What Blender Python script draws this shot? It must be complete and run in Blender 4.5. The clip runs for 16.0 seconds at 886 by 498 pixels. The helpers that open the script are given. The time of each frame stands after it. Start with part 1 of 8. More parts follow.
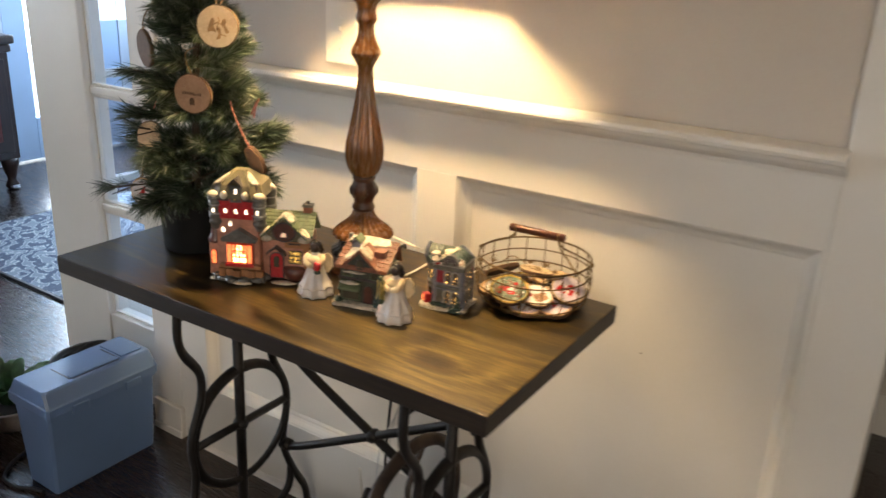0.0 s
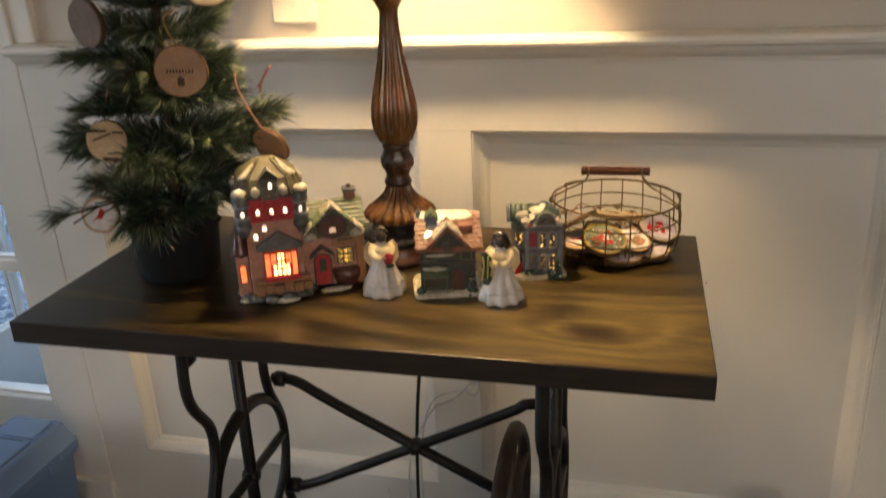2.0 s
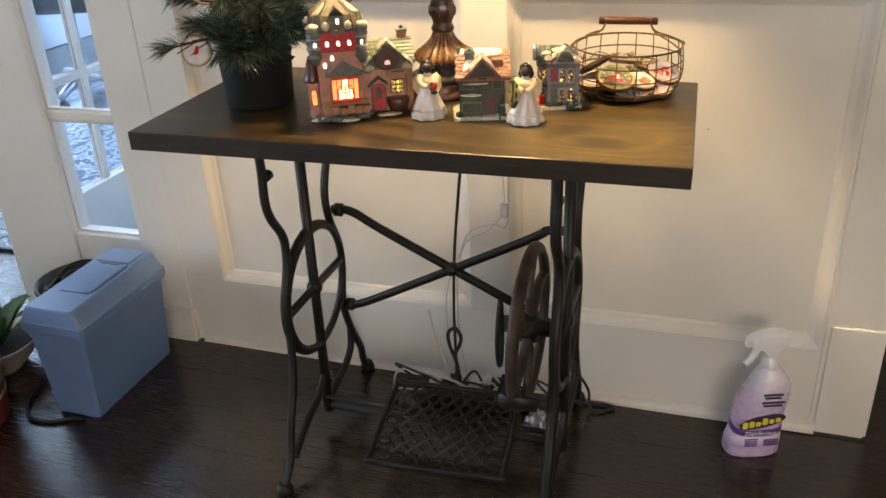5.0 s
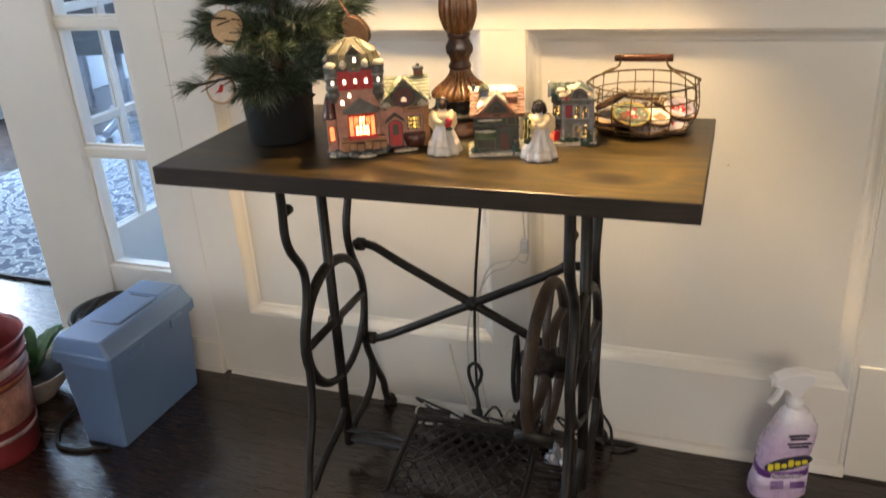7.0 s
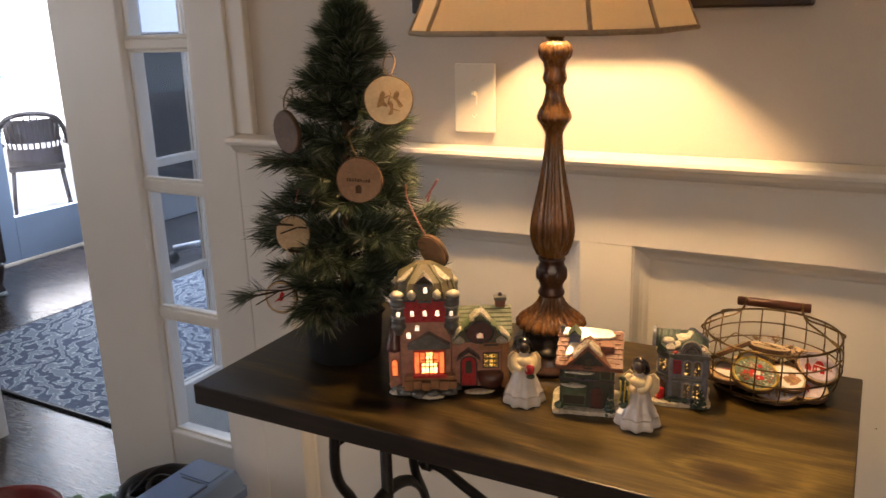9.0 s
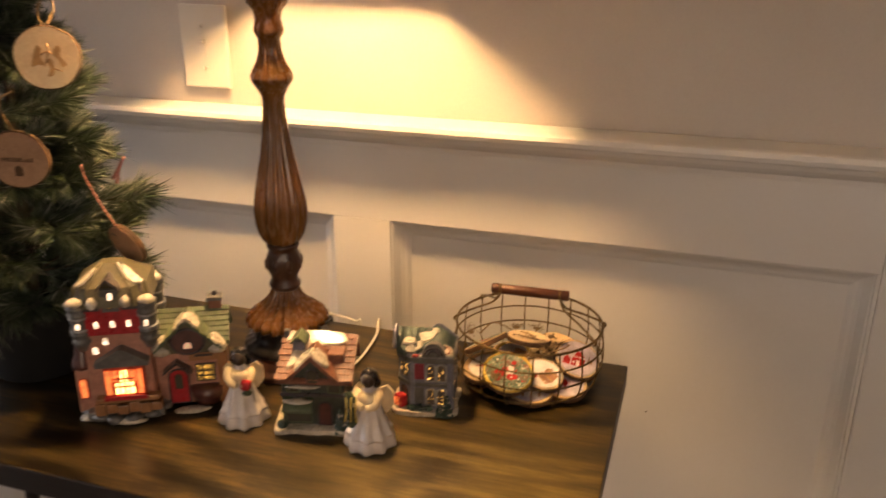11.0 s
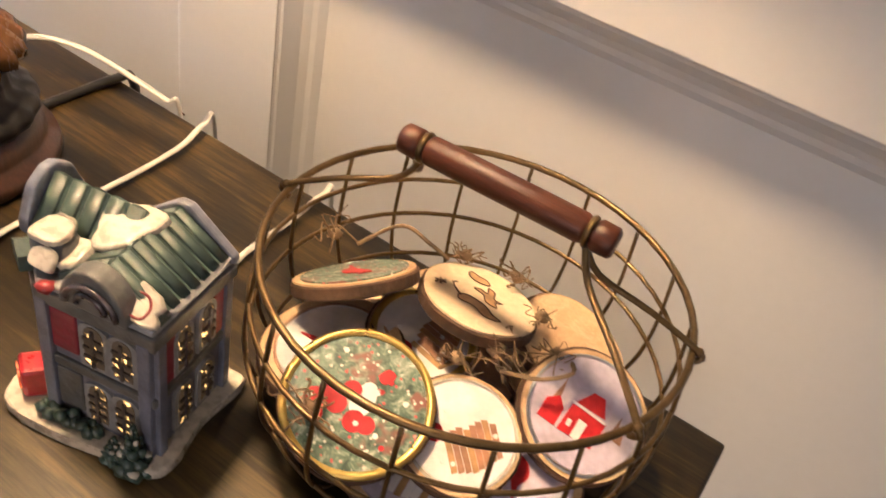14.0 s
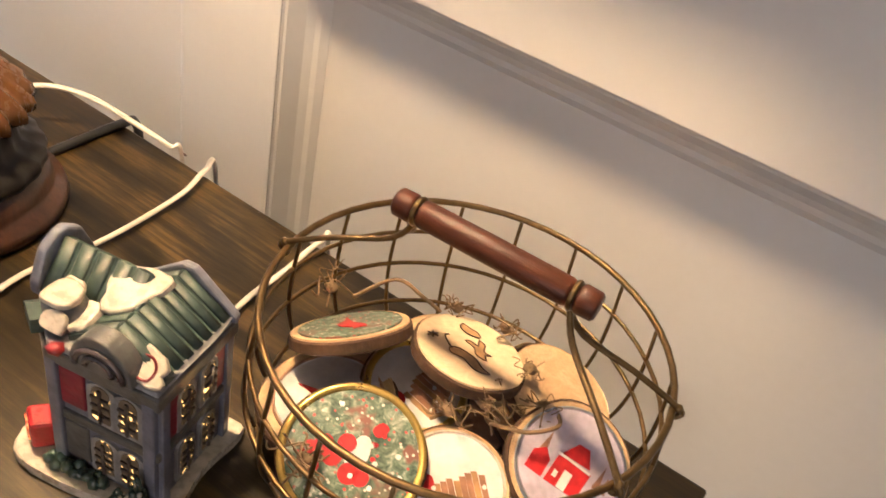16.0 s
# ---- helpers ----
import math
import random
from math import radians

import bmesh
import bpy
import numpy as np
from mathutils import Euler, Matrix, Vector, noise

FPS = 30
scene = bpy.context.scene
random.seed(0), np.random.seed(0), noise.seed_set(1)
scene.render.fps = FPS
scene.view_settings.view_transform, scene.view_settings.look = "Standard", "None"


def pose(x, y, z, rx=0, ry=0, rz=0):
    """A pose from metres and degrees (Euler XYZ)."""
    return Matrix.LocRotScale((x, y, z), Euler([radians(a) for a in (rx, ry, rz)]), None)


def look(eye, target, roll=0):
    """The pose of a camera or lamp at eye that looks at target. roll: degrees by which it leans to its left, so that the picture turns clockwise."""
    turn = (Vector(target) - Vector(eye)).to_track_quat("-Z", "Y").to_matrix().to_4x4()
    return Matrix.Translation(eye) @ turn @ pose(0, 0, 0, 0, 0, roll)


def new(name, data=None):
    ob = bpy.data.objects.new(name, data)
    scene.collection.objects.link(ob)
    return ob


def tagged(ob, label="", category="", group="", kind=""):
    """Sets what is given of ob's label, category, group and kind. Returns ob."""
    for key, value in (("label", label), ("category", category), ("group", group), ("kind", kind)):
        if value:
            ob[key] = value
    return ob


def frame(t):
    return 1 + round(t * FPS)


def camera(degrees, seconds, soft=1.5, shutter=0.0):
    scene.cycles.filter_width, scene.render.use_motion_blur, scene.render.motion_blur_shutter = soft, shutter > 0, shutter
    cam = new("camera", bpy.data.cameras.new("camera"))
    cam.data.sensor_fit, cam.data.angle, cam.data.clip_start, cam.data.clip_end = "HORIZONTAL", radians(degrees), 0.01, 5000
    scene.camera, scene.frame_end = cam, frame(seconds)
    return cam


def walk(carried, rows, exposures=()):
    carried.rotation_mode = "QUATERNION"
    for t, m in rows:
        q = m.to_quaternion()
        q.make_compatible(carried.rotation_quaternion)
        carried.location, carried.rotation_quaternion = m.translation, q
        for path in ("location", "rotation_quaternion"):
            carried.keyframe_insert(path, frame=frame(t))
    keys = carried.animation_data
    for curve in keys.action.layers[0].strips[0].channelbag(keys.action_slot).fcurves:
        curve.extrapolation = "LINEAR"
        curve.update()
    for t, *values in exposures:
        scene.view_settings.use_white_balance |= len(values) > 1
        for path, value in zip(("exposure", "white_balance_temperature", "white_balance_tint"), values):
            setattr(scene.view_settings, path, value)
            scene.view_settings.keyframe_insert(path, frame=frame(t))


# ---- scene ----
cam = camera(56.5, 16.0, shutter=0.5)
PATH = [
    (0, (0.794, -1.262, 1.297), (-0.226, 0.315, 0.608), 2.9),
    (0.5, (0.614, -1.215, 1.285), (-0.38, 0.359, 0.554), 1.0),
    (1, (0.487, -1.184, 1.284), (-0.436, 0.455, 0.605), -0.3),
    (1.5, (0.352, -1.254, 1.262), (-0.324, 0.512, 0.612), -1.7),
    (2, (0.288, -1.289, 1.207), (-0.191, 0.512, 0.48), -2.3),
    (2.5, (0.255, -1.317, 1.184), (-0.202, 0.461, 0.39), -0.4),
    (3, (0.278, -1.382, 1.184), (-0.287, 0.386, 0.44), -1.2),
    (3.5, (0.288, -1.414, 1.162), (-0.29, 0.343, 0.402), -3.2),
    (4, (0.289, -1.457, 1.142), (-0.232, 0.264, 0.268), -2.8),
    (4.2, (0.309, -1.488, 1.166), (-0.205, 0.217, 0.261), -2.6),
    (6.5, (0.402, -1.581, 1.146), (-0.268, 0.104, 0.301), -2.8),
    (7, (0.415, -1.551, 1.16), (-0.252, 0.151, 0.348), -3.2),
    (7.5, (0.415, -1.495, 1.207), (-0.327, 0.225, 0.505), -2.2),
    (8, (0.369, -1.416, 1.257), (-0.526, 0.281, 0.693), -1.3),
    (8.2, (0.362, -1.390, 1.272), (-0.593, 0.283, 0.733), -1.3),
    (10.3, (0.359, -1.153, 1.276), (-0.419, 0.558, 0.594), -0.5),
    (10.5, (0.392, -1.13, 1.283), (-0.344, 0.588, 0.569), -0.3),
    (11, (0.432, -1.047, 1.289), (-0.16, 0.723, 0.57), 0.5),
    (11.5, (0.446, -0.915, 1.282), (-0.102, 0.868, 0.561), 3.4),
    (12, (0.359, -0.687, 1.219), (-0.104, 1.075, 0.394), 10.1),
    (12.5, (0.292, -0.538, 1.164), (-0.278, 1.118, 0.199), 13.6),
    (13, (0.291, -0.398, 1.111), (-0.463, 1.097, 0.017), 11.6),
    (13.5, (0.316, -0.382, 1.056), (-0.449, 1.041, -0.123), 13.2),
    (14, (0.341, -0.377, 1.048), (-0.349, 1.038, -0.186), 14.5),
    (14.5, (0.346, -0.386, 1.046), (-0.308, 1.034, -0.201), 15.7),
    (15, (0.35, -0.384, 1.056), (-0.306, 1.053, -0.17), 16.0),
    (15.5, (0.347, -0.38, 1.065), (-0.32, 1.064, -0.148), 15.5),
    (16, (0.339, -0.379, 1.073), (-0.361, 1.053, -0.134), 14.7),
]
# seconds, stops, kelvin, tint
EXPOSURES = [(0.0, 0.10, 6300, 10), (1.0, -0.2, 6300, 10), (1.5, -0.45, 6400, 10), (2.0, -0.35, 6400, 10), (2.5, 0.0, 6200, 10), (3.5, 0.05, 6200, 10), (4.0, 0.3, 6200, 10), (6.5, 0.45, 6300, 10), (7.0, 0.45, 6300, 10), (8.0, -0.25, 6500, 10), (8.2, -0.35, 6600, 12), (10.3, -0.65, 7800, 24), (11.0, -0.5, 7800, 24), (12.0, -0.55, 6600, 16), (12.5, -0.5, 6300, 10), (13.0, -0.22, 6000, 10), (14.0, -0.02, 5650, 20), (15.5, 0.0, 5650, 18), (16.0, 0.0, 5650, 18)]
walk(cam, [(t, look(eye, target, roll)) for t, eye, target, roll in PATH], EXPOSURES)

# brightness of the lamps and the daylight
SKY, OUTSIDE, DOOR_W, FAR_W, WINDOW_W, WEST_W, LAMP_W = 0.04, 8.0, 760.0, 150.0, 44.0, 6.5, 70.0

# ---- world, sun, large lights ----
world = bpy.data.worlds.new("sky")
scene.world = world
world.use_nodes = True
wn = world.node_tree.nodes
sky = wn.new("ShaderNodeTexSky")
sky.sky_type, sky.sun_disc = "NISHITA", False
sky.sun_elevation, sky.sun_rotation = radians(28), radians(-120)
wn["Background"].inputs["Strength"].default_value = SKY
world.node_tree.links.new(sky.outputs[0], wn["Background"].inputs["Color"])


def lamp(name, kind, energy, colour, m, **more):
    data = bpy.data.lights.new(name, kind)
    data.energy, data.color = energy, colour
    if "size" in more:
        data.shape, data.size, data.size_y = "RECTANGLE", more["size"], more["size_y"]
    if "soft" in more:
        data.shadow_soft_size = more["soft"]
    if "angle" in more:
        data.angle = more["angle"]
    ob = new(name, data)
    ob.matrix_world = m
    return ob


# ---- materials ----
def nodes_of(name):
    m = bpy.data.materials.new(name)
    m.use_nodes = True
    nt = m.node_tree
    return m, nt, nt.nodes, nt.links, nt.nodes["Principled BSDF"]


def coords(nt, scale=(1, 1, 1), turn=(0, 0, 0), space="Object"):
    tc, mp = nt.nodes.new("ShaderNodeTexCoord"), nt.nodes.new("ShaderNodeMapping")
    mp.inputs["Scale"].default_value = scale
    mp.inputs["Rotation"].default_value = [radians(a) for a in turn]
    nt.links.new(tc.outputs[space], mp.inputs["Vector"])
    return mp.outputs["Vector"]


def noise_tex(nt, vec, scale, detail=4, rough=0.6, distort=0.0):
    n = nt.nodes.new("ShaderNodeTexNoise")
    n.inputs["Scale"].default_value, n.inputs["Detail"].default_value = scale, detail
    n.inputs["Roughness"].default_value, n.inputs["Distortion"].default_value = rough, distort
    nt.links.new(vec, n.inputs["Vector"])
    return n.outputs["Fac"]


def ramp(nt, fac, stops):
    r = nt.nodes.new("ShaderNodeValToRGB")
    while len(r.color_ramp.elements) < len(stops):
        r.color_ramp.elements.new(0.5)
    for e, (p, c) in zip(r.color_ramp.elements, stops):
        e.position = p
        e.color = (*c, 1) if len(c) == 3 else c
    nt.links.new(fac, r.inputs["Fac"])
    return r.outputs["Color"]


def mixc(nt, fac, a, b, mode="MIX"):
    m = nt.nodes.new("ShaderNodeMix")
    m.data_type, m.blend_type = "RGBA", mode
    for sock, v in ((m.inputs[0], fac), (m.inputs[6], a), (m.inputs[7], b)):
        if isinstance(v, (int, float)):
            sock.default_value = v
        elif isinstance(v, tuple):
            sock.default_value = (*v, 1)
        else:
            nt.links.new(v, sock)
    return m.outputs[2]


def bump(nt, bsdf, height, strength, dist=0.002):
    b = nt.nodes.new("ShaderNodeBump")
    b.inputs["Strength"].default_value, b.inputs["Distance"].default_value = strength, dist
    nt.links.new(height, b.inputs["Height"])
    nt.links.new(b.outputs["Normal"], bsdf.inputs["Normal"])


def tone(c, k):
    return tuple(min(1.0, v * k) for v in c)


def plain(name, colour, rough=0.5, metal=0.0, vary=0.18, scale=8.0, fine=90.0, relief=0.15, spec=0.5, coat=0.0, rvary=0.12):
    """A surface of one colour with stains, grain and fine relief."""
    m, nt, ns, ln, b = nodes_of(name)
    v = coords(nt)
    big, small = noise_tex(nt, v, scale, 3), noise_tex(nt, v, fine, 5)
    c = ramp(nt, big, [(0.3, tone(colour, 1 - vary)), (0.7, tone(colour, 1 + vary))])
    c2 = ramp(nt, small, [(0.3, tone((0.5, 0.5, 0.5), 1 - vary)), (0.7, tone((0.5, 0.5, 0.5), 1 + vary))])
    ln.new(mixc(nt, 0.5, c, c2, "OVERLAY"), b.inputs["Base Color"])
    r = nt.nodes.new("ShaderNodeMapRange")
    r.inputs["To Min"].default_value, r.inputs["To Max"].default_value = max(0.02, rough - rvary), min(1, rough + rvary)
    ln.new(small, r.inputs["Value"])
    ln.new(r.outputs[0], b.inputs["Roughness"])
    b.inputs["Metallic"].default_value, b.inputs["Specular IOR Level"].default_value = metal, spec
    b.inputs["Coat Weight"].default_value = coat
    if relief:
        bump(nt, b, small, relief, 0.001)
    return m


def wood(name, dark, light, along="X", scale=1.0, rough=0.4, coat=0.0, knots=False, spec=0.5, fine=1.0, lo=0.25, hi=0.75):
    """Grained timber: stretched fibres, growth rings, pores and, where asked, knots."""
    m, nt, ns, ln, b = nodes_of(name)
    s = {"X": (1.2, 14, 14), "Y": (14, 1.2, 14), "Z": (14, 14, 1.2)}[along]
    v = coords(nt, tuple(k * scale for k in s))
    vf = coords(nt, tuple(k * scale * 6 for k in s))
    band = noise_tex(nt, v, 2.2, 6, 0.65, 1.4)
    pores = noise_tex(nt, vf, 3.0, 4, 0.7)
    c = ramp(nt, band, [(lo, dark), (0.5, tuple(0.6 * p + 0.4 * q for p, q in zip(dark, light))), (hi, light)])
    c = mixc(nt, 0.55 * fine, c, ramp(nt, pores, [(0.3, (0.25, 0.25, 0.25)), (0.6, (0.6, 0.6, 0.6))]), "OVERLAY")
    stain = noise_tex(nt, coords(nt), 5.0 * scale, 3)
    c = mixc(nt, 0.5, c, ramp(nt, stain, [(0.3, (0.32, 0.32, 0.32)), (0.7, (0.62, 0.62, 0.62))]), "OVERLAY")
    if knots:
        vo = ns.new("ShaderNodeTexVoronoi")
        vo.inputs["Scale"].default_value, vo.inputs["Randomness"].default_value = 3.1, 0.9
        ln.new(coords(nt, (1.0, 1.7, 0.01)), vo.inputs["Vector"])
        k = ramp(nt, vo.outputs["Distance"], [(0.03, (0.28, 0.24, 0.22)), (0.09, (0.5, 0.48, 0.46)), (0.2, (1, 1, 1))])
        c = mixc(nt, 1.0, c, k, "MULTIPLY")
    ln.new(c, b.inputs["Base Color"])
    r = nt.nodes.new("ShaderNodeMapRange")
    r.inputs["To Min"].default_value, r.inputs["To Max"].default_value = max(0.05, rough - 0.1), rough + 0.15
    ln.new(pores, r.inputs["Value"])
    ln.new(r.outputs[0], b.inputs["Roughness"])
    b.inputs["Coat Weight"].default_value, b.inputs["Coat Roughness"].default_value = coat, 0.15
    b.inputs["Specular IOR Level"].default_value = spec
    bump(nt, b, pores, 0.25, 0.0006)
    return m


def glow(name, colour, strength, base=(0.8, 0.6, 0.3), lo=0.40, hi=0.60, freq=210):
    m, nt, ns, ln, b = nodes_of(name)
    v = coords(nt)
    n = noise_tex(nt, v, freq, 2)
    ln.new(ramp(nt, n, [(lo, tone(colour, 0.012 if lo > 0.55 else 0.12 if lo > 0.45 else 0.30)), (hi, colour)]), b.inputs["Emission Color"])
    b.inputs["Emission Strength"].default_value = strength
    b.inputs["Base Color"].default_value = (*base, 1)
    return m


def glassy(name, colour=(1, 1, 1), rough=0.0):
    m, nt, ns, ln, b = nodes_of(name)
    b.inputs["Base Color"].default_value = (*colour, 1)
    b.inputs["Transmission Weight"].default_value = 1
    b.inputs["Roughness"].default_value, b.inputs["IOR"].default_value = rough, 1.45
    return m


M = {}
M["trim"] = plain("white trim paint", (0.70, 0.675, 0.63), 0.42, vary=0.05, scale=2.5, fine=160, relief=0.06)
M["wall"] = plain("greige wall paint", (0.55, 0.50, 0.445), 0.75, vary=0.05, scale=1.6, fine=260, relief=0.12)
M["ceiling"] = plain("ceiling paint", (0.74, 0.72, 0.69), 0.8, vary=0.04, scale=1.5, fine=200)
M["far_wall"] = plain("pale blue grey paint", (0.52, 0.58, 0.66), 0.7, vary=0.05, scale=1.5, fine=200)
M["door_blue"] = plain("pale blue door paint", (0.42, 0.55, 0.74), 0.4, vary=0.05, scale=3, fine=200, relief=0.05)
M["plank"] = wood("dark stained floorboard", (0.013, 0.0068, 0.0044), (0.034, 0.018, 0.011), "X", 0.8, 0.24, 0.40)
M["gap"] = plain("floor joint", (0.012, 0.007, 0.005), 0.5)
M["table"] = None
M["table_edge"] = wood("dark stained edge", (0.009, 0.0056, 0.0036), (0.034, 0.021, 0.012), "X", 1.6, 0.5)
M["iron"] = plain("black cast iron with rust", (0.019, 0.0165, 0.0155), 0.46, 0.45, 0.5, 14, 120, 0.35)
M["rust"] = plain("worn rusty iron", (0.050, 0.034, 0.026), 0.55, 0.4, 0.4, 20, 140, 0.4)
M["lampwood"] = wood("carved amber brown wood", (0.098, 0.041, 0.012), (0.250, 0.110, 0.033), "Z", 0.7, 0.24, 0.45, fine=0.10)
M["lampdark"] = wood("dark carved wood", (0.028, 0.011, 0.007), (0.085, 0.032, 0.016), "Z", 2.0, 0.3, 0.4)
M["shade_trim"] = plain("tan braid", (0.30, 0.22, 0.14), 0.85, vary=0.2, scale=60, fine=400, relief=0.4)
M["cable_black"] = plain("black cable rubber", (0.012, 0.012, 0.013), 0.45)
M["cable_white"] = plain("white lamp flex", (0.60, 0.56, 0.49), 0.4, vary=0.06)
M["clear_cable"] = plain("clear plastic flex", (0.55, 0.55, 0.56), 0.25, vary=0.06)
M["pot"] = plain("matt black pot", (0.009, 0.010, 0.011), 0.65, vary=0.25, spec=0.25)
M["needle"] = None
M["bark"] = plain("ornament bark", (0.085, 0.045, 0.022), 0.85, vary=0.4, scale=60, fine=300, relief=0.6)
M["twig"] = plain("brown wire stem", (0.05, 0.035, 0.02), 0.8, vary=0.3, scale=60)
M["slice"] = wood("pale birch slice", (0.50, 0.32, 0.16), (0.72, 0.53, 0.31), "Z", 3.0, 0.55, fine=0.4)
M["slice_tan"] = wood("tan wood slice", (0.34, 0.19, 0.11), (0.50, 0.31, 0.19), "Z", 3.0, 0.6, fine=0.4)
M["slice_pale"] = wood("pale maple slice", (0.62, 0.47, 0.28), (0.80, 0.66, 0.45), "Z", 3.0, 0.55, fine=0.25)
# slice wood with the shadow on its turned-away face put into the colour
M["slice_dark"] = wood("tan wood slice darkened as shade", (0.085, 0.042, 0.020), (0.150, 0.080, 0.042), "Z", 3.0, 0.6, fine=0.4)
M["burn_light"] = plain("lightly burnt wood", (0.36, 0.21, 0.09), 0.7, vary=0.3, scale=90)
M["burn"] = plain("burnt drawing", (0.09, 0.045, 0.02), 0.7, vary=0.3, scale=90)
M["twine"] = plain("jute twine", (0.22, 0.145, 0.075), 0.9, vary=0.3, scale=80, fine=600, relief=0.4)
M["red_twine"] = plain("red and white twine", (0.50, 0.20, 0.17), 0.8, vary=0.6, scale=260)
M["brass"] = plain("antique brass wire", (0.150, 0.100, 0.045), 0.38, 0.9, 0.3, 40, 300, 0.1)
M["handle"] = wood("reddish turned wood", (0.038, 0.0100, 0.0042), (0.095, 0.027, 0.0100), "X", 5.0, 0.38, 0.04, spec=0.35)
M["print_white"] = plain("white printed paper", (0.70, 0.66, 0.64), 0.35, vary=0.16, scale=60, fine=300)
M["print_lilac"] = plain("lilac printed sky", (0.50, 0.44, 0.52), 0.35, vary=0.2, scale=50, fine=200)
M["print_red"] = plain("red print", (0.46, 0.022, 0.022), 0.4, vary=0.3, scale=120, spec=0.3)
M["print_brown"] = plain("brown wood print", (0.30, 0.15, 0.085), 0.4, vary=0.4, scale=110)
M["print_green"] = None
M["gold"] = plain("gold rim", (0.62, 0.44, 0.12), 0.3, 0.8, vary=0.15, scale=80)
M["box"] = plain("powder blue plastic", (0.125, 0.205, 0.385), 0.36, vary=0.06, scale=5, fine=500, relief=0.08, spec=0.45)
# darkened box blue, painted shade for the slits round the lid handle
M["box_dark"] = plain("blue plastic darkened as groove shade", (0.03, 0.045, 0.075), 0.4)
M["bucket"] = plain("worn red bucket", (0.16, 0.020, 0.022), 0.45, vary=0.35, scale=14, fine=160, relief=0.2)
M["bucket_band"] = plain("faded printed band", (0.34, 0.17, 0.13), 0.4, vary=0.5, scale=16, fine=90)
M["bucket_pale"] = plain("scuffed pale stripe", (0.40, 0.30, 0.29), 0.45, vary=0.5, scale=22, fine=120, relief=0.2)
M["bucket_orange"] = plain("faded orange stripe", (0.36, 0.13, 0.05), 0.45, vary=0.5, scale=20, fine=120)
M["bowl"] = plain("white ceramic", (0.70, 0.69, 0.67), 0.25, vary=0.06)
M["bowl_tan"] = plain("stained cream bowl", (0.40, 0.35, 0.30), 0.35, vary=0.3, scale=14)
M["leaf"] = plain("dark plant leaf", (0.045, 0.11, 0.035), 0.4, vary=0.3, scale=30)
M["soil"] = plain("potting soil", (0.012, 0.010, 0.008), 0.95, vary=0.4, scale=60, fine=300, relief=0.8)
M["snow"] = plain("glazed snow", (0.50, 0.45, 0.365), 0.28, vary=0.2, scale=50, fine=200, relief=0.25, coat=0.4)
M["brickpink"] = plain("pinkish glazed stucco", (0.44, 0.215, 0.155), 0.35, vary=0.28, scale=60, fine=220, relief=0.4, coat=0.3)
M["brickred"] = plain("glazed red wall", (0.42, 0.018, 0.024), 0.3, vary=0.25, scale=90, fine=260, relief=0.35, coat=0.4)
M["brickmagenta"] = plain("glazed crimson brick", (0.235, 0.022, 0.040), 0.4, vary=0.3, scale=90, fine=260, relief=0.4, coat=0.2)
M["stone"] = plain("glazed grey stone", (0.105, 0.105, 0.100), 0.35, vary=0.3, scale=70, fine=240, relief=0.5, coat=0.3)
M["cornice"] = plain("glazed pale grey cornice", (0.27, 0.27, 0.27), 0.35, vary=0.3, scale=70, fine=240, relief=0.4, coat=0.3)
M["stoneblue"] = plain("glazed blue grey stone", (0.150, 0.160, 0.205), 0.35, vary=0.28, scale=70, fine=240, relief=0.5, coat=0.3)
M["slate"] = plain("glazed green slate", (0.085, 0.110, 0.060), 0.5, vary=0.3, scale=80, fine=260, relief=0.4, coat=0.1)
M["moss"] = plain("glazed mossy tan roof", (0.105, 0.092, 0.052), 0.5, vary=0.35, scale=45, fine=240, relief=0.5, coat=0.1)
M["slateblue"] = plain("glazed dark green roof", (0.046, 0.072, 0.062), 0.45, vary=0.3, scale=80, fine=260, relief=0.4, coat=0.12)
M["tile"] = plain("glazed terracotta roof", (0.19, 0.080, 0.050), 0.5, vary=0.3, scale=90, fine=300, relief=0.4, coat=0.1)
M["gablered"] = plain("glazed dark brown red gable", (0.085, 0.028, 0.022), 0.35, vary=0.3, scale=60, fine=240, relief=0.3, coat=0.3)
M["sage"] = plain("glazed sage wall", (0.040, 0.050, 0.040), 0.35, vary=0.3, scale=60, fine=240, relief=0.4, coat=0.3)
M["darktrim"] = plain("glazed dark trim", (0.05, 0.04, 0.042), 0.3, vary=0.25, scale=60, coat=0.3)
M["frame_red"] = plain("glazed rust red frame", (0.40, 0.055, 0.03), 0.3, vary=0.2, scale=60, coat=0.3)
M["frame_dark"] = plain("glazed deep red", (0.20, 0.018, 0.018), 0.35, vary=0.2, scale=60, coat=0.2)
M["planter"] = plain("glazed timber sill", (0.30, 0.145, 0.065), 0.35, vary=0.25, scale=50, coat=0.3)
M["fir"] = plain("glazed dark fir", (0.028, 0.055, 0.042), 0.35, vary=0.3, scale=80, coat=0.3)
M["pane_hot"] = glow("lit shop window", (1.0, 0.60, 0.20), 9.0)
M["pane_amber"] = glow("lit amber window", (1.0, 0.16, 0.03), 2.2)
M["pane_small"] = glow("small lit window", (1.0, 0.82, 0.62), 3.2)
M["pane_gold"] = glow("gold lit window", (1.0, 0.55, 0.10), 1.8, (0.06, 0.045, 0.025), 0.50, 0.66)
M["pane_pink"] = glow("dim pink window", (1.0, 0.55, 0.40), 1.0)
M["pane_points"] = glow("window with points of gold light", (1.0, 0.56, 0.14), 4.0, (0.030, 0.030, 0.045), 0.585, 0.65, 260)
M["pane_booth"] = glow("red lit booth window", (1.0, 0.22, 0.06), 3.0, (0.3, 0.03, 0.02), 0.46, 0.60, 320)
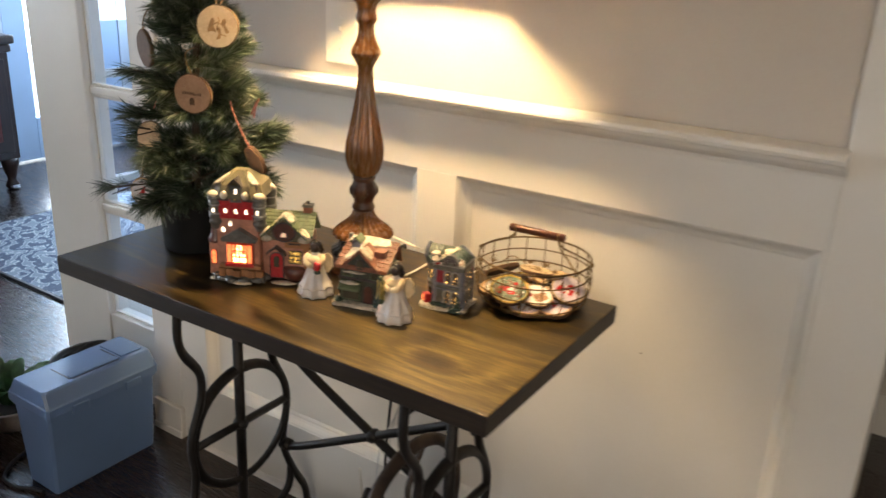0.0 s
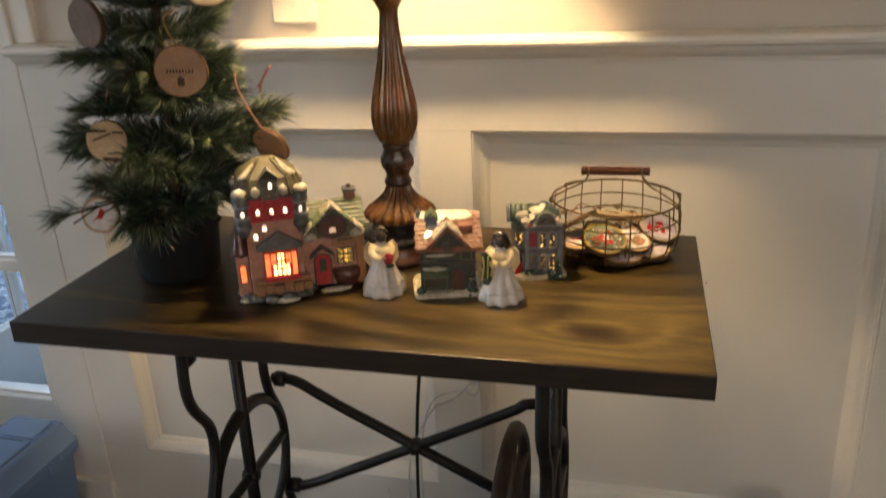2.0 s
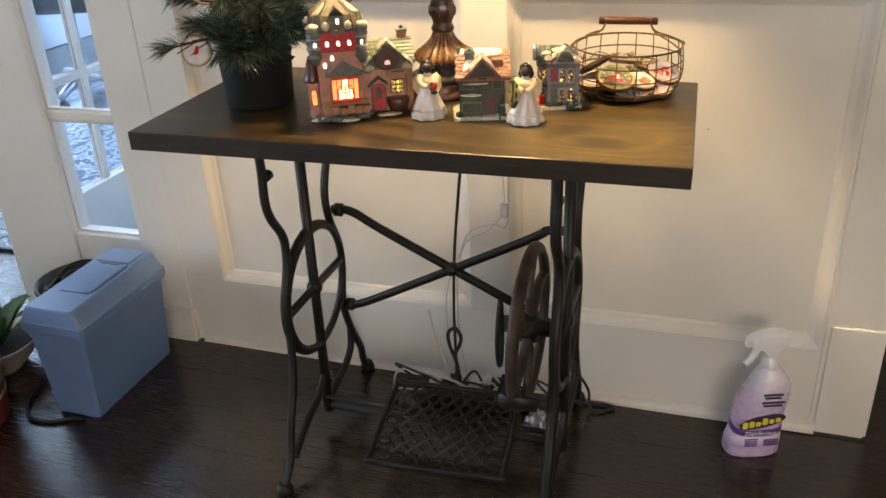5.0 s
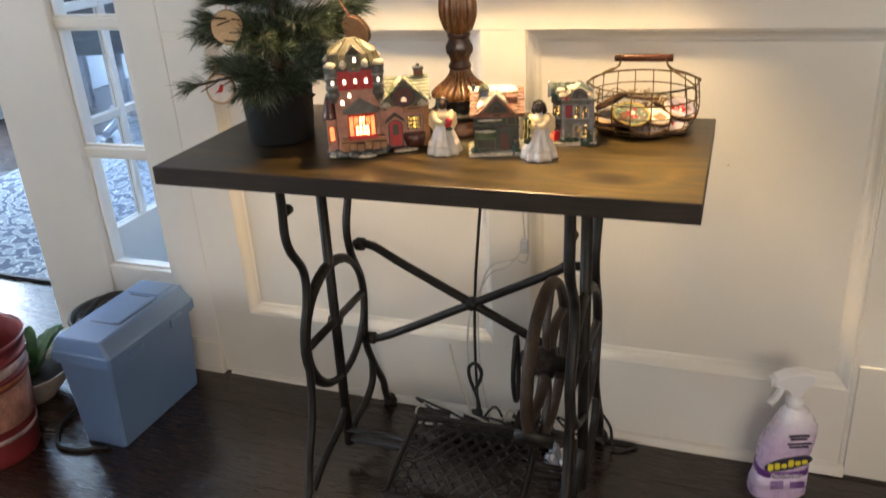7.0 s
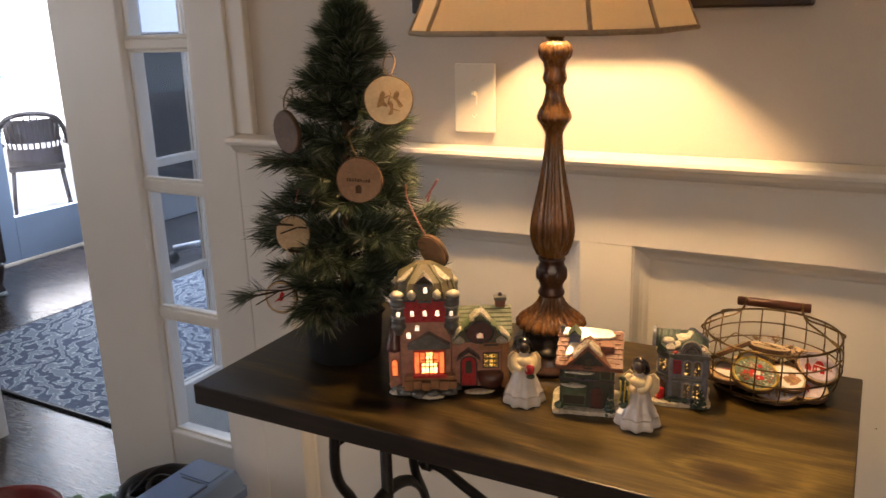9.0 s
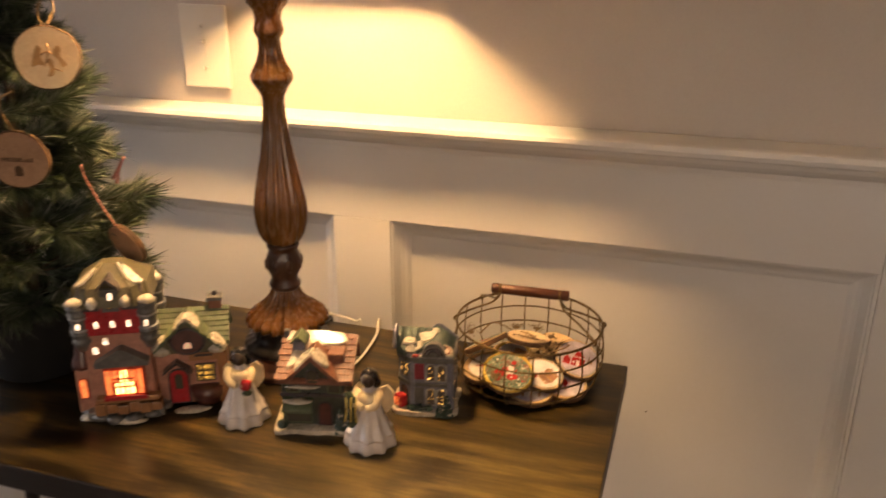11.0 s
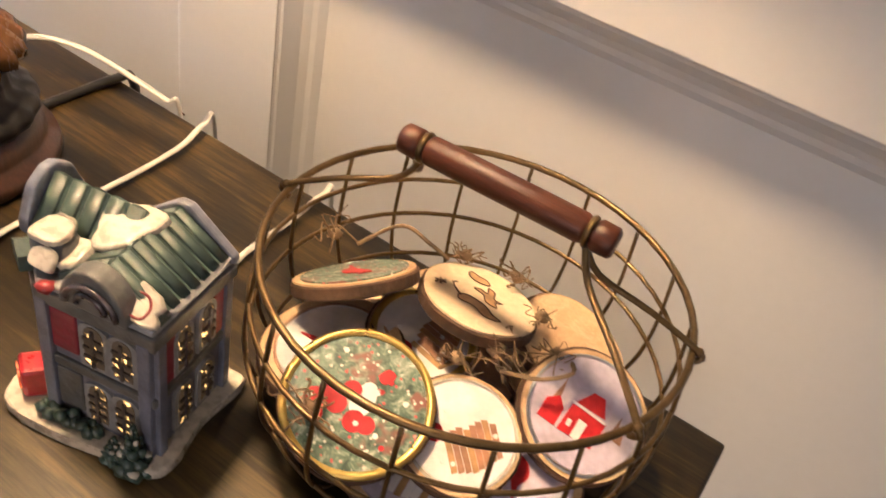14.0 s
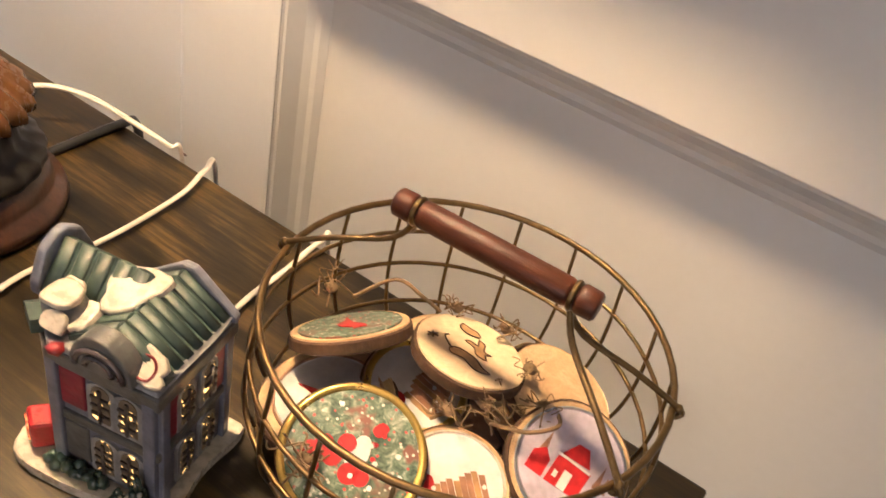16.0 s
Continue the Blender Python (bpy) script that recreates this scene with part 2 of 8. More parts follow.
M["pane_dark"] = plain("unlit glazed window", (0.07, 0.065, 0.05), 0.2)
M["dress"] = plain("white glazed dress", (0.62, 0.575, 0.54), 0.3, vary=0.06, scale=60, coat=0.4)
M["cream"] = plain("cream glazed shawl", (0.68, 0.56, 0.36), 0.35, vary=0.1, scale=60)
M["hair"] = plain("black glazed hair", (0.010, 0.009, 0.010), 0.25, coat=0.4)
M["skin"] = plain("dark brown glaze", (0.024, 0.014, 0.012), 0.4)
M["wreath"] = plain("dark green glaze", (0.035, 0.055, 0.03), 0.4, vary=0.3, scale=120)
M["ribbon"] = plain("gold glaze", (0.62, 0.46, 0.10), 0.35, 0.2)
M["bottle"] = plain("lilac bottle plastic", (0.60, 0.47, 0.70), 0.28, vary=0.06, scale=12, relief=0.03)
M["bottle_white"] = plain("white sprayer plastic", (0.78, 0.77, 0.80), 0.35, vary=0.03, relief=0.03)
M["label_purple"] = plain("purple label", (0.13, 0.035, 0.26), 0.35, vary=0.06)
M["label_lilac"] = plain("light lilac label", (0.68, 0.58, 0.78), 0.35, vary=0.05)
M["label_yellow"] = plain("yellow label mark", (0.80, 0.70, 0.05), 0.35, vary=0.04)
M["label_dark"] = plain("dark label mark", (0.035, 0.03, 0.06), 0.35)
M["label_text"] = plain("white label print", (0.88, 0.87, 0.88), 0.35, vary=0.03)
M["foil"] = plain("crumpled foil wrapper", (0.62, 0.66, 0.76), 0.2, 0.7, 0.2, 50, 200, 0.6)
M["switch"] = plain("ivory switch plate", (0.66, 0.615, 0.54), 0.35, vary=0.03, relief=0.02)
M["glass"] = glassy("window glass", (0.93, 0.96, 1.0))
M["leather"] = plain("black leather", (0.014, 0.014, 0.017), 0.4, vary=0.25, scale=12, fine=240, relief=0.3)
M["chrome"] = plain("grey metal", (0.42, 0.44, 0.48), 0.3, 0.9, vary=0.1)
M["cabinet"] = wood("dark mahogany", (0.012, 0.006, 0.005), (0.042, 0.017, 0.012), "Z", 1.2, 0.3, 0.3)
M["mahogany"] = wood("red mahogany", (0.070, 0.010, 0.008), (0.190, 0.026, 0.020), "Z", 1.2, 0.3, 0.3)
M["wicker"] = plain("dark wicker", (0.05, 0.035, 0.03), 0.7, vary=0.3, scale=60, relief=0.4)
M["porch"] = plain("pale porch boards", (0.52, 0.54, 0.58), 0.7, vary=0.08)
M["shade_out"] = None
M["rug"] = None


def special():
    # needles: green, some frosted, by branch
    m, nt, ns, ln, b = nodes_of("pine needles")
    g = ns.new("ShaderNodeNewGeometry")
    c = ramp(nt, g.outputs["Random Per Island"], [(0.0, (0.013, 0.026, 0.014)), (0.42, (0.032, 0.056, 0.026)), (0.68, (0.070, 0.098, 0.056)), (0.88, (0.13, 0.150, 0.122)), (1.0, (0.31, 0.325, 0.29))])
    ln.new(c, b.inputs["Base Color"])
    b.inputs["Roughness"].default_value = 0.45
    M["needle"] = m
    # festive print: green ground with red and white dots
    m, nt, ns, ln, b = nodes_of("green berry print")
    v = coords(nt)
    a = ramp(nt, noise_tex(nt, v, 210, 4, 0.7, 0.6), [(0.36, (0.030, 0.060, 0.040)), (0.50, (0.11, 0.165, 0.115)), (0.60, (0.26, 0.31, 0.24)), (0.70, (0.62, 0.62, 0.54))])
    warm = ramp(nt, noise_tex(nt, v, 75, 2), [(0.60, (0, 0, 0)), (0.68, (1, 1, 1))])
    a = mixc(nt, warm, a, (0.20, 0.085, 0.060))
    vo = ns.new("ShaderNodeTexVoronoi")
    vo.inputs["Scale"].default_value = 330
    ln.new(v, vo.inputs["Vector"])
    dots = ramp(nt, vo.outputs["Distance"], [(0.16, (1, 1, 1)), (0.27, (0, 0, 0))])
    pick = ramp(nt, noise_tex(nt, v, 90, 2), [(0.50, (0.55, 0.06, 0.05)), (0.54, (0.66, 0.64, 0.56))])
    ln.new(mixc(nt, dots, a, pick), b.inputs["Base Color"])
    b.inputs["Roughness"].default_value = 0.35
    M["print_green"] = m
    # lampshade: thick warm linen that lets a little light through
    m, nt, ns, ln, b = nodes_of("linen lampshade")
    v = coords(nt)
    weave = noise_tex(nt, coords(nt, (1, 1, 3)), 260, 4)
    ln.new(ramp(nt, weave, [(0.3, (0.33, 0.27, 0.20)), (0.7, (0.46, 0.39, 0.30))]), b.inputs["Base Color"])
    b.inputs["Roughness"].default_value = 0.85
    bump(nt, b, weave, 0.3, 0.001)
    tr, mx = ns.new("ShaderNodeBsdfTranslucent"), ns.new("ShaderNodeMixShader")
    tr.inputs["Color"].default_value = (0.90, 0.80, 0.66, 1)
    mx.inputs[0].default_value = 0.62
    ln.new(b.outputs[0], mx.inputs[1])
    ln.new(tr.outputs[0], mx.inputs[2])
    ln.new(mx.outputs[0], ns["Material Output"].inputs["Surface"])
    M["shade_out"] = m
    # rug: swirling blue grey and cream
    m, nt, ns, ln, b = nodes_of("patterned rug")
    v = coords(nt)
    w = ns.new("ShaderNodeTexWave")
    w.wave_type, w.rings_direction = "RINGS", "Z"
    w.inputs["Scale"].default_value, w.inputs["Distortion"].default_value = 4.5, 14
    w.inputs["Detail"].default_value, w.inputs["Detail Scale"].default_value = 3, 2.2
    ln.new(v, w.inputs["Vector"])
    c = ramp(nt, w.outputs["Color"], [(0.25, (0.075, 0.095, 0.14)), (0.45, (0.22, 0.26, 0.32)), (0.6, (0.55, 0.55, 0.54)), (0.75, (0.20, 0.23, 0.27))])
    pile = noise_tex(nt, v, 420, 3)
    c = mixc(nt, 0.5, c, ramp(nt, pile, [(0.3, (0.3, 0.3, 0.3)), (0.7, (0.7, 0.7, 0.7))]), "OVERLAY")
    ln.new(c, b.inputs["Base Color"])
    b.inputs["Roughness"].default_value = 0.95
    bump(nt, b, pile, 0.6, 0.004)
    M["rug"] = m
    # tabletop: flat-sawn stained pine whose grain runs round one big knot
    m, nt, ns, ln, b = nodes_of("dark walnut stained pine")
    v = coords(nt)
    sep = ns.new("ShaderNodeSeparateXYZ")
    ln.new(v, sep.inputs[0])

    def mathn(op, p, q=None):
        n = ns.new("ShaderNodeMath")
        n.operation = op
        for sock, val in zip(n.inputs, (p, q)):
            if isinstance(val, (int, float)):
                sock.default_value = val
            elif val is not None:
                ln.new(val, sock)
        return n.outputs[0]

    def mound(cx, cy, wx, wy, p=2.0):
        dx = mathn("POWER", mathn("ABSOLUTE", mathn("DIVIDE", mathn("SUBTRACT", sep.outputs[0], cx), wx)), p)
        dy = mathn("POWER", mathn("ABSOLUTE", mathn("DIVIDE", mathn("SUBTRACT", sep.outputs[1], cy), wy)), p)
        return mathn("EXPONENT", mathn("MULTIPLY", mathn("ADD", dx, dy), -1.0))

    sway = noise_tex(nt, coords(nt, (1.6, 5.0, 1.0)), 1.6, 3, 0.5)
    knot = mound(0.312, -0.134, 0.085, 0.040)
    grain = mathn("ADD", mathn("MULTIPLY", sep.outputs[1], 46.0), mathn("ADD", mathn("MULTIPLY", sway, 9.0), mathn("MULTIPLY", knot, 4.2)))
    wob = noise_tex(nt, coords(nt, (9, 60, 9)), 2.0, 4, 0.7)
    wave = mathn("SINE", mathn("ADD", mathn("MULTIPLY", grain, 3.1), mathn("MULTIPLY", wob, 5.0)))
    lines = mathn("ADD", mathn("MULTIPLY", wave, 0.13), mathn("ADD", mathn("MULTIPLY", noise_tex(nt, coords(nt, (5, 84, 5)), 3.0, 4, 0.75), 0.95), 0.02))
    c = ramp(nt, lines, [(0.30, (0.007, 0.0046, 0.0018)), (0.52, (0.026, 0.0168, 0.0054)), (0.76, (0.092, 0.060, 0.017))])
    blot = ramp(nt, noise_tex(nt, coords(nt, (2.2, 6.0, 1)), 2.2, 5, 0.65, 0.4), [(0.36, (0.38, 0.36, 0.34)), (0.50, (0.75, 0.73, 0.70)), (0.64, (1.25, 1.22, 1.12))])
    c = mixc(nt, 1.0, c, blot, "MULTIPLY")
    pale = mound(0.320, -0.120, 0.160, 0.120)
    c = mixc(nt, mathn("MULTIPLY", pale, 0.68), c, mixc(nt, lines, (0.012, 0.0080, 0.0025), (0.37, 0.262, 0.080)))
    core = mound(0.308, -0.135, 0.042, 0.023, 3.6)
    c = mixc(nt, mathn("MULTIPLY", core, 0.85), c, mixc(nt, lines, (0.006, 0.0028, 0.0018), (0.030, 0.013, 0.008)))
    halo = mixc(nt, 1.0, mound(0.262, -0.075, 0.036, 0.055), ramp(nt, lines, [(0.40, (1.0, 1.0, 1.0)), (0.72, (0.35, 0.35, 0.35))]), "MULTIPLY")
    c = mixc(nt, mathn("MULTIPLY", halo, 0.8), c, (0.020, 0.012, 0.007))
    ln.new(c, b.inputs["Base Color"])
    rr_ = ns.new("ShaderNodeMapRange")
    rr_.inputs["To Min"].default_value, rr_.inputs["To Max"].default_value = 0.24, 0.46
    ln.new(lines, rr_.inputs["Value"])
    ln.new(rr_.outputs[0], b.inputs["Roughness"])
    b.inputs["Specular IOR Level"].default_value = 0.36
    b.inputs["Coat Weight"].default_value, b.inputs["Coat Roughness"].default_value = 0.06, 0.16
    bump(nt, b, lines, 0.20, 0.0006)
    M["table"] = m
    # floorboards differ from one to the next
    nt = M["plank"].node_tree
    b = nt.nodes["Principled BSDF"]
    old = b.inputs["Base Color"].links[0].from_socket
    oi = nt.nodes.new("ShaderNodeObjectInfo")
    k = ramp(nt, oi.outputs["Random"], [(0.0, (0.45, 0.45, 0.45)), (1.0, (0.56, 0.55, 0.54))])
    nt.links.new(mixc(nt, 0.8, old, k, "OVERLAY"), b.inputs["Base Color"])


special()


def filled_bottle():
    nt = M["bottle"].node_tree
    b = nt.nodes["Principled BSDF"]
    sep = nt.nodes.new("ShaderNodeSeparateXYZ")
    nt.links.new(coords(nt), sep.inputs[0])
    old = b.inputs["Base Color"].links[0].from_socket
    lev = nt.nodes.new("ShaderNodeMapRange")
    lev.inputs["From Min"].default_value, lev.inputs["From Max"].default_value = 0.135, 0.195
    nt.links.new(sep.outputs[2], lev.inputs["Value"])
    nt.links.new(mixc(nt, lev.outputs[0], old, (0.74, 0.70, 0.78)), b.inputs["Base Color"])
    b.inputs["Coat Weight"].default_value = 0.3


filled_bottle()


# ---- mesh helpers ----
def part(name, bm, material, parent=None, label="", smooth=False, m=None):
    me = bpy.data.meshes.new(name)
    bmesh.ops.recalc_face_normals(bm, faces=bm.faces)
    bm.to_mesh(me)
    bm.free()
    mats = material if isinstance(material, (list, tuple)) else [material]
    for x in mats:
        me.materials.append(M[x])
    if smooth:
        for p in me.polygons:
            p.use_smooth = True
    ob = new(name, me)
    if parent is not None:
        ob.parent = parent
    if m is not None:
        ob.matrix_basis = m
    if label:
        ob["label"] = label
    return ob


def thing(name, label, category, m=None, group="", kind=""):
    ob = new(name)
    ob.empty_display_size = 0.05
    if m is not None:
        ob.matrix_basis = m
    return tagged(ob, label, category, group, kind)


def box(bm, lo, hi, bev=0.0, m=None, slot=0):
    r = bmesh.ops.create_cube(bm, size=1)
    vs = r["verts"]
    mm = Matrix.Translation([(a + b) / 2 for a, b in zip(lo, hi)]) @ Matrix.Diagonal([b - a for a, b in zip(lo, hi)] + [1])
    bmesh.ops.transform(bm, matrix=(m @ mm) if m is not None else mm, verts=vs)
    fs = list({f for v in vs for f in v.link_faces})
    for f in fs:
        f.material_index = slot
    if bev:
        es = list({e for v in vs for e in v.link_edges})
        r2 = bmesh.ops.bevel(bm, geom=es, offset=bev, segments=2, profile=0.5, affect="EDGES")
        for f in r2["faces"]:
            f.material_index = slot
    return bm


def boxes(*items, bev=0.0):
    bm = bmesh.new()
    for lo, hi in items:
        box(bm, lo, hi, bev)
    return bm


def spline(pts, n=8, closed=False):
    P = [Vector(p) for p in pts]
    out = []
    k = len(P)
    last = k if closed else k - 1
    for i in range(last):
        a = P[(i - 1) % k] if closed or i > 0 else P[i]
        b, c = P[i], P[(i + 1) % k]
        d = P[(i + 2) % k] if closed or i + 2 < k else c
        for j in range(n):
            t = j / n
            out.append(0.5 * ((2 * b) + (c - a) * t + (2 * a - 5 * b + 4 * c - d) * t * t + (3 * b - a - 3 * c + d) * t ** 3))
    if not closed:
        out.append(P[-1])
    return out


def tube(bm, pts, r, seg=8, closed=False, flat=(1, 1), slot=0):
    """A round or oval bar along a line of points; r may be a number or one a point."""
    P = [Vector(p) for p in pts]
    n = len(P)
    rings, up = [], None
    for i in range(n):
        a = P[(i - 1) % n] if closed or i else P[i]
        b = P[(i + 1) % n] if closed or i < n - 1 else P[i]
        t = (b - a).normalized()
        if up is None:
            up = t.orthogonal().normalized()
            if abs(t.z) < 0.9:
                up = (Vector((0, 0, 1)) - t * t.z).normalized()
        up = (up - t * up.dot(t))
        up = up.normalized() if up.length > 1e-6 else t.orthogonal().normalized()
        side = t.cross(up)
        rad = r[i] if isinstance(r, (list, tuple)) else r
        rings.append([bm.verts.new(P[i] + (up * math.cos(2 * math.pi * k / seg) * flat[0] + side * math.sin(2 * math.pi * k / seg) * flat[1]) * rad) for k in range(seg)])
    for i in range(n if closed else n - 1):
        A, B = rings[i], rings[(i + 1) % n]
        for k in range(seg):
            f = bm.faces.new((A[k], A[(k + 1) % seg], B[(k + 1) % seg], B[k]))
            f.material_index = slot
            f.smooth = True
    if not closed:
        for ring in (rings[0], rings[-1]):
            f = bm.faces.new(ring)
            f.material_index = slot
    return bm


def lathe(bm, prof, seg=32, m=None, wave=None, slot=0, cap=True):
    """Turns (radius, height) pairs round z; wave(height) gives (count, depth) of flutes."""
    rings = []
    for r, z in prof:
        ring = []
        for k in range(seg):
            a = 2 * math.pi * k / seg
            rr = r
            if wave:
                n, d = wave(z)
                if n:
                    rr = r * (1 - d * (0.5 - 0.5 * math.cos(n * a)) ** 0.7)
            p = Vector((rr * math.cos(a), rr * math.sin(a), z))
            ring.append(bm.verts.new(m @ p if m is not None else p))
        rings.append(ring)
    for A, B in zip(rings, rings[1:]):
        for k in range(seg):
            f = bm.faces.new((A[k], A[(k + 1) % seg], B[(k + 1) % seg], B[k]))
            f.smooth, f.material_index = True, slot
    if cap:
        for ring in (rings[0], rings[-1]):
            f = bm.faces.new(ring)
            f.material_index = slot
    return bm


def prism(bm, outline, a, b, axis="y", m=None, slot=0, bev=0.0):
    """Pulls a flat outline of (u, w) pairs from a to b along an axis; u, w are the other two axes in order."""
    def place(u, w, d):
        p = {"x": (d, u, w), "y": (u, d, w), "z": (u, w, d)}[axis]
        return m @ Vector(p) if m is not None else Vector(p)
    A = [bm.verts.new(place(u, w, a)) for u, w in outline]
    B = [bm.verts.new(place(u, w, b)) for u, w in outline]
    n = len(A)
    fs = [bm.faces.new(A), bm.faces.new(B)]
    for k in range(n):
        fs.append(bm.faces.new((A[k], A[(k + 1) % n], B[(k + 1) % n], B[k])))
    for f in fs:
        f.material_index = slot
    if bev:
        r = bmesh.ops.bevel(bm, geom=list({e for f in fs for e in f.edges}), offset=bev, segments=2, profile=0.5, affect="EDGES")
        for f in r["faces"]:
            f.material_index = slot
    return bm


def blob(bm, c, r, seed=0, rough=0.25, sub=2, slot=0):
    """An uneven rounded lump."""
    res = bmesh.ops.create_icosphere(bm, subdivisions=sub, radius=1)
    for v in res["verts"]:
        n = noise.noise(v.co * 1.7 + Vector((seed * 3.1, seed, -seed)))
        v.co = Vector(c) + Vector(v.co[i] * r[i] * (1 + rough * n) for i in range(3))
    for f in {f for v in res["verts"] for f in v.link_faces}:
        f.smooth, f.material_index = True, slot
    return bm


def arch(w, h, n=6):
    """Outline of a round-headed opening of that width and height, from its middle foot."""
    r = w / 2
    pts = [(-r, 0), (r, 0)]
    for i in range(n + 1):
        a = math.pi * i / n
        pts.append((r * math.cos(a), h - r + r * math.sin(a)))
    return pts

# ---- the large structure ----
def structure(name, bm, mat, label, category, smooth=False):
    return tagged(part(name, bm, mat, None, label, smooth), label, category, kind="structure")


floor = structure("floor", boxes(((-4.6, -4.2, -0.08), (3.2, 3.6, -0.006))), "gap", "dark stained hardwood floor with a glossy finish", "floor")
structure("ceiling", boxes(((-3.95, -4.2, 2.6), (3.2, 3.6, 2.7))), "ceiling", "plain white painted ceiling", "ceiling")

# main wall: upper plaster, panelling, casings
wall = structure("wall_north", boxes(((-0.86, 0.022, -0.03), (0.70, 0.12, 2.6))), "wall", "greige wall with white painted wainscot panelling", "wall")
wall.matrix_basis = LEAN = pose(0.010, 0, 0, 0, -0.65, 0)
Z_TOP, Z_LOW = 0.896, 0.195
part("panel_back", boxes(((-0.86, 0.0205, 0.02), (0.70, 0.030, 1.02))), "trim", wall, "white recessed panel boards")
part("top_rail", boxes(((-0.845, 0.0, Z_TOP), (0.645, 0.0207, 1.03)), bev=0.0012), "trim", wall)
part("bottom_rail", boxes(((-0.845, 0.0, -0.03), (0.645, 0.0207, Z_LOW)), bev=0.0012), "trim", wall)
for lo, hi in ((-0.845, -0.735), (-0.090, 0.0), (0.640, 0.6449)):
    part("stile", boxes(((lo, 0.0003, Z_LOW), (hi, 0.0207, Z_TOP)), bev=0.0008), "trim", wall)


def mould_ring(x0, x1, z0, z1, w=0.025):
    """Panel moulding round the inside of a recess: a small step and a cove."""
    prof = [(-0.0005, 0.0008), (0.0012, 0.0026), (0.0030, 0.0034), (0.0110, 0.0125), (0.0160, 0.0160), (0.0200, 0.0172), (w, 0.0203), (w, 0.0215), (0.0, 0.0215)]
    bm = bmesh.new()
    rings = []
    for cx, cz, sx, sz in ((x0, z0, 1, 1), (x1, z0, -1, 1), (x1, z1, -1, -1), (x0, z1, 1, -1)):
        rings.append([bm.verts.new((cx + sx * a, y, cz + sz * a)) for a, y in prof])
    for i in range(4):
        A, B = rings[i], rings[(i + 1) % 4]
        for k in range(len(prof) - 1):
            bm.faces.new((A[k], A[k + 1], B[k + 1], B[k]))
    return bm


part("panel_moulding", mould_ring(-0.735, -0.090, Z_LOW, Z_TOP), "trim", wall)
part("panel_moulding", mould_ring(0.0, 0.640, Z_LOW, Z_TOP), "trim", wall)
bm = bmesh.new()
rail = [(0.017, 1.005), (-0.004, 1.005), (-0.006, 1.012), (-0.013, 1.016), (-0.020, 1.022), (-0.024, 1.029), (-0.030, 1.030), (-0.037, 1.033), (-0.039, 1.039), (-0.037, 1.045), (-0.032, 1.047), (0.017, 1.048)]
prism(bm, rail, -0.838, 0.652, "x")
part("chair_rail", bm, "trim", wall, "projecting white chair rail")
bm = bmesh.new()
prism(bm, [(0.0, 0.0), (-0.017, 0.0), (-0.016, 0.009), (-0.011, 0.016), (-0.004, 0.019), (0.0, 0.019)], -0.82, 0.655, "x", pose(0, 0, -0.004))
part("shoe_moulding", bm, "trim", wall)
# casing towards the hall
cas = structure("trim_right", boxes(((0.645, -0.001, -0.03), (0.752, 0.125, 2.6)), bev=0.003), "trim", "flat white casing at the wall end", "casing")
part("plinth_block", boxes(((0.655, -0.007, 0.0), (0.756, 0.02, 0.255)), bev=0.002), "trim", cas)
# casing towards the glazed screen
cas.matrix_basis = LEAN
casl = structure("trim_left", boxes(((-0.945, -0.0008, -0.03), (-0.8452, 0.125, 2.6)), ((-0.846, 0.006, 1.049), (-0.800, 0.03, 2.6)), bev=0.003), "trim", "white door casing beside the glazed screen", "casing")
part("plinth_block", boxes(((-0.950, -0.016, 0.0), (-0.838, 0.0, 0.10)), ((-0.950, -0.020, 0.0), (-0.838, -0.004, 0.03)), bev=0.003), "trim", casl)


casl.matrix_basis = LEAN


def glazed_screen(name, x0, x1, label):
    """A fixed sidelight: jambs, muntins and five panes in one column."""
    g0, g1 = (x0 + 0.232, x1 - 0.055) if name == "window_1" else (x0 + 0.055, x1 - 0.235)
    fr = bmesh.new()
    box(fr, (x0, 0.045, -0.03), (g0, 0.115, 2.6), 0.004)
    box(fr, (g1, 0.045, -0.03), (x1, 0.115, 2.6), 0.004)
    box(fr, (g0 - 0.002, 0.05, -0.03), (g1 + 0.002, 0.11, 0.257), 0.003)
    box(fr, (g0 - 0.002, 0.05, 2.18), (g1 + 0.002, 0.11, 2.6), 0.003)
    win = structure(name, fr, "trim", label, "window")
    win.matrix_basis = LEAN
    levels = [0.257, 0.582, 0.907, 1.232, 1.557, 1.882, 2.18]
    for i in range(5):
        part("muntin", boxes(((g0, 0.058, levels[i + 1] - 0.012), (g1, 0.102, levels[i + 1] + 0.012)), bev=0.004), "trim", win)
    for i in range(6):
        lo, hi = levels[i] + (0.012 if i else 0), levels[i + 1] - 0.012
        ob = part("pane", boxes(((g0 + 0.001, 0.078, lo + 0.001), (g1 - 0.001, 0.082, hi - 0.001))), "glass", win)
        ob.visible_shadow = False
        b = bmesh.new()
        for p, q in (((g0, lo), (g0 + 0.007, hi)), ((g1 - 0.007, lo), (g1, hi)), ((g0 + 0.007, lo), (g1 - 0.007, lo + 0.007)), ((g0 + 0.007, hi - 0.007), (g1 - 0.007, hi))):
            box(b, (p[0], 0.064, p[1]), (q[0], 0.077, q[1]), 0.002)
        part("glazing_bead", b, "trim", win)
    return win


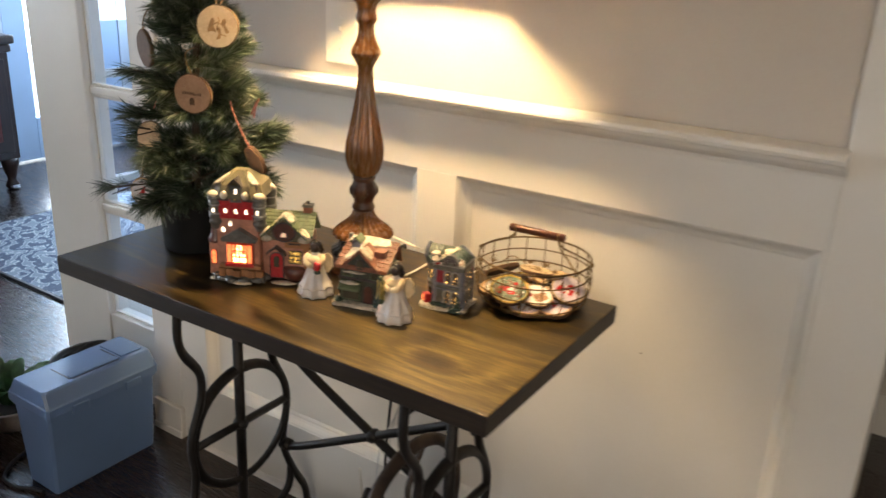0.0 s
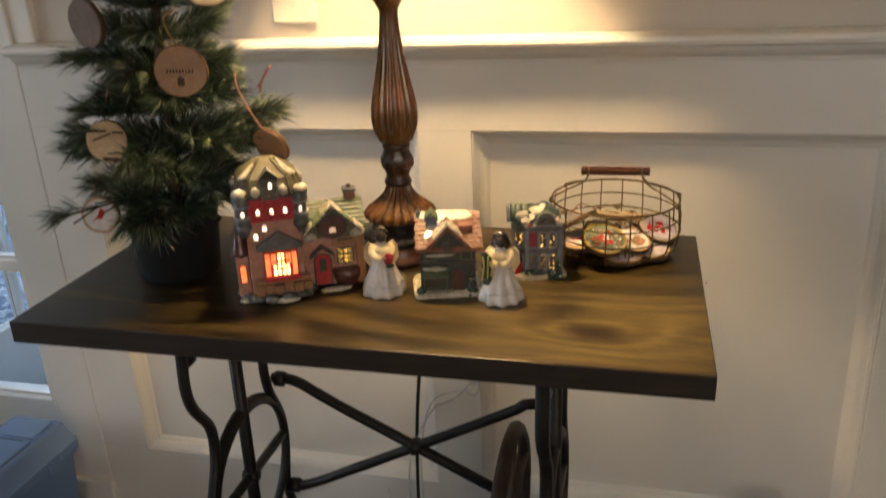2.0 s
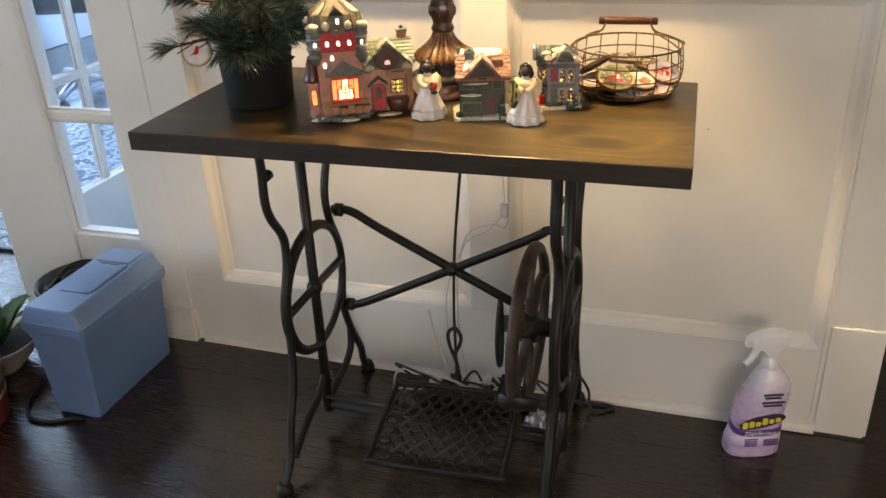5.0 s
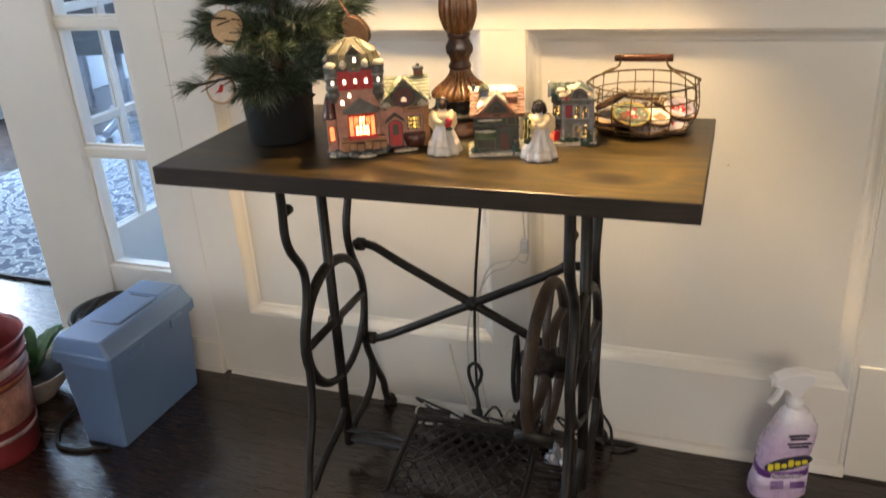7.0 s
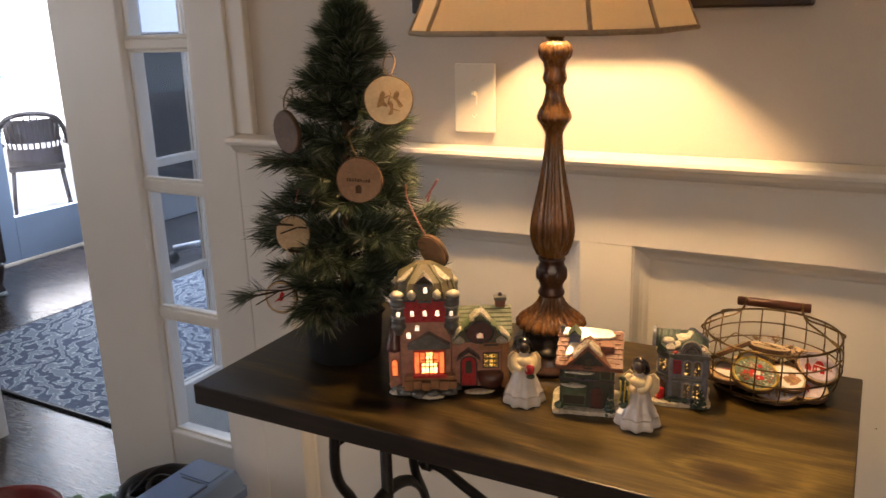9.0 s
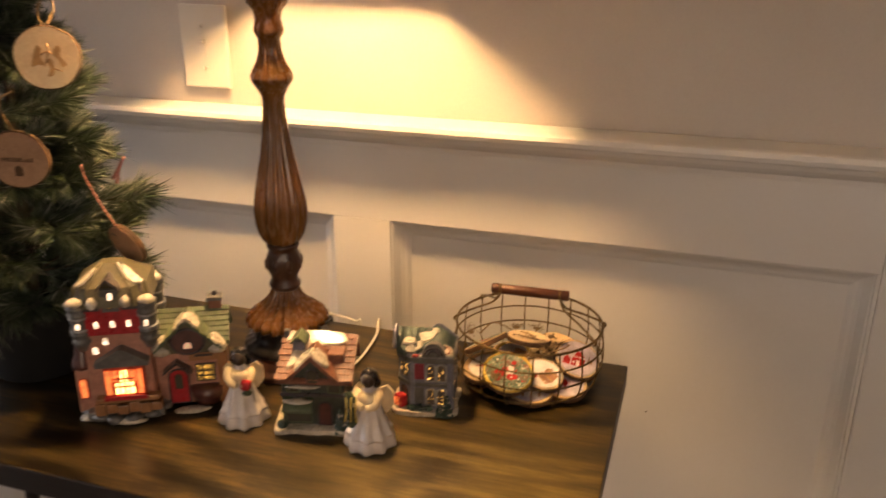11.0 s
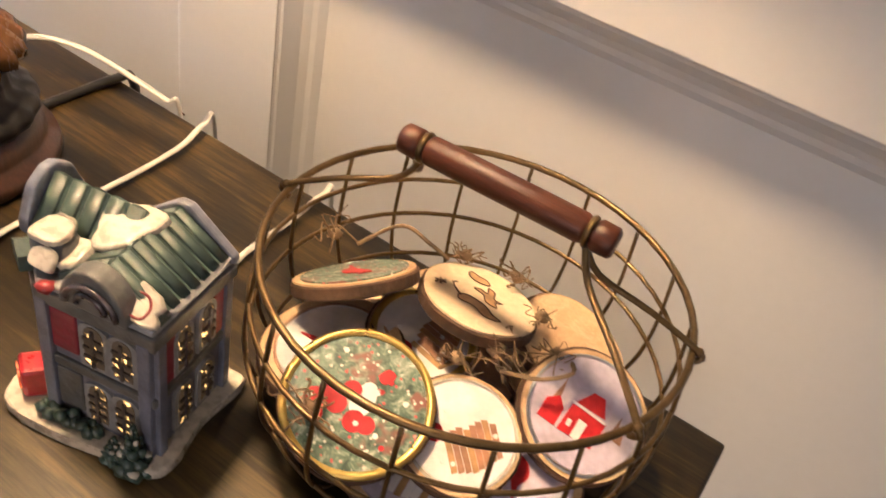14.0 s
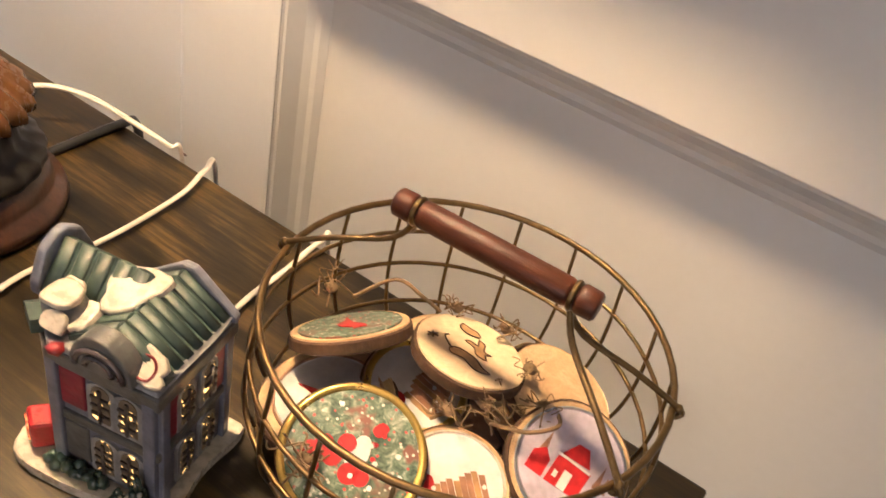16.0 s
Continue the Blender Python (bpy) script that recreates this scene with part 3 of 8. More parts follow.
glazed_screen("window_1", -1.440, -0.9455, "white framed glazed screen beside the doorway")
glazed_screen("window_2", -2.56, -2.035, "white framed glazed screen across the doorway")
structure("wall_northwest", boxes(((-3.95, 0.04, 0), (-2.5605, 0.12, 2.6))), "wall", "greige painted wall", "wall")
structure("lintel", boxes(((-2.0345, 0.045, 2.15), (-1.4405, 0.115, 2.6))), "trim", "white panel over the doorway", "lintel")

# glazed door leaf standing open into the far room
bm = bmesh.new()
for y0, y1 in ((0.125, 0.225), (0.655, 0.755)):
    box(bm, (-1.425, y0, 0.01), (-1.387, y1, 2.12), 0.003)
box(bm, (-1.425, 0.2255, 0.01), (-1.387, 0.6545, 0.235), 0.003)
box(bm, (-1.425, 0.2255, 2.02), (-1.387, 0.6545, 2.12), 0.003)
door1 = structure("door_1", bm, "trim", "white glazed door standing open", "door")
lv = [0.235, 0.570, 0.895, 1.220, 1.545, 1.870, 2.02]
part("muntin", boxes(((-1.420, 0.428, 0.236), (-1.392, 0.452, 2.019)), bev=0.004), "trim", door1)
for z in lv[1:-1]:
    for y0, y1 in ((0.226, 0.4275), (0.4525, 0.654)):
        part("muntin", boxes(((-1.420, y0, z - 0.012), (-1.392, y1, z + 0.012)), bev=0.004), "trim", door1)
for i in range(6):
    for y0, y1 in ((0.226, 0.4275), (0.4525, 0.654)):
        lo, hi = lv[i] + (0.0125 if i else 0.001), lv[i + 1] - 0.0125
        ob = part("pane", boxes(((-1.408, y0, lo), (-1.404, y1, hi))), "glass", door1)
        ob.visible_shadow = False

# far room: outer wall with a glazed door and a narrow light
bm = boxes(((-3.95, 0.12, 0), (-3.78, 1.265, 2.6)), ((-3.95, 1.995, 0), (-3.78, 2.22, 2.6)), ((-3.95, 2.42, 0), (-3.78, 3.6, 2.6)), ((-3.95, 1.265, 2.12), (-3.78, 1.995, 2.6)), ((-3.95, 2.22, 2.12), (-3.78, 2.42, 2.6)), ((-3.95, 2.22, 0), (-3.78, 2.42, 0.25)))
structure("wall_west", bm, "far_wall", "pale blue grey outer wall", "wall")
bm = bmesh.new()
for y0, y1 in ((1.27, 1.40), (1.86, 1.99)):
    box(bm, (-3.83, y0, 0.01), (-3.785, y1, 2.11), 0.003)
box(bm, (-3.83, 1.4005, 0.01), (-3.785, 1.8595, 0.25), 0.003)
box(bm, (-3.83, 1.4005, 1.98), (-3.785, 1.8595, 2.11), 0.003)
door2 = structure("door_2", bm, "door_blue", "pale blue outer door with a tall glass light", "door")
ob = part("pane", boxes(((-3.812, 1.401, 0.251), (-3.806, 1.859, 1.979))), "glass", door2)
ob.visible_shadow = False
part("door_handle", tube(bmesh.new(), [(-3.785, 1.335, 1.0), (-3.74, 1.335, 1.0), (-3.735, 1.38, 1.0), (-3.735, 1.42, 1.0)], 0.009), "chrome", door2)
win3 = structure("window_3", boxes(((-3.83, 2.2205, 0.251), (-3.79, 2.25, 2.119)), ((-3.83, 2.39, 0.251), (-3.79, 2.4195, 2.119))), "door_blue", "narrow light beside the outer door", "window")
ob = part("pane", boxes(((-3.812, 2.2505, 0.252), (-3.806, 2.3895, 2.118))), "glass", win3)
ob.visible_shadow = False
structure("wall_far", boxes(((-3.95, 3.6, 0), (-3.3, 3.7, 2.6)), ((-1.2, 3.6, 0), (3.2, 3.7, 2.6)), ((-3.3, 3.6, 0), (-1.2, 3.7, 0.7)), ((-3.3, 3.6, 2.2), (-1.2, 3.7, 2.6))), "far_wall", "pale wall of the far room", "wall")
structure("wall_between", boxes(((-0.40, 0.1205, 0), (-0.32, 3.599, 2.6))), "far_wall", "pale partition wall", "wall")
structure("wall_hall", boxes(((-0.319, 1.25, 0), (3.2, 1.33, 2.6))), "wall", "greige hall wall", "wall")
structure("baseboard", boxes(((-0.318, 1.236, 0), (3.2, 1.2495, 0.13)), bev=0.002), "trim", "white hall baseboard", "baseboard")
structure("wall_northeast", boxes(((1.75, 0.0, 0), (3.2, 0.12, 2.6))), "wall", "greige painted wall", "wall")
structure("wall_east", boxes(((3.2, -4.2, 0), (3.3, 3.7, 2.6))), "wall", "greige painted wall", "wall")
W0, W1 = -3.0, -0.9
structure("wall_west_near", boxes(((-3.95, -4.2, 0), (-3.85, W0, 2.6)), ((-3.95, W1, 0), (-3.85, 0.039, 2.6)), ((-3.95, W0, 0), (-3.85, W1, 0.7)), ((-3.95, W0, 2.2), (-3.85, W1, 2.6))), "wall", "greige painted wall with a window", "wall")
structure("window_6", boxes(((-3.93, W0, 0.7), (-3.86, W0 + 0.06, 2.2)), ((-3.93, W1 - 0.06, 0.7), (-3.86, W1, 2.2)), ((-3.93, W0 + 0.06, 0.7), (-3.86, W1 - 0.06, 0.76)), ((-3.93, W0 + 0.06, 2.14), (-3.86, W1 - 0.06, 2.2))), "trim", "white framed window in the side wall", "window")
S0, S1, SZ0, SZ1 = 0.9, 3.1, 0.55, 2.2
structure("wall_south", boxes(((-3.849, -4.3, 0), (3.2, -4.2, SZ0)), ((-3.849, -4.3, SZ1), (3.2, -4.2, 2.6)), ((-3.849, -4.3, SZ0), (S0, -4.2, SZ1)), ((S1, -4.3, SZ0), (3.2, -4.2, SZ1))), "wall", "greige wall with a wide window", "wall")
win4 = structure("window_4", boxes(((S0, -4.28, SZ0), (S0 + 0.06, -4.21, SZ1)), ((S1 - 0.06, -4.28, SZ0), (S1, -4.21, SZ1)), (((S0 + S1) / 2 - 0.03, -4.28, SZ0 + 0.06), ((S0 + S1) / 2 + 0.03, -4.21, SZ1 - 0.06)), ((S0 + 0.06, -4.28, SZ0), (S1 - 0.06, -4.21, SZ0 + 0.06)), ((S0 + 0.06, -4.28, SZ1 - 0.06), (S1 - 0.06, -4.21, SZ1))), "trim", "white framed window behind", "window")

# unseen window, added so that the far room gets more light
structure("window_5", boxes(((-3.3, 3.62, 0.7), (-3.24, 3.68, 2.2)), ((-1.26, 3.62, 0.7), (-1.2, 3.68, 2.2)), ((-2.28, 3.62, 0.76), (-2.22, 3.68, 2.14)), ((-3.24, 3.62, 0.7), (-1.26, 3.68, 0.76)), ((-3.24, 3.62, 2.14), (-1.26, 3.68, 2.2))), "trim", "unseen white framed window added to brighten the far room", "window")

# outside
structure("ground", boxes(((-40, -40, -0.30), (40, 40, -0.14))), "porch", "pale snowy ground outside", "ground")
bm = boxes(((-9.0, -6, -0.14), (-8.9, 10, 5)))
m, nt, ns, ln, b = nodes_of("bright overcast distance")
ln.new(ramp(nt, noise_tex(nt, coords(nt), 0.6, 3), [(0.3, (0.80, 0.90, 1.0)), (0.7, (0.97, 0.99, 1.0))]), b.inputs["Emission Color"])
b.inputs["Emission Strength"].default_value = OUTSIDE
M["backdrop"] = m
structure("backdrop", bm, "backdrop", "bright hazy winter distance outside", "backdrop")

# ---- lamps that stand for the daylight in the openings ----
lamp("daylight_door", "AREA", DOOR_W, (0.62, 0.80, 1.0), look((-4.9, 1.75, 2.95), (-2.0, 1.2, 0.0)), size=1.2, size_y=1.0)
# added fill for the far room, set in the made-up north window
lamp("daylight_far_window", "AREA", FAR_W, (0.62, 0.80, 1.0), look((-2.25, 3.59, 1.45), (-2.6, 0, 0.6)), size=1.9, size_y=1.3)
lamp("daylight_window", "AREA", WINDOW_W, (1.0, 0.83, 0.64), look(((S0 + S1) / 2, -4.19, 1.5), (0.6, 0, 0.9)), size=2.0, size_y=1.3)

lamp("daylight_west", "AREA", WEST_W, (0.52, 0.74, 1.0), look((-3.84, (W0 + W1) / 2, 1.45), (0, (W0 + W1) / 2 + 0.9, 0.7)), size=1.9, size_y=1.3)


# ---- the table: wooden top on a treadle base ----
TX, TY = -0.073, -0.278
table = thing("treadle_table", "dark stained plank top on a black cast iron treadle base", "table", pose(TX, TY, 0))
bm = bmesh.new()
box(bm, (-0.437, -0.2145, 0.7235), (0.437, 0.2145, 0.7545), 0.0018)
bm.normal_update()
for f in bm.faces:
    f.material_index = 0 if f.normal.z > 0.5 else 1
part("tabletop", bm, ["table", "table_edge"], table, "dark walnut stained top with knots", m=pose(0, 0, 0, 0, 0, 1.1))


def yz(x, pts):
    return [(x - TX, y - TY, z) for y, z in pts]


def leg_frame(x):
    """One cast side: three posts, the ring with its cross, splayed feet and low arches."""
    leg = part("side_frame", tube(bmesh.new(), spline(yz(x, [(-0.385, 0.7235), (-0.380, 0.66), (-0.383, 0.60), (-0.372, 0.56), (-0.338, 0.507), (-0.338, 0.45), (-0.366, 0.37), (-0.362, 0.29), (-0.376, 0.20), (-0.405, 0.126), (-0.425, 0.055), (-0.462, 0.012)]), 6), 0.0105, 8, flat=(0.8, 1.1)), "iron", table)
    c, r = (-0.235, 0.345), 0.130
    ring = [(c[0] + r * math.cos(a * math.pi / 18), c[1] + r * math.sin(a * math.pi / 18)) for a in range(36)]
    part("ring", tube(bmesh.new(), yz(x, ring), 0.0095, 8, True, flat=(0.8, 1.2)), "iron", leg)
    part("post", tube(bmesh.new(), yz(x, [(-0.240, 0.7235), (-0.240, 0.35), (-0.242, 0.04)]), 0.0105, 8), "iron", leg)
    part("post", tube(bmesh.new(), spline(yz(x, [(-0.115, 0.7235), (-0.116, 0.62), (-0.150, 0.53), (-0.146, 0.465), (-0.112, 0.39), (-0.106, 0.33), (-0.119, 0.24), (-0.092, 0.16), (-0.052, 0.085), (-0.042, 0.04), (-0.022, 0.012)]), 6), 0.0105, 8, flat=(0.8, 1.1)), "iron", leg)
    part("crossbar", tube(bmesh.new(), yz(x, [(-0.36, 0.348), (-0.11, 0.348)]), 0.0085, 8), "iron", leg)
    part("boss", lathe(bmesh.new(), [(0.0, -0.014), (0.010, -0.013), (0.013, 0), (0.010, 0.013), (0.0, 0.014)], 16, pose(x - TX, -0.240 - TY, 0.348, 0, 90, 0), cap=False), "iron", leg)
    part("arch", tube(bmesh.new(), spline(yz(x, [(-0.240, 0.14), (-0.28, 0.105), (-0.345, 0.082), (-0.41, 0.045)]), 6), 0.0085, 8), "iron", leg)
    part("arch", tube(bmesh.new(), spline(yz(x, [(-0.096, 0.165), (-0.105, 0.115), (-0.15, 0.085), (-0.20, 0.075), (-0.240, 0.055)]), 6), 0.0085, 8), "iron", leg)
    part("knob", tube(bmesh.new(), yz(x, [(-0.375, 0.637), (-0.358, 0.640)]), [0.008, 0.010], 10), "iron", leg)
    for y in (-0.462, -0.022):
        part("foot", lathe(bmesh.new(), [(0.012, 0.0), (0.017, 0.004), (0.016, 0.012), (0.011, 0.022)], 14, pose(x - TX, y - TY, 0)), "iron", leg)
    for y in (-0.385, -0.240, -0.115):
        part("bracket", boxes(((x - TX - 0.022, y - TY - 0.016, 0.716), (x - TX + 0.022, y - TY + 0.016, 0.7232)), bev=0.002), "iron", leg)
    return leg


leg_frame(-0.345)
leg_frame(0.170)
YB = -0.125
part("brace", tube(bmesh.new(), spline([(-0.345 - TX, YB - TY, 0.472), (-0.30 - TX, YB - TY, 0.470), (-0.22 - TX, YB - TY, 0.428), (0.09 - TX, YB - TY, 0.276), (0.13 - TX, YB - TY, 0.254), (0.170 - TX, YB - TY, 0.240)], 5), 0.0095), "iron", table)
part("brace", tube(bmesh.new(), spline([(-0.345 - TX, YB - TY, 0.238), (-0.30 - TX, YB - TY, 0.250), (-0.22 - TX, YB - TY, 0.290), (0.07 - TX, YB - TY, 0.445), (0.11 - TX, YB - TY, 0.470), (0.170 - TX, YB - TY, 0.472)], 5), 0.0095), "iron", table)
part("brace_boss", lathe(bmesh.new(), [(0.0, -0.013), (0.012, -0.011), (0.0145, 0), (0.012, 0.011), (0.0, 0.013)], 16, pose(-0.086 - TX, YB - TY, 0.362, 90, 0, 0), cap=False), "iron", table)
for z, x in ((0.472, -0.330), (0.245, -0.325), (0.471, 0.155), (0.246, 0.155)):
    part("collar", lathe(bmesh.new(), [(0.009, -0.010), (0.014, -0.008), (0.014, 0.008), (0.009, 0.010)], 12, pose(x - TX, YB - TY, z, 0, 90, 0)), "iron", table)
part("stretcher", tube(bmesh.new(), [(-0.345 - TX, -0.242 - TY, 0.055), (0.170 - TX, -0.242 - TY, 0.055)], 0.008), "iron", table)
# drive wheel
WX, WY, WZ, WR = 0.105, -0.262, 0.335, 0.150
wheel = part("drive_wheel", tube(bmesh.new(), [(WX - TX, WY - TY + WR * math.cos(a * math.pi / 24), WZ + WR * math.sin(a * math.pi / 24)) for a in range(48)], 0.009, 8, True, flat=(1.1, 1.4)), "rust", table, "worn brown iron drive wheel")
for k in range(6):
    a = math.radians(20 + 60 * k)
    d = Vector((0, math.cos(a), math.sin(a)))
    n = Vector((0, -math.sin(a), math.cos(a)))
    o = Vector((WX - TX, WY - TY, WZ))
    part("spoke", tube(bmesh.new(), spline([o + d * 0.02, o + d * 0.06 + n * 0.020, o + d * 0.10 + n * 0.012, o + d * 0.146 - n * 0.01], 5), 0.008, 8, flat=(0.7, 1.3)), "rust", wheel)
part("hub", lathe(bmesh.new(), [(0.010, -0.05), (0.016, -0.05), (0.016, -0.018), (0.030, -0.014), (0.030, 0.014), (0.016, 0.018), (0.016, 0.062), (0.010, 0.062)], 18, pose(WX - TX, WY - TY, WZ, 0, 90, 0)), "iron", wheel)
part("crank", tube(bmesh.new(), spline([(WX - TX - 0.035, WY - TY, WZ), (WX - TX - 0.037, WY - TY + 0.02, WZ - 0.03), (WX - TX - 0.037, WY - TY + 0.03, WZ - 0.05)], 5), 0.009), "iron", wheel)
part("rod", tube(bmesh.new(), [(WX - TX - 0.046, WY - TY + 0.03, WZ - 0.05), (WX - TX - 0.050, WY - TY + 0.045, 0.10)], 0.006), "rust", wheel, "wooden brown pitman rod")
part("belt_guide", tube(bmesh.new(), spline([(0.068 - TX, -0.335 - TY, 0.425), (0.068 - TX, -0.352 - TY, 0.40), (0.068 - TX, -0.362 - TY, 0.35), (0.068 - TX, -0.352 - TY, 0.305), (0.068 - TX, -0.335 - TY, 0.30), (0.068 - TX, -0.327 - TY, 0.36)], 6, True), 0.0045, 8, True), "iron", wheel)
bm = bmesh.new()
gp = [(WY + 0.158 * math.cos(a), WZ + 0.158 * math.sin(a)) for a in [math.radians(200 + 6 * i) for i in range(15)]]
gi = [(WY + 0.112 * math.cos(a), WZ + 0.118 * math.sin(a)) for a in [math.radians(284 - 6 * i) for i in range(15)]]
prism(bm, [(y - TY, z) for y, z in gp + gi], 0.078 - TX, 0.084 - TX, "x")
part("wheel_guard", bm, "iron", table, "curved black dress guard")
part("guard_bar", tube(bmesh.new(), [(0.081 - TX, -0.41 - TY, 0.272), (0.150 - TX, -0.40 - TY, 0.262)], 0.010, 8, flat=(1.5, 0.7)), "iron", table)

# treadle plate with its lattice
ped = part("treadle", bmesh.new(), "iron", table, "black iron foot treadle with lattice", m=pose(-0.055 - TX, -0.300 - TY, 0.094, 9, 0, 3.5))
bm = bmesh.new()
PW, PD = 0.132, 0.108
tube(bm, spline([(-PW + 0.02, -PD, 0), (PW - 0.02, -PD, 0), (PW, -PD + 0.02, 0), (PW, PD - 0.02, 0), (PW - 0.02, PD, 0), (-PW + 0.02, PD, 0), (-PW, PD - 0.02, 0), (-PW, -PD + 0.02, 0)], 4, True), 0.0062, 8, True, flat=(1.2, 0.9))
bm.to_mesh(ped.data)
bm.free()
bm = bmesh.new()
for sgn in (1, -1):
    for k in range(-16, 17):
        off = k * 0.0290
        ends = []
        for t in np.linspace(-0.3, 0.3, 241):
            x, y = off + t * 0.80, sgn * t
            if abs(x) < PW - 0.030 and abs(y) < PD - 0.026:
                ends.append((x, y))
        if len(ends) > 8:
            (x0, y0), (x1, y1) = ends[0], ends[-1]
            tube(bm, [(x0, y0, 0.0008 * sgn), (x1, y1, 0.0008 * sgn)], 0.0031, 6, flat=(0.8, 1.25))
part("lattice", bm, "iron", ped)
bm = bmesh.new()
for side in range(4):
    L = (PW if side % 2 == 0 else PD) - 0.016
    n = 9 if side % 2 == 0 else 7
    for i in range(n):
        u = -L + 2 * L * (i + 0.5) / n
        c = {0: (u, -PD + 0.016), 1: (PW - 0.018, u), 2: (u, PD - 0.016), 3: (-PW + 0.018, u)}[side]
        e = (0.0125 if side % 2 == 0 else 0.012)
        tube(bm, [(c[0] + e * math.cos(a), c[1] + 0.0105 * math.sin(a), 0) for a in [math.pi * 2 * j / 10 for j in range(10)]], 0.0024, 6, True)
part("border", bm, "iron", ped, "ring pattern border")
for x in (-PW, PW):
    part("pivot", lathe(bmesh.new(), [(0.004, -0.012), (0.008, -0.012), (0.008, 0.012), (0.004, 0.012)], 10, pose(x, 0.055, -0.006, 0, 90, 0)), "iron", ped)
part("treadle_bar", tube(bmesh.new(), [(-0.345 - TX, -0.246 - TY, 0.080), (0.170 - TX, -0.246 - TY, 0.080)], 0.006), "iron", table)

# ---- things on the table ----
TZ = 0.7548


# table lamp
LX, LY = -0.067, -0.191
tlamp = thing("table_lamp", "carved amber wood table lamp with a wide linen shade", "lamp", pose(LX, LY, TZ))


bm = bmesh.new()
lathe(bm, [(0.0, 0.0), (0.0640, 0.0), (0.0658, 0.004), (0.0645, 0.009), (0.0595, 0.012), (0.0580, 0.016), (0.0575, 0.023), (0.054, 0.027), (0.047, 0.028)], 48, cap=False)
part("base", bm, "lampdark", tlamp, "dark turned base", True)
bm = bmesh.new()
lathe(bm, [(0.044, 0.026), (0.0550, 0.027), (0.0572, 0.031), (0.0560, 0.036), (0.050, 0.038), (0.044, 0.041), (0.042, 0.052), (0.046, 0.058), (0.040, 0.063)], 132, wave=lambda z: (22, 0.025), cap=False)
part("base_plate", bm, "iron", tlamp, "dark grey plate", True)
bm = bmesh.new()
lathe(bm, [(0.040, 0.0615), (0.0500, 0.0590), (0.0530, 0.0610), (0.0538, 0.0650), (0.0525, 0.0690), (0.0480, 0.0735), (0.0415, 0.0785), (0.0340, 0.0840), (0.0270, 0.0905), (0.0215, 0.0975), (0.0182, 0.105), (0.0175, 0.109)], 132, wave=lambda z: (22, 0.12 if z < 0.074 else 0.15))
part("skirt", bm, "lampwood", tlamp, "fluted shell shaped skirt", True)
bm = bmesh.new()
lathe(bm, [(0.0175, 0.107), (0.0198, 0.110), (0.0200, 0.114), (0.0180, 0.117), (0.0165, 0.121), (0.0172, 0.125), (0.0205, 0.131), (0.0226, 0.138), (0.0230, 0.145), (0.0215, 0.152), (0.0188, 0.157), (0.0178, 0.160), (0.0200, 0.163), (0.0203, 0.166), (0.0192, 0.169)], 64, wave=lambda z: (8, 0.07) if 0.128 < z < 0.155 else (0, 0))
part("knop", bm, "lampdark", tlamp, "dark carved knop", True)
for k in range(8):
    a = k * math.pi / 4
    bm = bmesh.new()
    blob(bm, (0.0212 * math.cos(a), 0.0212 * math.sin(a), 0.142), (0.0040, 0.0040, 0.0090), k, 0.1, 2)
    part("carving", bm, "lampdark", tlamp, "", True)
bm = bmesh.new()
lathe(bm, [(0.0190, 0.168), (0.0240, 0.173), (0.0288, 0.183), (0.0322, 0.196), (0.0332, 0.208), (0.0318, 0.224), (0.0284, 0.242), (0.0243, 0.262), (0.0201, 0.282), (0.0164, 0.305), (0.0138, 0.328), (0.0128, 0.345), (0.0135, 0.352), (0.0191, 0.362), (0.0248, 0.371), (0.0251, 0.376), (0.0226, 0.382), (0.017, 0.392), (0.0132, 0.405), (0.013, 0.418), (0.0165, 0.423), (0.0178, 0.428), (0.0165, 0.433), (0.0148, 0.44), (0.0171, 0.45), (0.0229, 0.457), (0.0243, 0.464), (0.0236, 0.471), (0.018, 0.477), (0.0108, 0.48)], 96, wave=lambda z: (16, 0.13) if 0.175 < z < 0.34 else ((16, 0.10) if 0.378 < z < 0.418 else ((24, 0.06) if z > 0.452 else (0, 0))))
part("stem", bm, "lampwood", tlamp, "fluted vase shaped stem", True)
bm = bmesh.new()
lathe(bm, [(0.006, 0.478), (0.013, 0.482), (0.013, 0.53), (0.016, 0.535), (0.016, 0.665)], 20)
part("socket", bm, "brass", tlamp, "", True)
SEAMS = [math.radians(q + d) for q in (45, 135, 225, 315) for d in (-12.5, 12.5)]
SHADE = [(0.199, 0.490), (0.198, 0.496), (0.184, 0.525), (0.164, 0.575), (0.143, 0.640), (0.124, 0.710), (0.108, 0.775), (0.098, 0.820)]


def shade_skin(grow):
    """Eight straight-edged panels between the seams, four of them wide, with a concave flare."""
    bm = bmesh.new()
    rows_ = [[bm.verts.new(((r + g) * math.cos(a), (r + g) * math.sin(a), z)) for a in SEAMS] for g, prof in ((grow, SHADE), (0.0, SHADE[::-1])) for r, z in prof]
    for A, B in zip(rows_, rows_[1:] + rows_[:1]):
        for k in range(8):
            bm.faces.new((A[k], A[(k + 1) % 8], B[(k + 1) % 8], B[k]))
    return bm


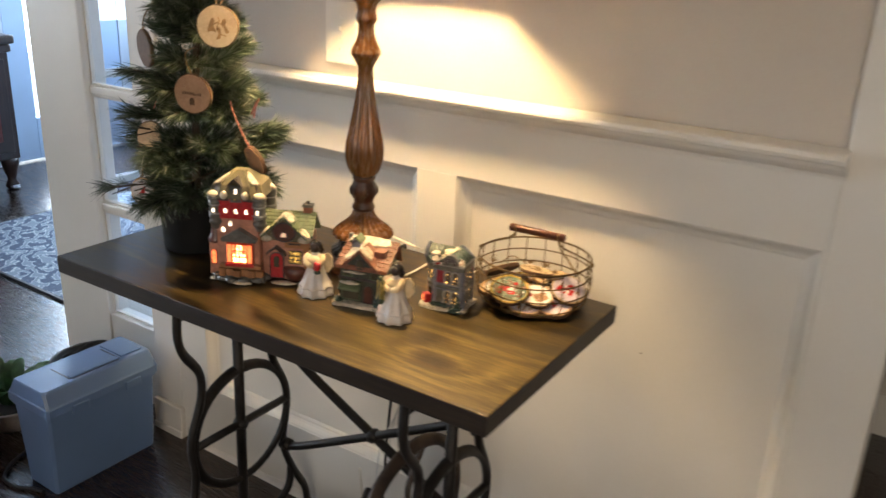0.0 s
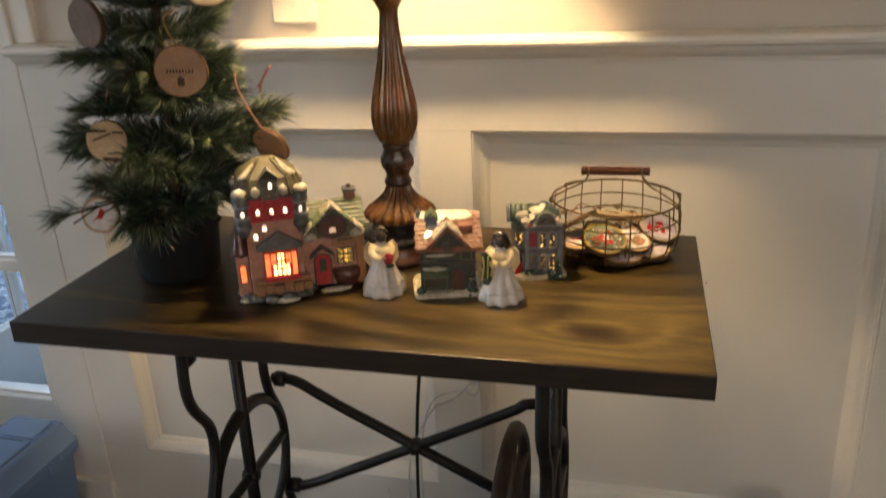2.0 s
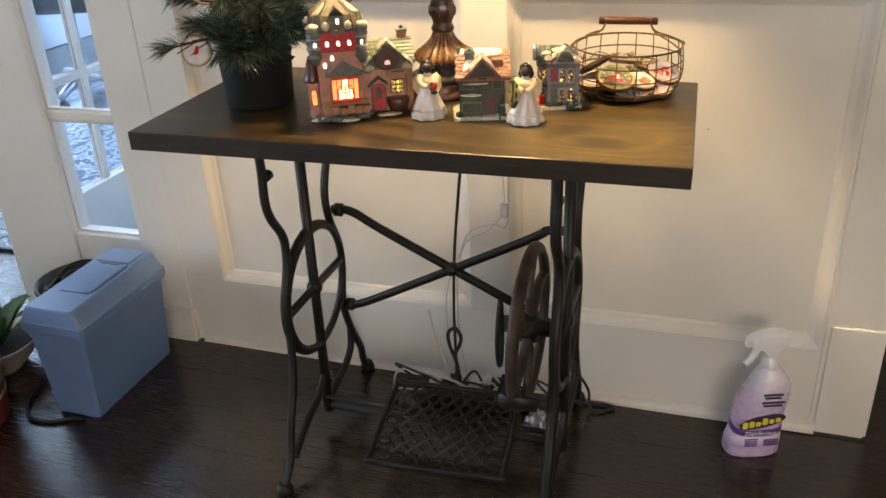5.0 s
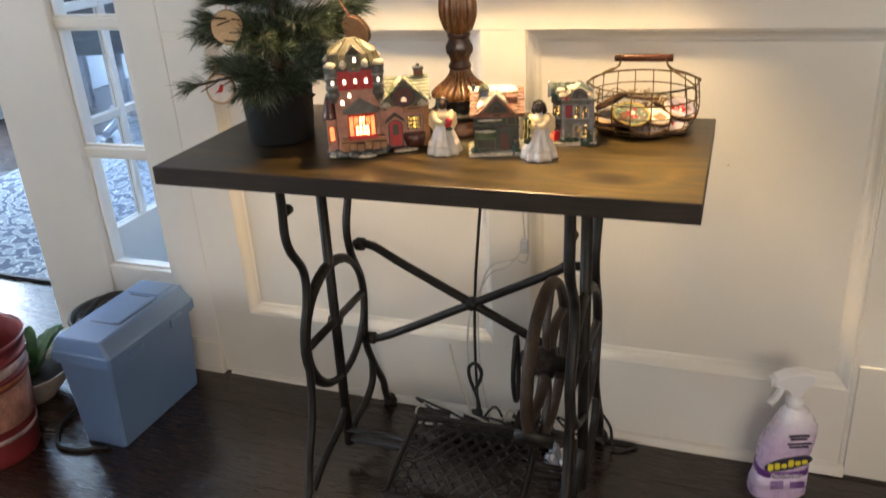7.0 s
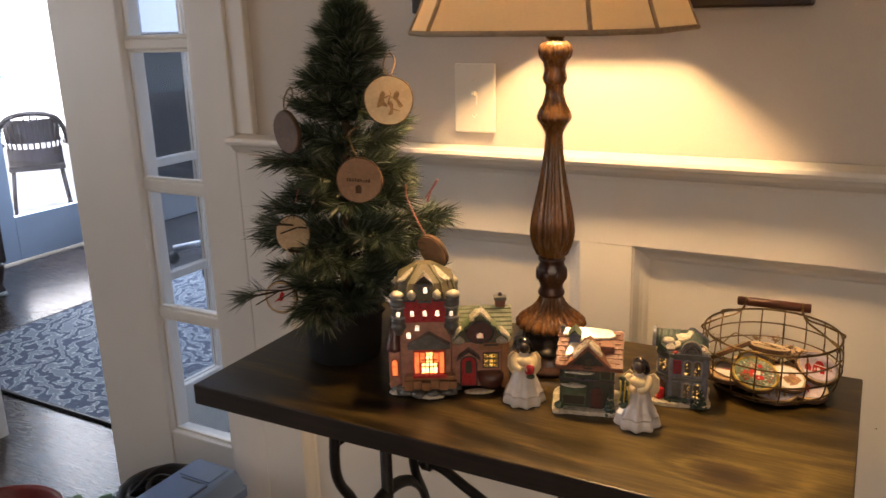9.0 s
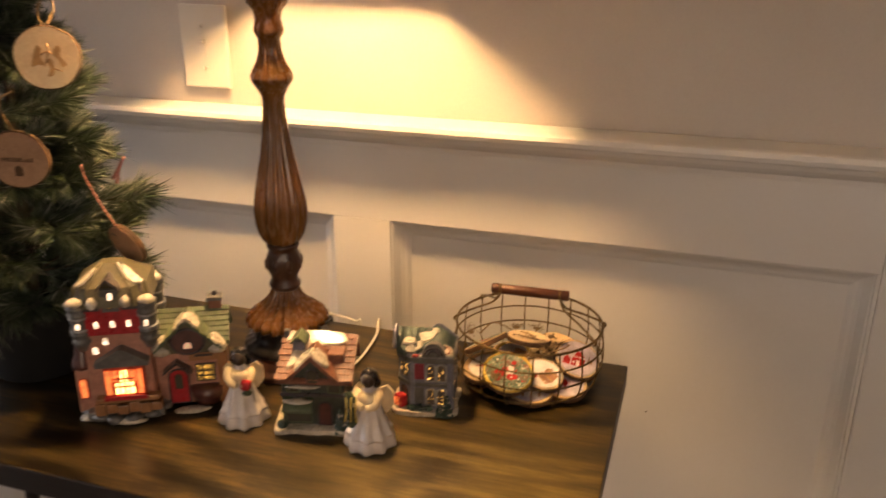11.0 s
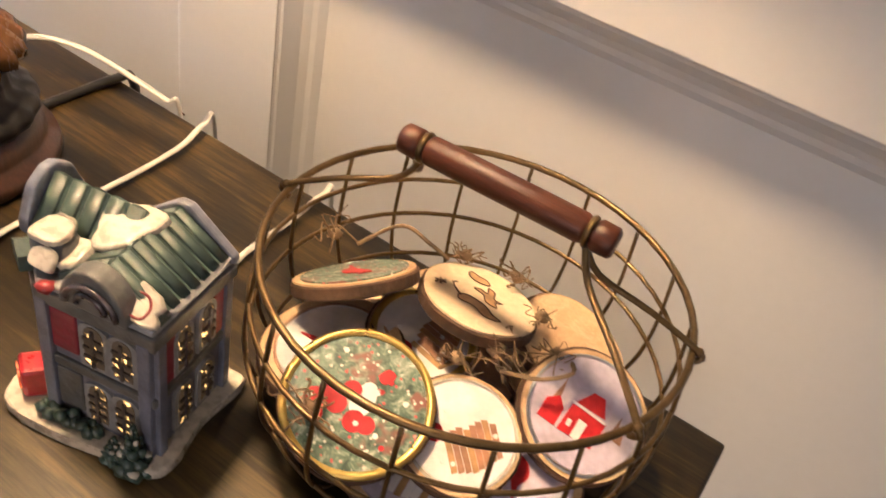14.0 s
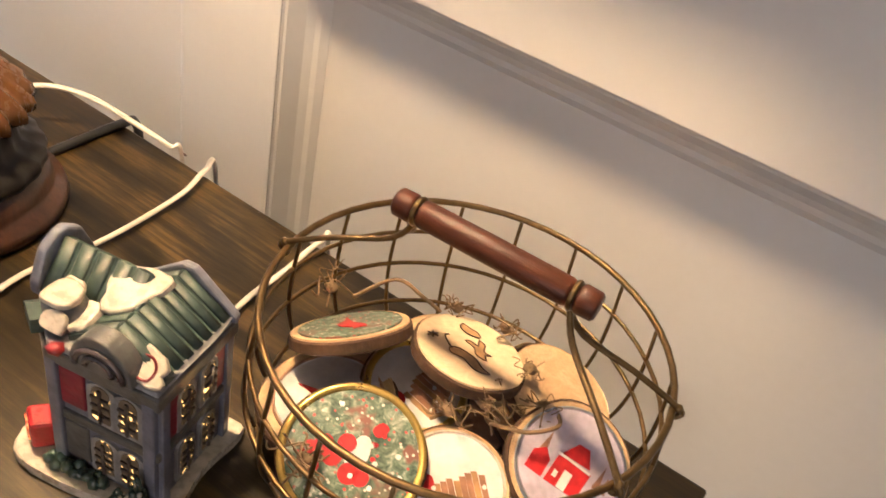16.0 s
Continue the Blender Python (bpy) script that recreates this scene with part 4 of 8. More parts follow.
shade = part("shade", shade_skin(0.0016), "shade_out", tlamp, "tan linen shade with cut corners, lit from inside")
for a in SEAMS:
    part("seam", tube(bmesh.new(), [((r + 0.001) * math.cos(a), (r + 0.001) * math.sin(a), z) for r, z in SHADE], 0.0032, 6), "shade_trim", shade, "tan braid along the seam")
for z, r in ((0.493, 0.2005), (0.818, 0.100)):
    part("trim_ring", tube(bmesh.new(), [(r * math.cos(a), r * math.sin(a), z) for a in SEAMS], 0.0036, 6, True), "shade_trim", shade)
for k in range(3):
    a = k * 2.094
    part("spider", tube(bmesh.new(), [(0.012 * math.cos(a), 0.012 * math.sin(a), 0.80), (0.09 * math.cos(a), 0.09 * math.sin(a), 0.812)], 0.0018, 6), "brass", shade)
M["bulb"] = glow("lit bulb", (1.0, 0.72, 0.40), 12.0)
bm = bmesh.new()
lathe(bm, [(0.013, 0.665), (0.015, 0.677), (0.026, 0.700), (0.029, 0.720), (0.024, 0.740), (0.010, 0.751), (0.001, 0.753)], 20)
bulb = part("bulb", bm, "bulb", tlamp, "", True)
bulb.visible_shadow = False
lamp("lamp_light", "POINT", LAMP_W, (1.0, 0.68, 0.325), pose(LX, LY, 1.468), soft=0.05)
cord = thing("lamp_cord", "white flat lamp cord running over the table edge", "cord", pose(0, 0, 0))
pts = spline([(LX - 0.046, LY + 0.038, TZ + 0.006), (-0.116, -0.125, TZ + 0.022), (-0.105, -0.101, TZ + 0.027), (-0.085, -0.084, TZ + 0.024), (-0.062, -0.072, TZ + 0.015), (-0.032, -0.0615, TZ + 0.004), (-0.024, -0.056, TZ - 0.008), (-0.022, -0.046, 0.60)], 8)
part("flex", tube(bmesh.new(), pts, 0.0018, 8, flat=(0.7, 1.3)), "cable_white", cord)
pts = spline([(0.030, -0.250, TZ + 0.004), (0.018, -0.200, TZ + 0.003), (0.0205, -0.165, TZ + 0.003), (0.019, -0.130, TZ + 0.003), (0.014, -0.089, TZ + 0.004), (0.006, -0.064, TZ + 0.006), (0.004, -0.053, TZ - 0.004), (0.004, -0.045, 0.60)], 8)
cord2 = thing("power_cable", "thin white power cable of a ceramic house", "cable", pose(0, 0, 0), "power cables")
part("flex", tube(bmesh.new(), pts, 0.0015, 8, flat=(0.7, 1.3)), "cable_white", cord2)
cord3 = thing("power_cable", "thin white power cable of a ceramic house", "cable", pose(0, 0, 0), "power cables")
pts = spline([(0.128, -0.200, TZ + 0.006), (0.116, -0.160, TZ + 0.003), (0.108, -0.127, TZ + 0.003), (0.106, -0.095, TZ + 0.004), (0.103, -0.062, TZ + 0.006), (0.102, -0.052, TZ - 0.006), (0.098, -0.045, 0.60)], 8)
part("flex", tube(bmesh.new(), pts, 0.0015, 8, flat=(0.7, 1.3)), "cable_white", cord3)


# pine tree in a black pot
PX, PY = -0.372, -0.303
tree = thing("potted_pine_tree", "small frosted artificial pine in a black pot", "tree", pose(PX, PY, TZ))
bm = bmesh.new()
lathe(bm, [(0.0, 0.0), (0.056, 0.0), (0.0575, 0.003), (0.0625, 0.084), (0.0635, 0.088), (0.0615, 0.089), (0.0595, 0.086), (0.0590, 0.075), (0.0, 0.075)], 40, cap=False)
part("pot", bm, "pot", tree, "matt black pot", True)
bm = bmesh.new()
blob(bm, (0, 0, 0.070), (0.057, 0.057, 0.010), 5, 0.3, 3)
part("soil", bm, "soil", tree, "", True)
part("trunk", tube(bmesh.new(), spline([(0.006, 0, 0.07), (0.010, 0.002, 0.2), (0.022, 0.004, 0.36), (0.030, 0.004, 0.46), (0.033, 0.004, 0.515)], 5), [0.0085 - 0.0003 * i for i in range(21)], 8), "twig", tree, "brown wrapped stem")


# where the ornaments press the needles aside
PRESSED = [Vector((x - PX, y - PY - 0.012, z - TZ)) for x, y, z in ((-0.252, -0.334, 1.160), (-0.288, -0.360, 1.052), (-0.456, -0.346, 0.850), (-0.420, -0.344, 1.110), (-0.422, -0.346, 0.956))]

CLEAR = Vector((0.40, -0.90, 0.12))


def needles(bm, a, b, length, n, rnd, droop=0.0):
    """Long needles that fan forward from the twig a to b."""
    a, b = Vector(a), Vector(b)
    d = (b - a)
    t = d.normalized()
    u = t.orthogonal().normalized()
    w = t.cross(u)
    for i in range(n):
        s = rnd.random() ** 0.8
        p = a + d * s
        ang = rnd.random() * 2 * math.pi
        out = u * math.cos(ang) + w * math.sin(ang)
        q = (t * rnd.uniform(0.7, 1.2) + out * rnd.uniform(0.25, 0.75)).normalized()
        L = length * rnd.uniform(0.6, 1.1)
        side = q.cross(Vector((rnd.random() - 0.5, rnd.random() - 0.5, rnd.random() - 0.5))).normalized() * rnd.uniform(0.00055, 0.0009)
        mid = p + q * L * 0.55
        e = p + q * L + Vector((0, 0, -droop * L))
        if any((x - c - k * CLEAR).length < 0.038 for c in PRESSED for k in (0.0, 0.03, 0.06, 0.09, 0.12, 0.16) for x in (e, mid)):
            continue
        v = [bm.verts.new(x) for x in (p - side, p + side, mid + side * 0.9, e, mid - side * 0.9)]
        f = bm.faces.new(v)
        f.material_index = 1


rnd = random.Random(11)
rows = [(0.100, 6, 0.110, 14), (0.170, 6, 0.105, 30), (0.250, 6, 0.095, 34), (0.130, 7, 0.195, -2), (0.160, 6, 0.175, 10), (0.200, 7, 0.180, 4), (0.240, 6, 0.160, 12), (0.285, 7, 0.145, 12), (0.325, 6, 0.128, 18), (0.365, 6, 0.108, 24), (0.402, 6, 0.092, 32), (0.436, 5, 0.078, 42), (0.468, 5, 0.066, 52), (0.496, 4, 0.054, 62)]
for j, (z, n, reach, lift) in enumerate(rows):
    for k in range(n):
        a = 2 * math.pi * (k + 0.5 * (j % 2)) / n + rnd.uniform(-0.25, 0.25)
        el = math.radians(lift + rnd.uniform(-7, 9))
        R = reach * rnd.uniform(0.72, 1.0)
        o = Vector((0.008 + 0.045 * z, 0.003, z))
        tip = o + Vector((math.cos(a) * math.cos(el), math.sin(a) * math.cos(el), math.sin(el))) * (R - 0.03)
        midp = (o + tip) / 2 + Vector((0, 0, 0.008 - 0.01 * rnd.random()))
        bm = bmesh.new()
        line = spline([o, midp, tip], 4)
        tube(bm, line, 0.0016, 5)
        needles(bm, o + (tip - o) * 0.15, midp, 0.044, 150, rnd, 0.05)
        needles(bm, midp, tip, 0.047, 260, rnd, 0.06)
        for s in (0.45, 0.7):
            for sg in (1, -1):
                p = o + (tip - o) * s
                dirn = (tip - o).normalized()
                dirn.rotate(Euler((rnd.uniform(-0.3, 0.3), rnd.uniform(-0.3, 0.3), sg * rnd.uniform(0.5, 0.8))))
                q = p + dirn * R * 0.26
                tube(bm, [p, q], 0.0011, 4)
                needles(bm, p, q, 0.038, 100, rnd, 0.05)
        part("branch", bm, ["twig", "needle"], tree)
bm = bmesh.new()
needles(bm, (0.032, 0.004, 0.45), (0.034, 0.004, 0.535), 0.042, 260, rnd)
tube(bm, [(0.032, 0.004, 0.50), (0.034, 0.004, 0.535)], 0.002, 5)
part("leader", bm, ["twig", "needle"], tree)


def disc(bm, r, z0, z1, seg=36, wob=0.04, seed=0, slot=0):
    rings = []
    for z, k in ((z0, 0.97), (z0 + 0.0008, 1.0), (z1 - 0.0008, 1.0), (z1, 0.975)):
        rings.append([bm.verts.new((r * k * (1 + wob * noise.noise((math.cos(a) * 1.3 + seed, math.sin(a) * 1.3, seed * 0.7))) * math.cos(a), r * k * (1 + wob * noise.noise((math.cos(a) * 1.3 + seed, math.sin(a) * 1.3, seed * 0.7))) * math.sin(a), z)) for a in [2 * math.pi * i / seg for i in range(seg)]])
    for A, B in zip(rings, rings[1:]):
        for i in range(seg):
            f = bm.faces.new((A[i], A[(i + 1) % seg], B[(i + 1) % seg], B[i]))
            f.material_index = slot
    for ring in (rings[0], rings[-1]):
        f = bm.faces.new(ring)
        f.material_index = slot
    return bm


def motif(parent, mat, kind, r, z, rnd):
    """Small raised patches of print on an ornament's face."""
    bm = bmesh.new()

    def patch(pts):
        if kind == "lines":
            prism(bm, [(x * r, y * r) for x, y in pts], z, z + 0.0004, "z")
        else:
            P = [(x * r, y * r) for x, y in pts] if kind in ("barn", "burnt") else [(p.x * r, p.y * r) for p in spline([(x, y, 0) for x, y in pts], 3, True)]
            part("motif", prism(bmesh.new(), P, z, z + 0.0004, "z"), mat, parent)
    if kind == "patch":
        patch([(-0.5, -0.32), (-0.12, 0.0), (0.0, 0.28), (0.18, 0.42), (0.24, 0.30), (0.38, 0.25), (0.26, 0.16), (0.22, -0.1), (0.02, -0.25), (-0.2, -0.22)])
    elif kind == "barn":
        patch([(-0.30, -0.50), (0.34, -0.46), (0.38, 0.06), (-0.28, 0.02)])
        patch([(-0.24, 0.08), (0.32, 0.12), (0.16, 0.42), (-0.06, 0.40)])
        patch([(-0.70, -0.50), (-0.36, -0.50), (-0.36, -0.16), (-0.52, 0.0), (-0.70, -0.16)])
        for x0, y0, x1, y1 in ((-0.06, -0.48, 0.10, -0.14), (-0.30, 0.03, 0.36, 0.075), (-0.22, -0.36, -0.14, -0.24)):
            part("motif", prism(bmesh.new(), [(x0 * r, y0 * r), (x1 * r, y0 * r), (x1 * r, y1 * r), (x0 * r, y1 * r)], z + 0.0002, z + 0.0007, "z"), "print_white", parent)
        for x, h in ((0.55, 0.35), (0.68, 0.22), (-0.56, 0.34)):
            part("motif", prism(bmesh.new(), [((x - 0.07) * r, -0.1 * r), ((x + 0.07) * r, -0.1 * r), (x * r, h * r)], z, z + 0.0003, "z"), "print_brown", parent)
    elif kind == "scene":
        for k in range(8):
            x0, h0, h1 = -0.34 + 0.125 * k, -0.74 + 0.03 * abs(k - 3), -0.02 + 0.14 * rnd.random()
            quad = [(x0 - 0.08, h0), (x0 + 0.035, h0 + 0.01), (x0 + 0.115, h1), (x0, h1 + 0.03)]
            part("motif", prism(bmesh.new(), [(x * r, y * r) for x, y in quad], z, z + 0.0003, "z"), mat if k % 3 else "burn_light", parent)
        part("motif", prism(bmesh.new(), [(p.x * r, p.y * r) for p in spline([(-0.66, 0.10, 0), (-0.50, 0.30, 0), (-0.34, 0.24, 0), (-0.34, 0.06, 0), (-0.50, -0.04, 0)], 3, True)], z, z + 0.0004, "z"), "print_red", parent)
        for k in range(7):
            a = rnd.random() * 6.28
            q = 0.35 + 0.4 * rnd.random()
            part("motif", prism(bmesh.new(), [((q * math.cos(a) + 0.05 * math.cos(b)) * r, (q * math.sin(a) + 0.05 * math.sin(b)) * r) for b in (0, 1.2, 2.5, 3.8, 5)], z + 0.0002, z + 0.0006, "z"), "print_white", parent)
    elif kind == "red":
        part("motif", prism(bmesh.new(), [(p.x * r, p.y * r) for p in spline([(-0.10, 0.05, 0), (0.10, 0.30, 0), (0.26, 0.24, 0), (0.24, -0.06, 0), (0.06, -0.22, 0), (-0.10, -0.14, 0)], 3, True)], z - 0.0002, z + 0.0002, "z"), "print_white", parent)
        for x, y, q in ((-0.62, -0.02, 0.17), (-0.44, 0.12, 0.15), (-0.30, -0.06, 0.16), (-0.10, 0.16, 0.15), (-0.02, -0.30, 0.17), (0.16, -0.34, 0.14), (-0.60, -0.24, 0.13)):
            patch([(x + q * math.cos(b), y + q * math.sin(b)) for b in (0, 1.05, 2.1, 3.15, 4.2, 5.25)])
        patch([(0.26, 0.42), (0.40, 0.54), (0.52, 0.46), (0.46, 0.34), (0.34, 0.30)])
        for k in range(14):
            a, q = rnd.random() * 6.28, 0.25 + 0.62 * rnd.random()
            part("motif", prism(bmesh.new(), [((q * math.cos(a) + 0.045 * math.cos(b)) * r, (q * math.sin(a) + 0.045 * math.sin(b)) * r) for b in (0, 1.05, 2.1, 3.15, 4.2, 5.25)], z, z + 0.0005, "z"), "print_red" if k % 3 == 0 else "print_white", parent)
    elif kind == "strokes":
        for pts in ([(-0.72, 0.10), (-0.52, 0.34), (-0.20, 0.36), (0.02, 0.52), (0.16, 0.44), (0.10, 0.26), (-0.12, 0.14), (-0.30, 0.10), (-0.52, 0.14)], [(-0.36, -0.10), (-0.14, 0.0), (0.04, -0.10), (0.26, -0.04), (0.22, -0.16), (0.06, -0.22), (0.20, -0.36), (0.04, -0.40), (-0.12, -0.24), (-0.28, -0.32), (-0.22, -0.18)], [(0.26, -0.44), (0.44, -0.24), (0.66, -0.22), (0.74, -0.36), (0.56, -0.42), (0.44, -0.50)]):
            ol = spline([(x * r, y * r, z + 0.0002) for x, y in pts], 3, True)
            part("motif", prism(bmesh.new(), [(p.x, p.y) for p in ol], z, z + 0.0002, "z"), "burn_light", parent)
            part("motif", tube(bmesh.new(), ol, 0.0004, 5, True, flat=(0.5, 1)), mat, parent)
        for line in (((0.12, 0.42), (0.40, 0.36), (0.52, 0.30), (0.50, 0.20)), ((0.50, 0.62), (0.66, 0.50)), ((0.66, 0.64), (0.50, 0.48)), ((0.58, 0.44), (0.58, 0.70))):
            part("motif", tube(bmesh.new(), [(x * r, y * r, z + 0.0002) for x, y in line], 0.0005, 6, flat=(0.5, 1)), mat, parent)
    elif kind == "figures":
        for pts in ([(-0.55, -0.30), (-0.44, 0.16), (-0.30, 0.44), (-0.16, 0.30), (-0.22, 0.05), (-0.06, -0.30), (-0.30, -0.24)], [(-0.04, -0.66), (0.06, -0.40), (-0.02, -0.16), (0.10, -0.02), (0.20, -0.24), (0.16, -0.62)], [(0.20, 0.14), (0.36, 0.42), (0.50, 0.30), (0.44, 0.05), (0.66, -0.25), (0.48, -0.34), (0.36, -0.08)]):
            patch(pts)
        for line in (((-0.2, 0.1), (0.0, 0.22), (0.2, 0.12)), ((-0.05, -0.2), (0.1, 0.3), (0.04, 0.5)), ((0.2, -0.4), (0.5, -0.5))):
            part("motif", tube(bmesh.new(), [(x * r, y * r, z + 0.0002) for x, y in line], 0.0009, 6, flat=(0.4, 1)), mat, parent)
    elif kind == "burnt":
        patch([(-0.62, 0.38), (-0.42, 0.46), (-0.22, -0.35), (-0.40, -0.42)])
        patch([(-0.15, -0.45), (0.05, -0.30), (0.20, -0.48), (0.30, -0.36), (0.12, -0.18), (0.28, 0.0), (0.14, 0.10), (0.0, -0.06), (-0.12, 0.05), (-0.22, -0.08), (-0.06, -0.2), (-0.22, -0.36)])
        patch([(0.25, 0.35), (0.45, 0.50), (0.62, 0.25), (0.50, 0.0), (0.34, 0.1)])
        patch([(-0.02, 0.2), (0.10, 0.26), (0.12, 0.12), (0.02, 0.08)])
    elif kind == "lines":
        for i in range(9):
            x = -0.6 + 0.135 * i
            h = 0.10 + 0.08 * rnd.random()
            patch([(x, -0.05), (x + 0.08, -0.05), (x + 0.08, -0.05 + h), (x, -0.05 + h)])
        patch([(-0.16, -0.62), (0.14, -0.62), (0.14, -0.28), (0.0, -0.18), (-0.16, -0.28)])
        part("motif", bm, mat, parent)["kind"] = "stuff"
    else:
        bm.free()


def slice_ornament(label, m, r, face, art=None, art_mat="burn", seed=0, cord=None, cord_mat="twine", rim=None, wide=0.84, group="ornaments"):
    """A round of wood with bark at its edge, a face, a printed patch and its hanging cord."""
    o = thing("wood_slice_ornament", label, "ornament", m, group)
    t = 0.0062
    s = part("slice", disc(bmesh.new(), r, 0, t, seed=seed), "bark", o, "bark edged wood slice")
    part("face", disc(bmesh.new(), r * 0.955, t, t + 0.0007, seed=seed, wob=0.04), face if face.startswith("slice") else "slice", s)
    if not face.startswith("slice"):
        part("print", disc(bmesh.new(), r * wide, t + 0.0007, t + 0.0013, seed=seed, wob=0.02), face, s)
    if rim:
        part("rim", tube(bmesh.new(), [(r * (wide + 0.03) * math.cos(a * math.pi / 18), r * (wide + 0.03) * math.sin(a * math.pi / 18), t + 0.001) for a in range(36)], 0.0019 if rim == "gold" else 0.0007, 6, True), rim, s)
    if art:
        motif(s, art_mat, art, r * 0.86, t + 0.0012, random.Random(seed))
    if cord:
        part("cord", tube(bmesh.new(), spline(cord, 6), 0.0011, 6), cord_mat, o)
    return o


def facing(p, target, spin=0, r=None):
    """A pose at p whose z axis points to target, with y as near up as may be."""
    z = (Vector(target) - Vector(p)).normalized()
    x = Vector((0, 0, 1)).cross(z).normalized()
    y = z.cross(x)
    return Matrix.Translation(p) @ Matrix((x, y, z)).transposed().to_4x4() @ pose(0, 0, 0, 0, 0, spin)


loop = [(0, 0.031, 0.004), (-0.006, 0.048, -0.002), (0.002, 0.064, -0.010), (0.010, 0.052, -0.006), (0.003, 0.033, 0.004)]
tg = "ornaments on the tree"
slice_ornament("pale birch slice with a burnt drawing, hung on the pine", facing((-0.252, -0.334, 1.160), (0.12, -0.95, 1.25)), 0.034, "slice_pale", "figures", "burn_light", 3, loop, group=tg)
slice_ornament("tan wood slice with small burnt lettering, hung on the pine", facing((-0.288, -0.360, 1.052), (0.1, -1.4, 1.0), -3), 0.033, "slice_tan", "lines", "burn", 5, [(0, 0.03, 0.004), (-0.012, 0.048, 0.0), (-0.016, 0.064, -0.006), (-0.004, 0.072, -0.012)], group=tg)
slice_ornament("wood slice with a red painted patch, hung low on the pine", facing((-0.456, -0.346, 0.850), (-0.1, -1.4, 1.0), 4), 0.026, "print_white", "patch", "print_red", 7, [(0, 0.024, 0.004), (-0.002, 0.038, 0.0), (0.004, 0.05, -0.006)], group=tg)
slice_ornament("brown wood slice turned edge on, hung beside the houses", facing((-0.200, -0.310, 0.948), (-0.42, -1.2, 0.62), 8), 0.027, "slice_tan", None, "burn", 9, [(0, 0.026, 0.004), (-0.008, 0.05, 0.002), (-0.012, 0.085, 0.0), (-0.004, 0.105, 0.0)], "red_twine", group=tg)
slice_ornament("wood slice coloured dark as if in shade, hung at the side of the pine", facing((-0.420, -0.344, 1.110), (-0.72, -1.30, 1.04), 0), 0.032, "slice_dark", None, "burn", 11, loop, group=tg)
slice_ornament("blank tan wood slice half hidden in needles", facing((-0.422, -0.346, 0.956), (-0.2, -1.4, 1.1), 0), 0.029, "slice", None, "burn", 13, [(0, 0.027, 0.004), (0.002, 0.05, 0), (0.006, 0.07, -0.004)], "red_twine", group=tg)
slice_ornament("brown wood topper standing at the tip of the pine", facing((-0.338, -0.303, 1.335), (0.2, -1.4, 1.2), 0), 0.027, "slice_tan", None, "burn", 15, [(0, -0.024, 0.002), (0.0, -0.045, -0.003), (0.001, -0.060, -0.006)], group=tg)
can = thing("candy_cane_tie", "red and white twisted tie on a pine branch", "ornament", pose(0, 0, 0), "")
part("tie", tube(bmesh.new(), spline([(-0.215, -0.30, 1.015), (-0.205, -0.305, 1.035), (-0.192, -0.31, 1.05), (-0.198, -0.312, 1.040), (-0.214, -0.306, 1.022)], 5), 0.0016, 6), "red_twine", can)


# ---- lit ceramic houses ----
def slab(parent, name, lo, hi, mat, bev=0.0008, label=""):
    return part(name, boxes((lo, hi), bev=bev), mat, parent, label)


def pane(parent, outline, x, y, z, mat, name="window", frame_mat=None, grow=0.0018, deep=0.0016, turn=0):
    """A lit window with its frame, on a wall that faces -y (turn 0) or +x (turn 90)."""
    mm = pose(x, y, z, 0, 0, turn)
    if frame_mat:
        cx = sum(p[0] for p in outline) / len(outline)
        cz = sum(p[1] for p in outline) / len(outline)
        w = max(abs(p[0] - cx) for p in outline)
        h = max(abs(p[1] - cz) for p in outline)
        out = [((u - cx) * (1 + grow / w) + cx, (v - cz) * (1 + grow / h) + cz) for u, v in outline]
        fr = part("window_frame", prism(bmesh.new(), out, -deep, 0.001, "y", mm), frame_mat, parent)
        return part(name, prism(bmesh.new(), outline, -deep - 0.0005, 0.0, "y", mm), mat, fr)
    return part(name, prism(bmesh.new(), outline, -deep, 0.0, "y", mm), mat, parent)


def rect(w, h):
    return [(-w / 2, 0), (w / 2, 0), (w / 2, h), (-w / 2, h)]


def bars(parent, x, y, z, w, h, nx, nz, mat, t=0.0007, turn=0):
    bm = bmesh.new()
    mm = pose(x, y, z, 0, 0, turn)
    for i in range(1, nx):
        u = -w / 2 + w * i / nx
        box(bm, (u - t, -0.0032, 0), (u + t, -0.0018, h), m=mm)
    for i in range(1, nz):
        v = h * i / nz
        box(bm, (-w / 2, -0.0030, v - t), (w / 2, -0.0017, v + t), m=mm)
    return part("glazing_grid", bm, mat, parent)


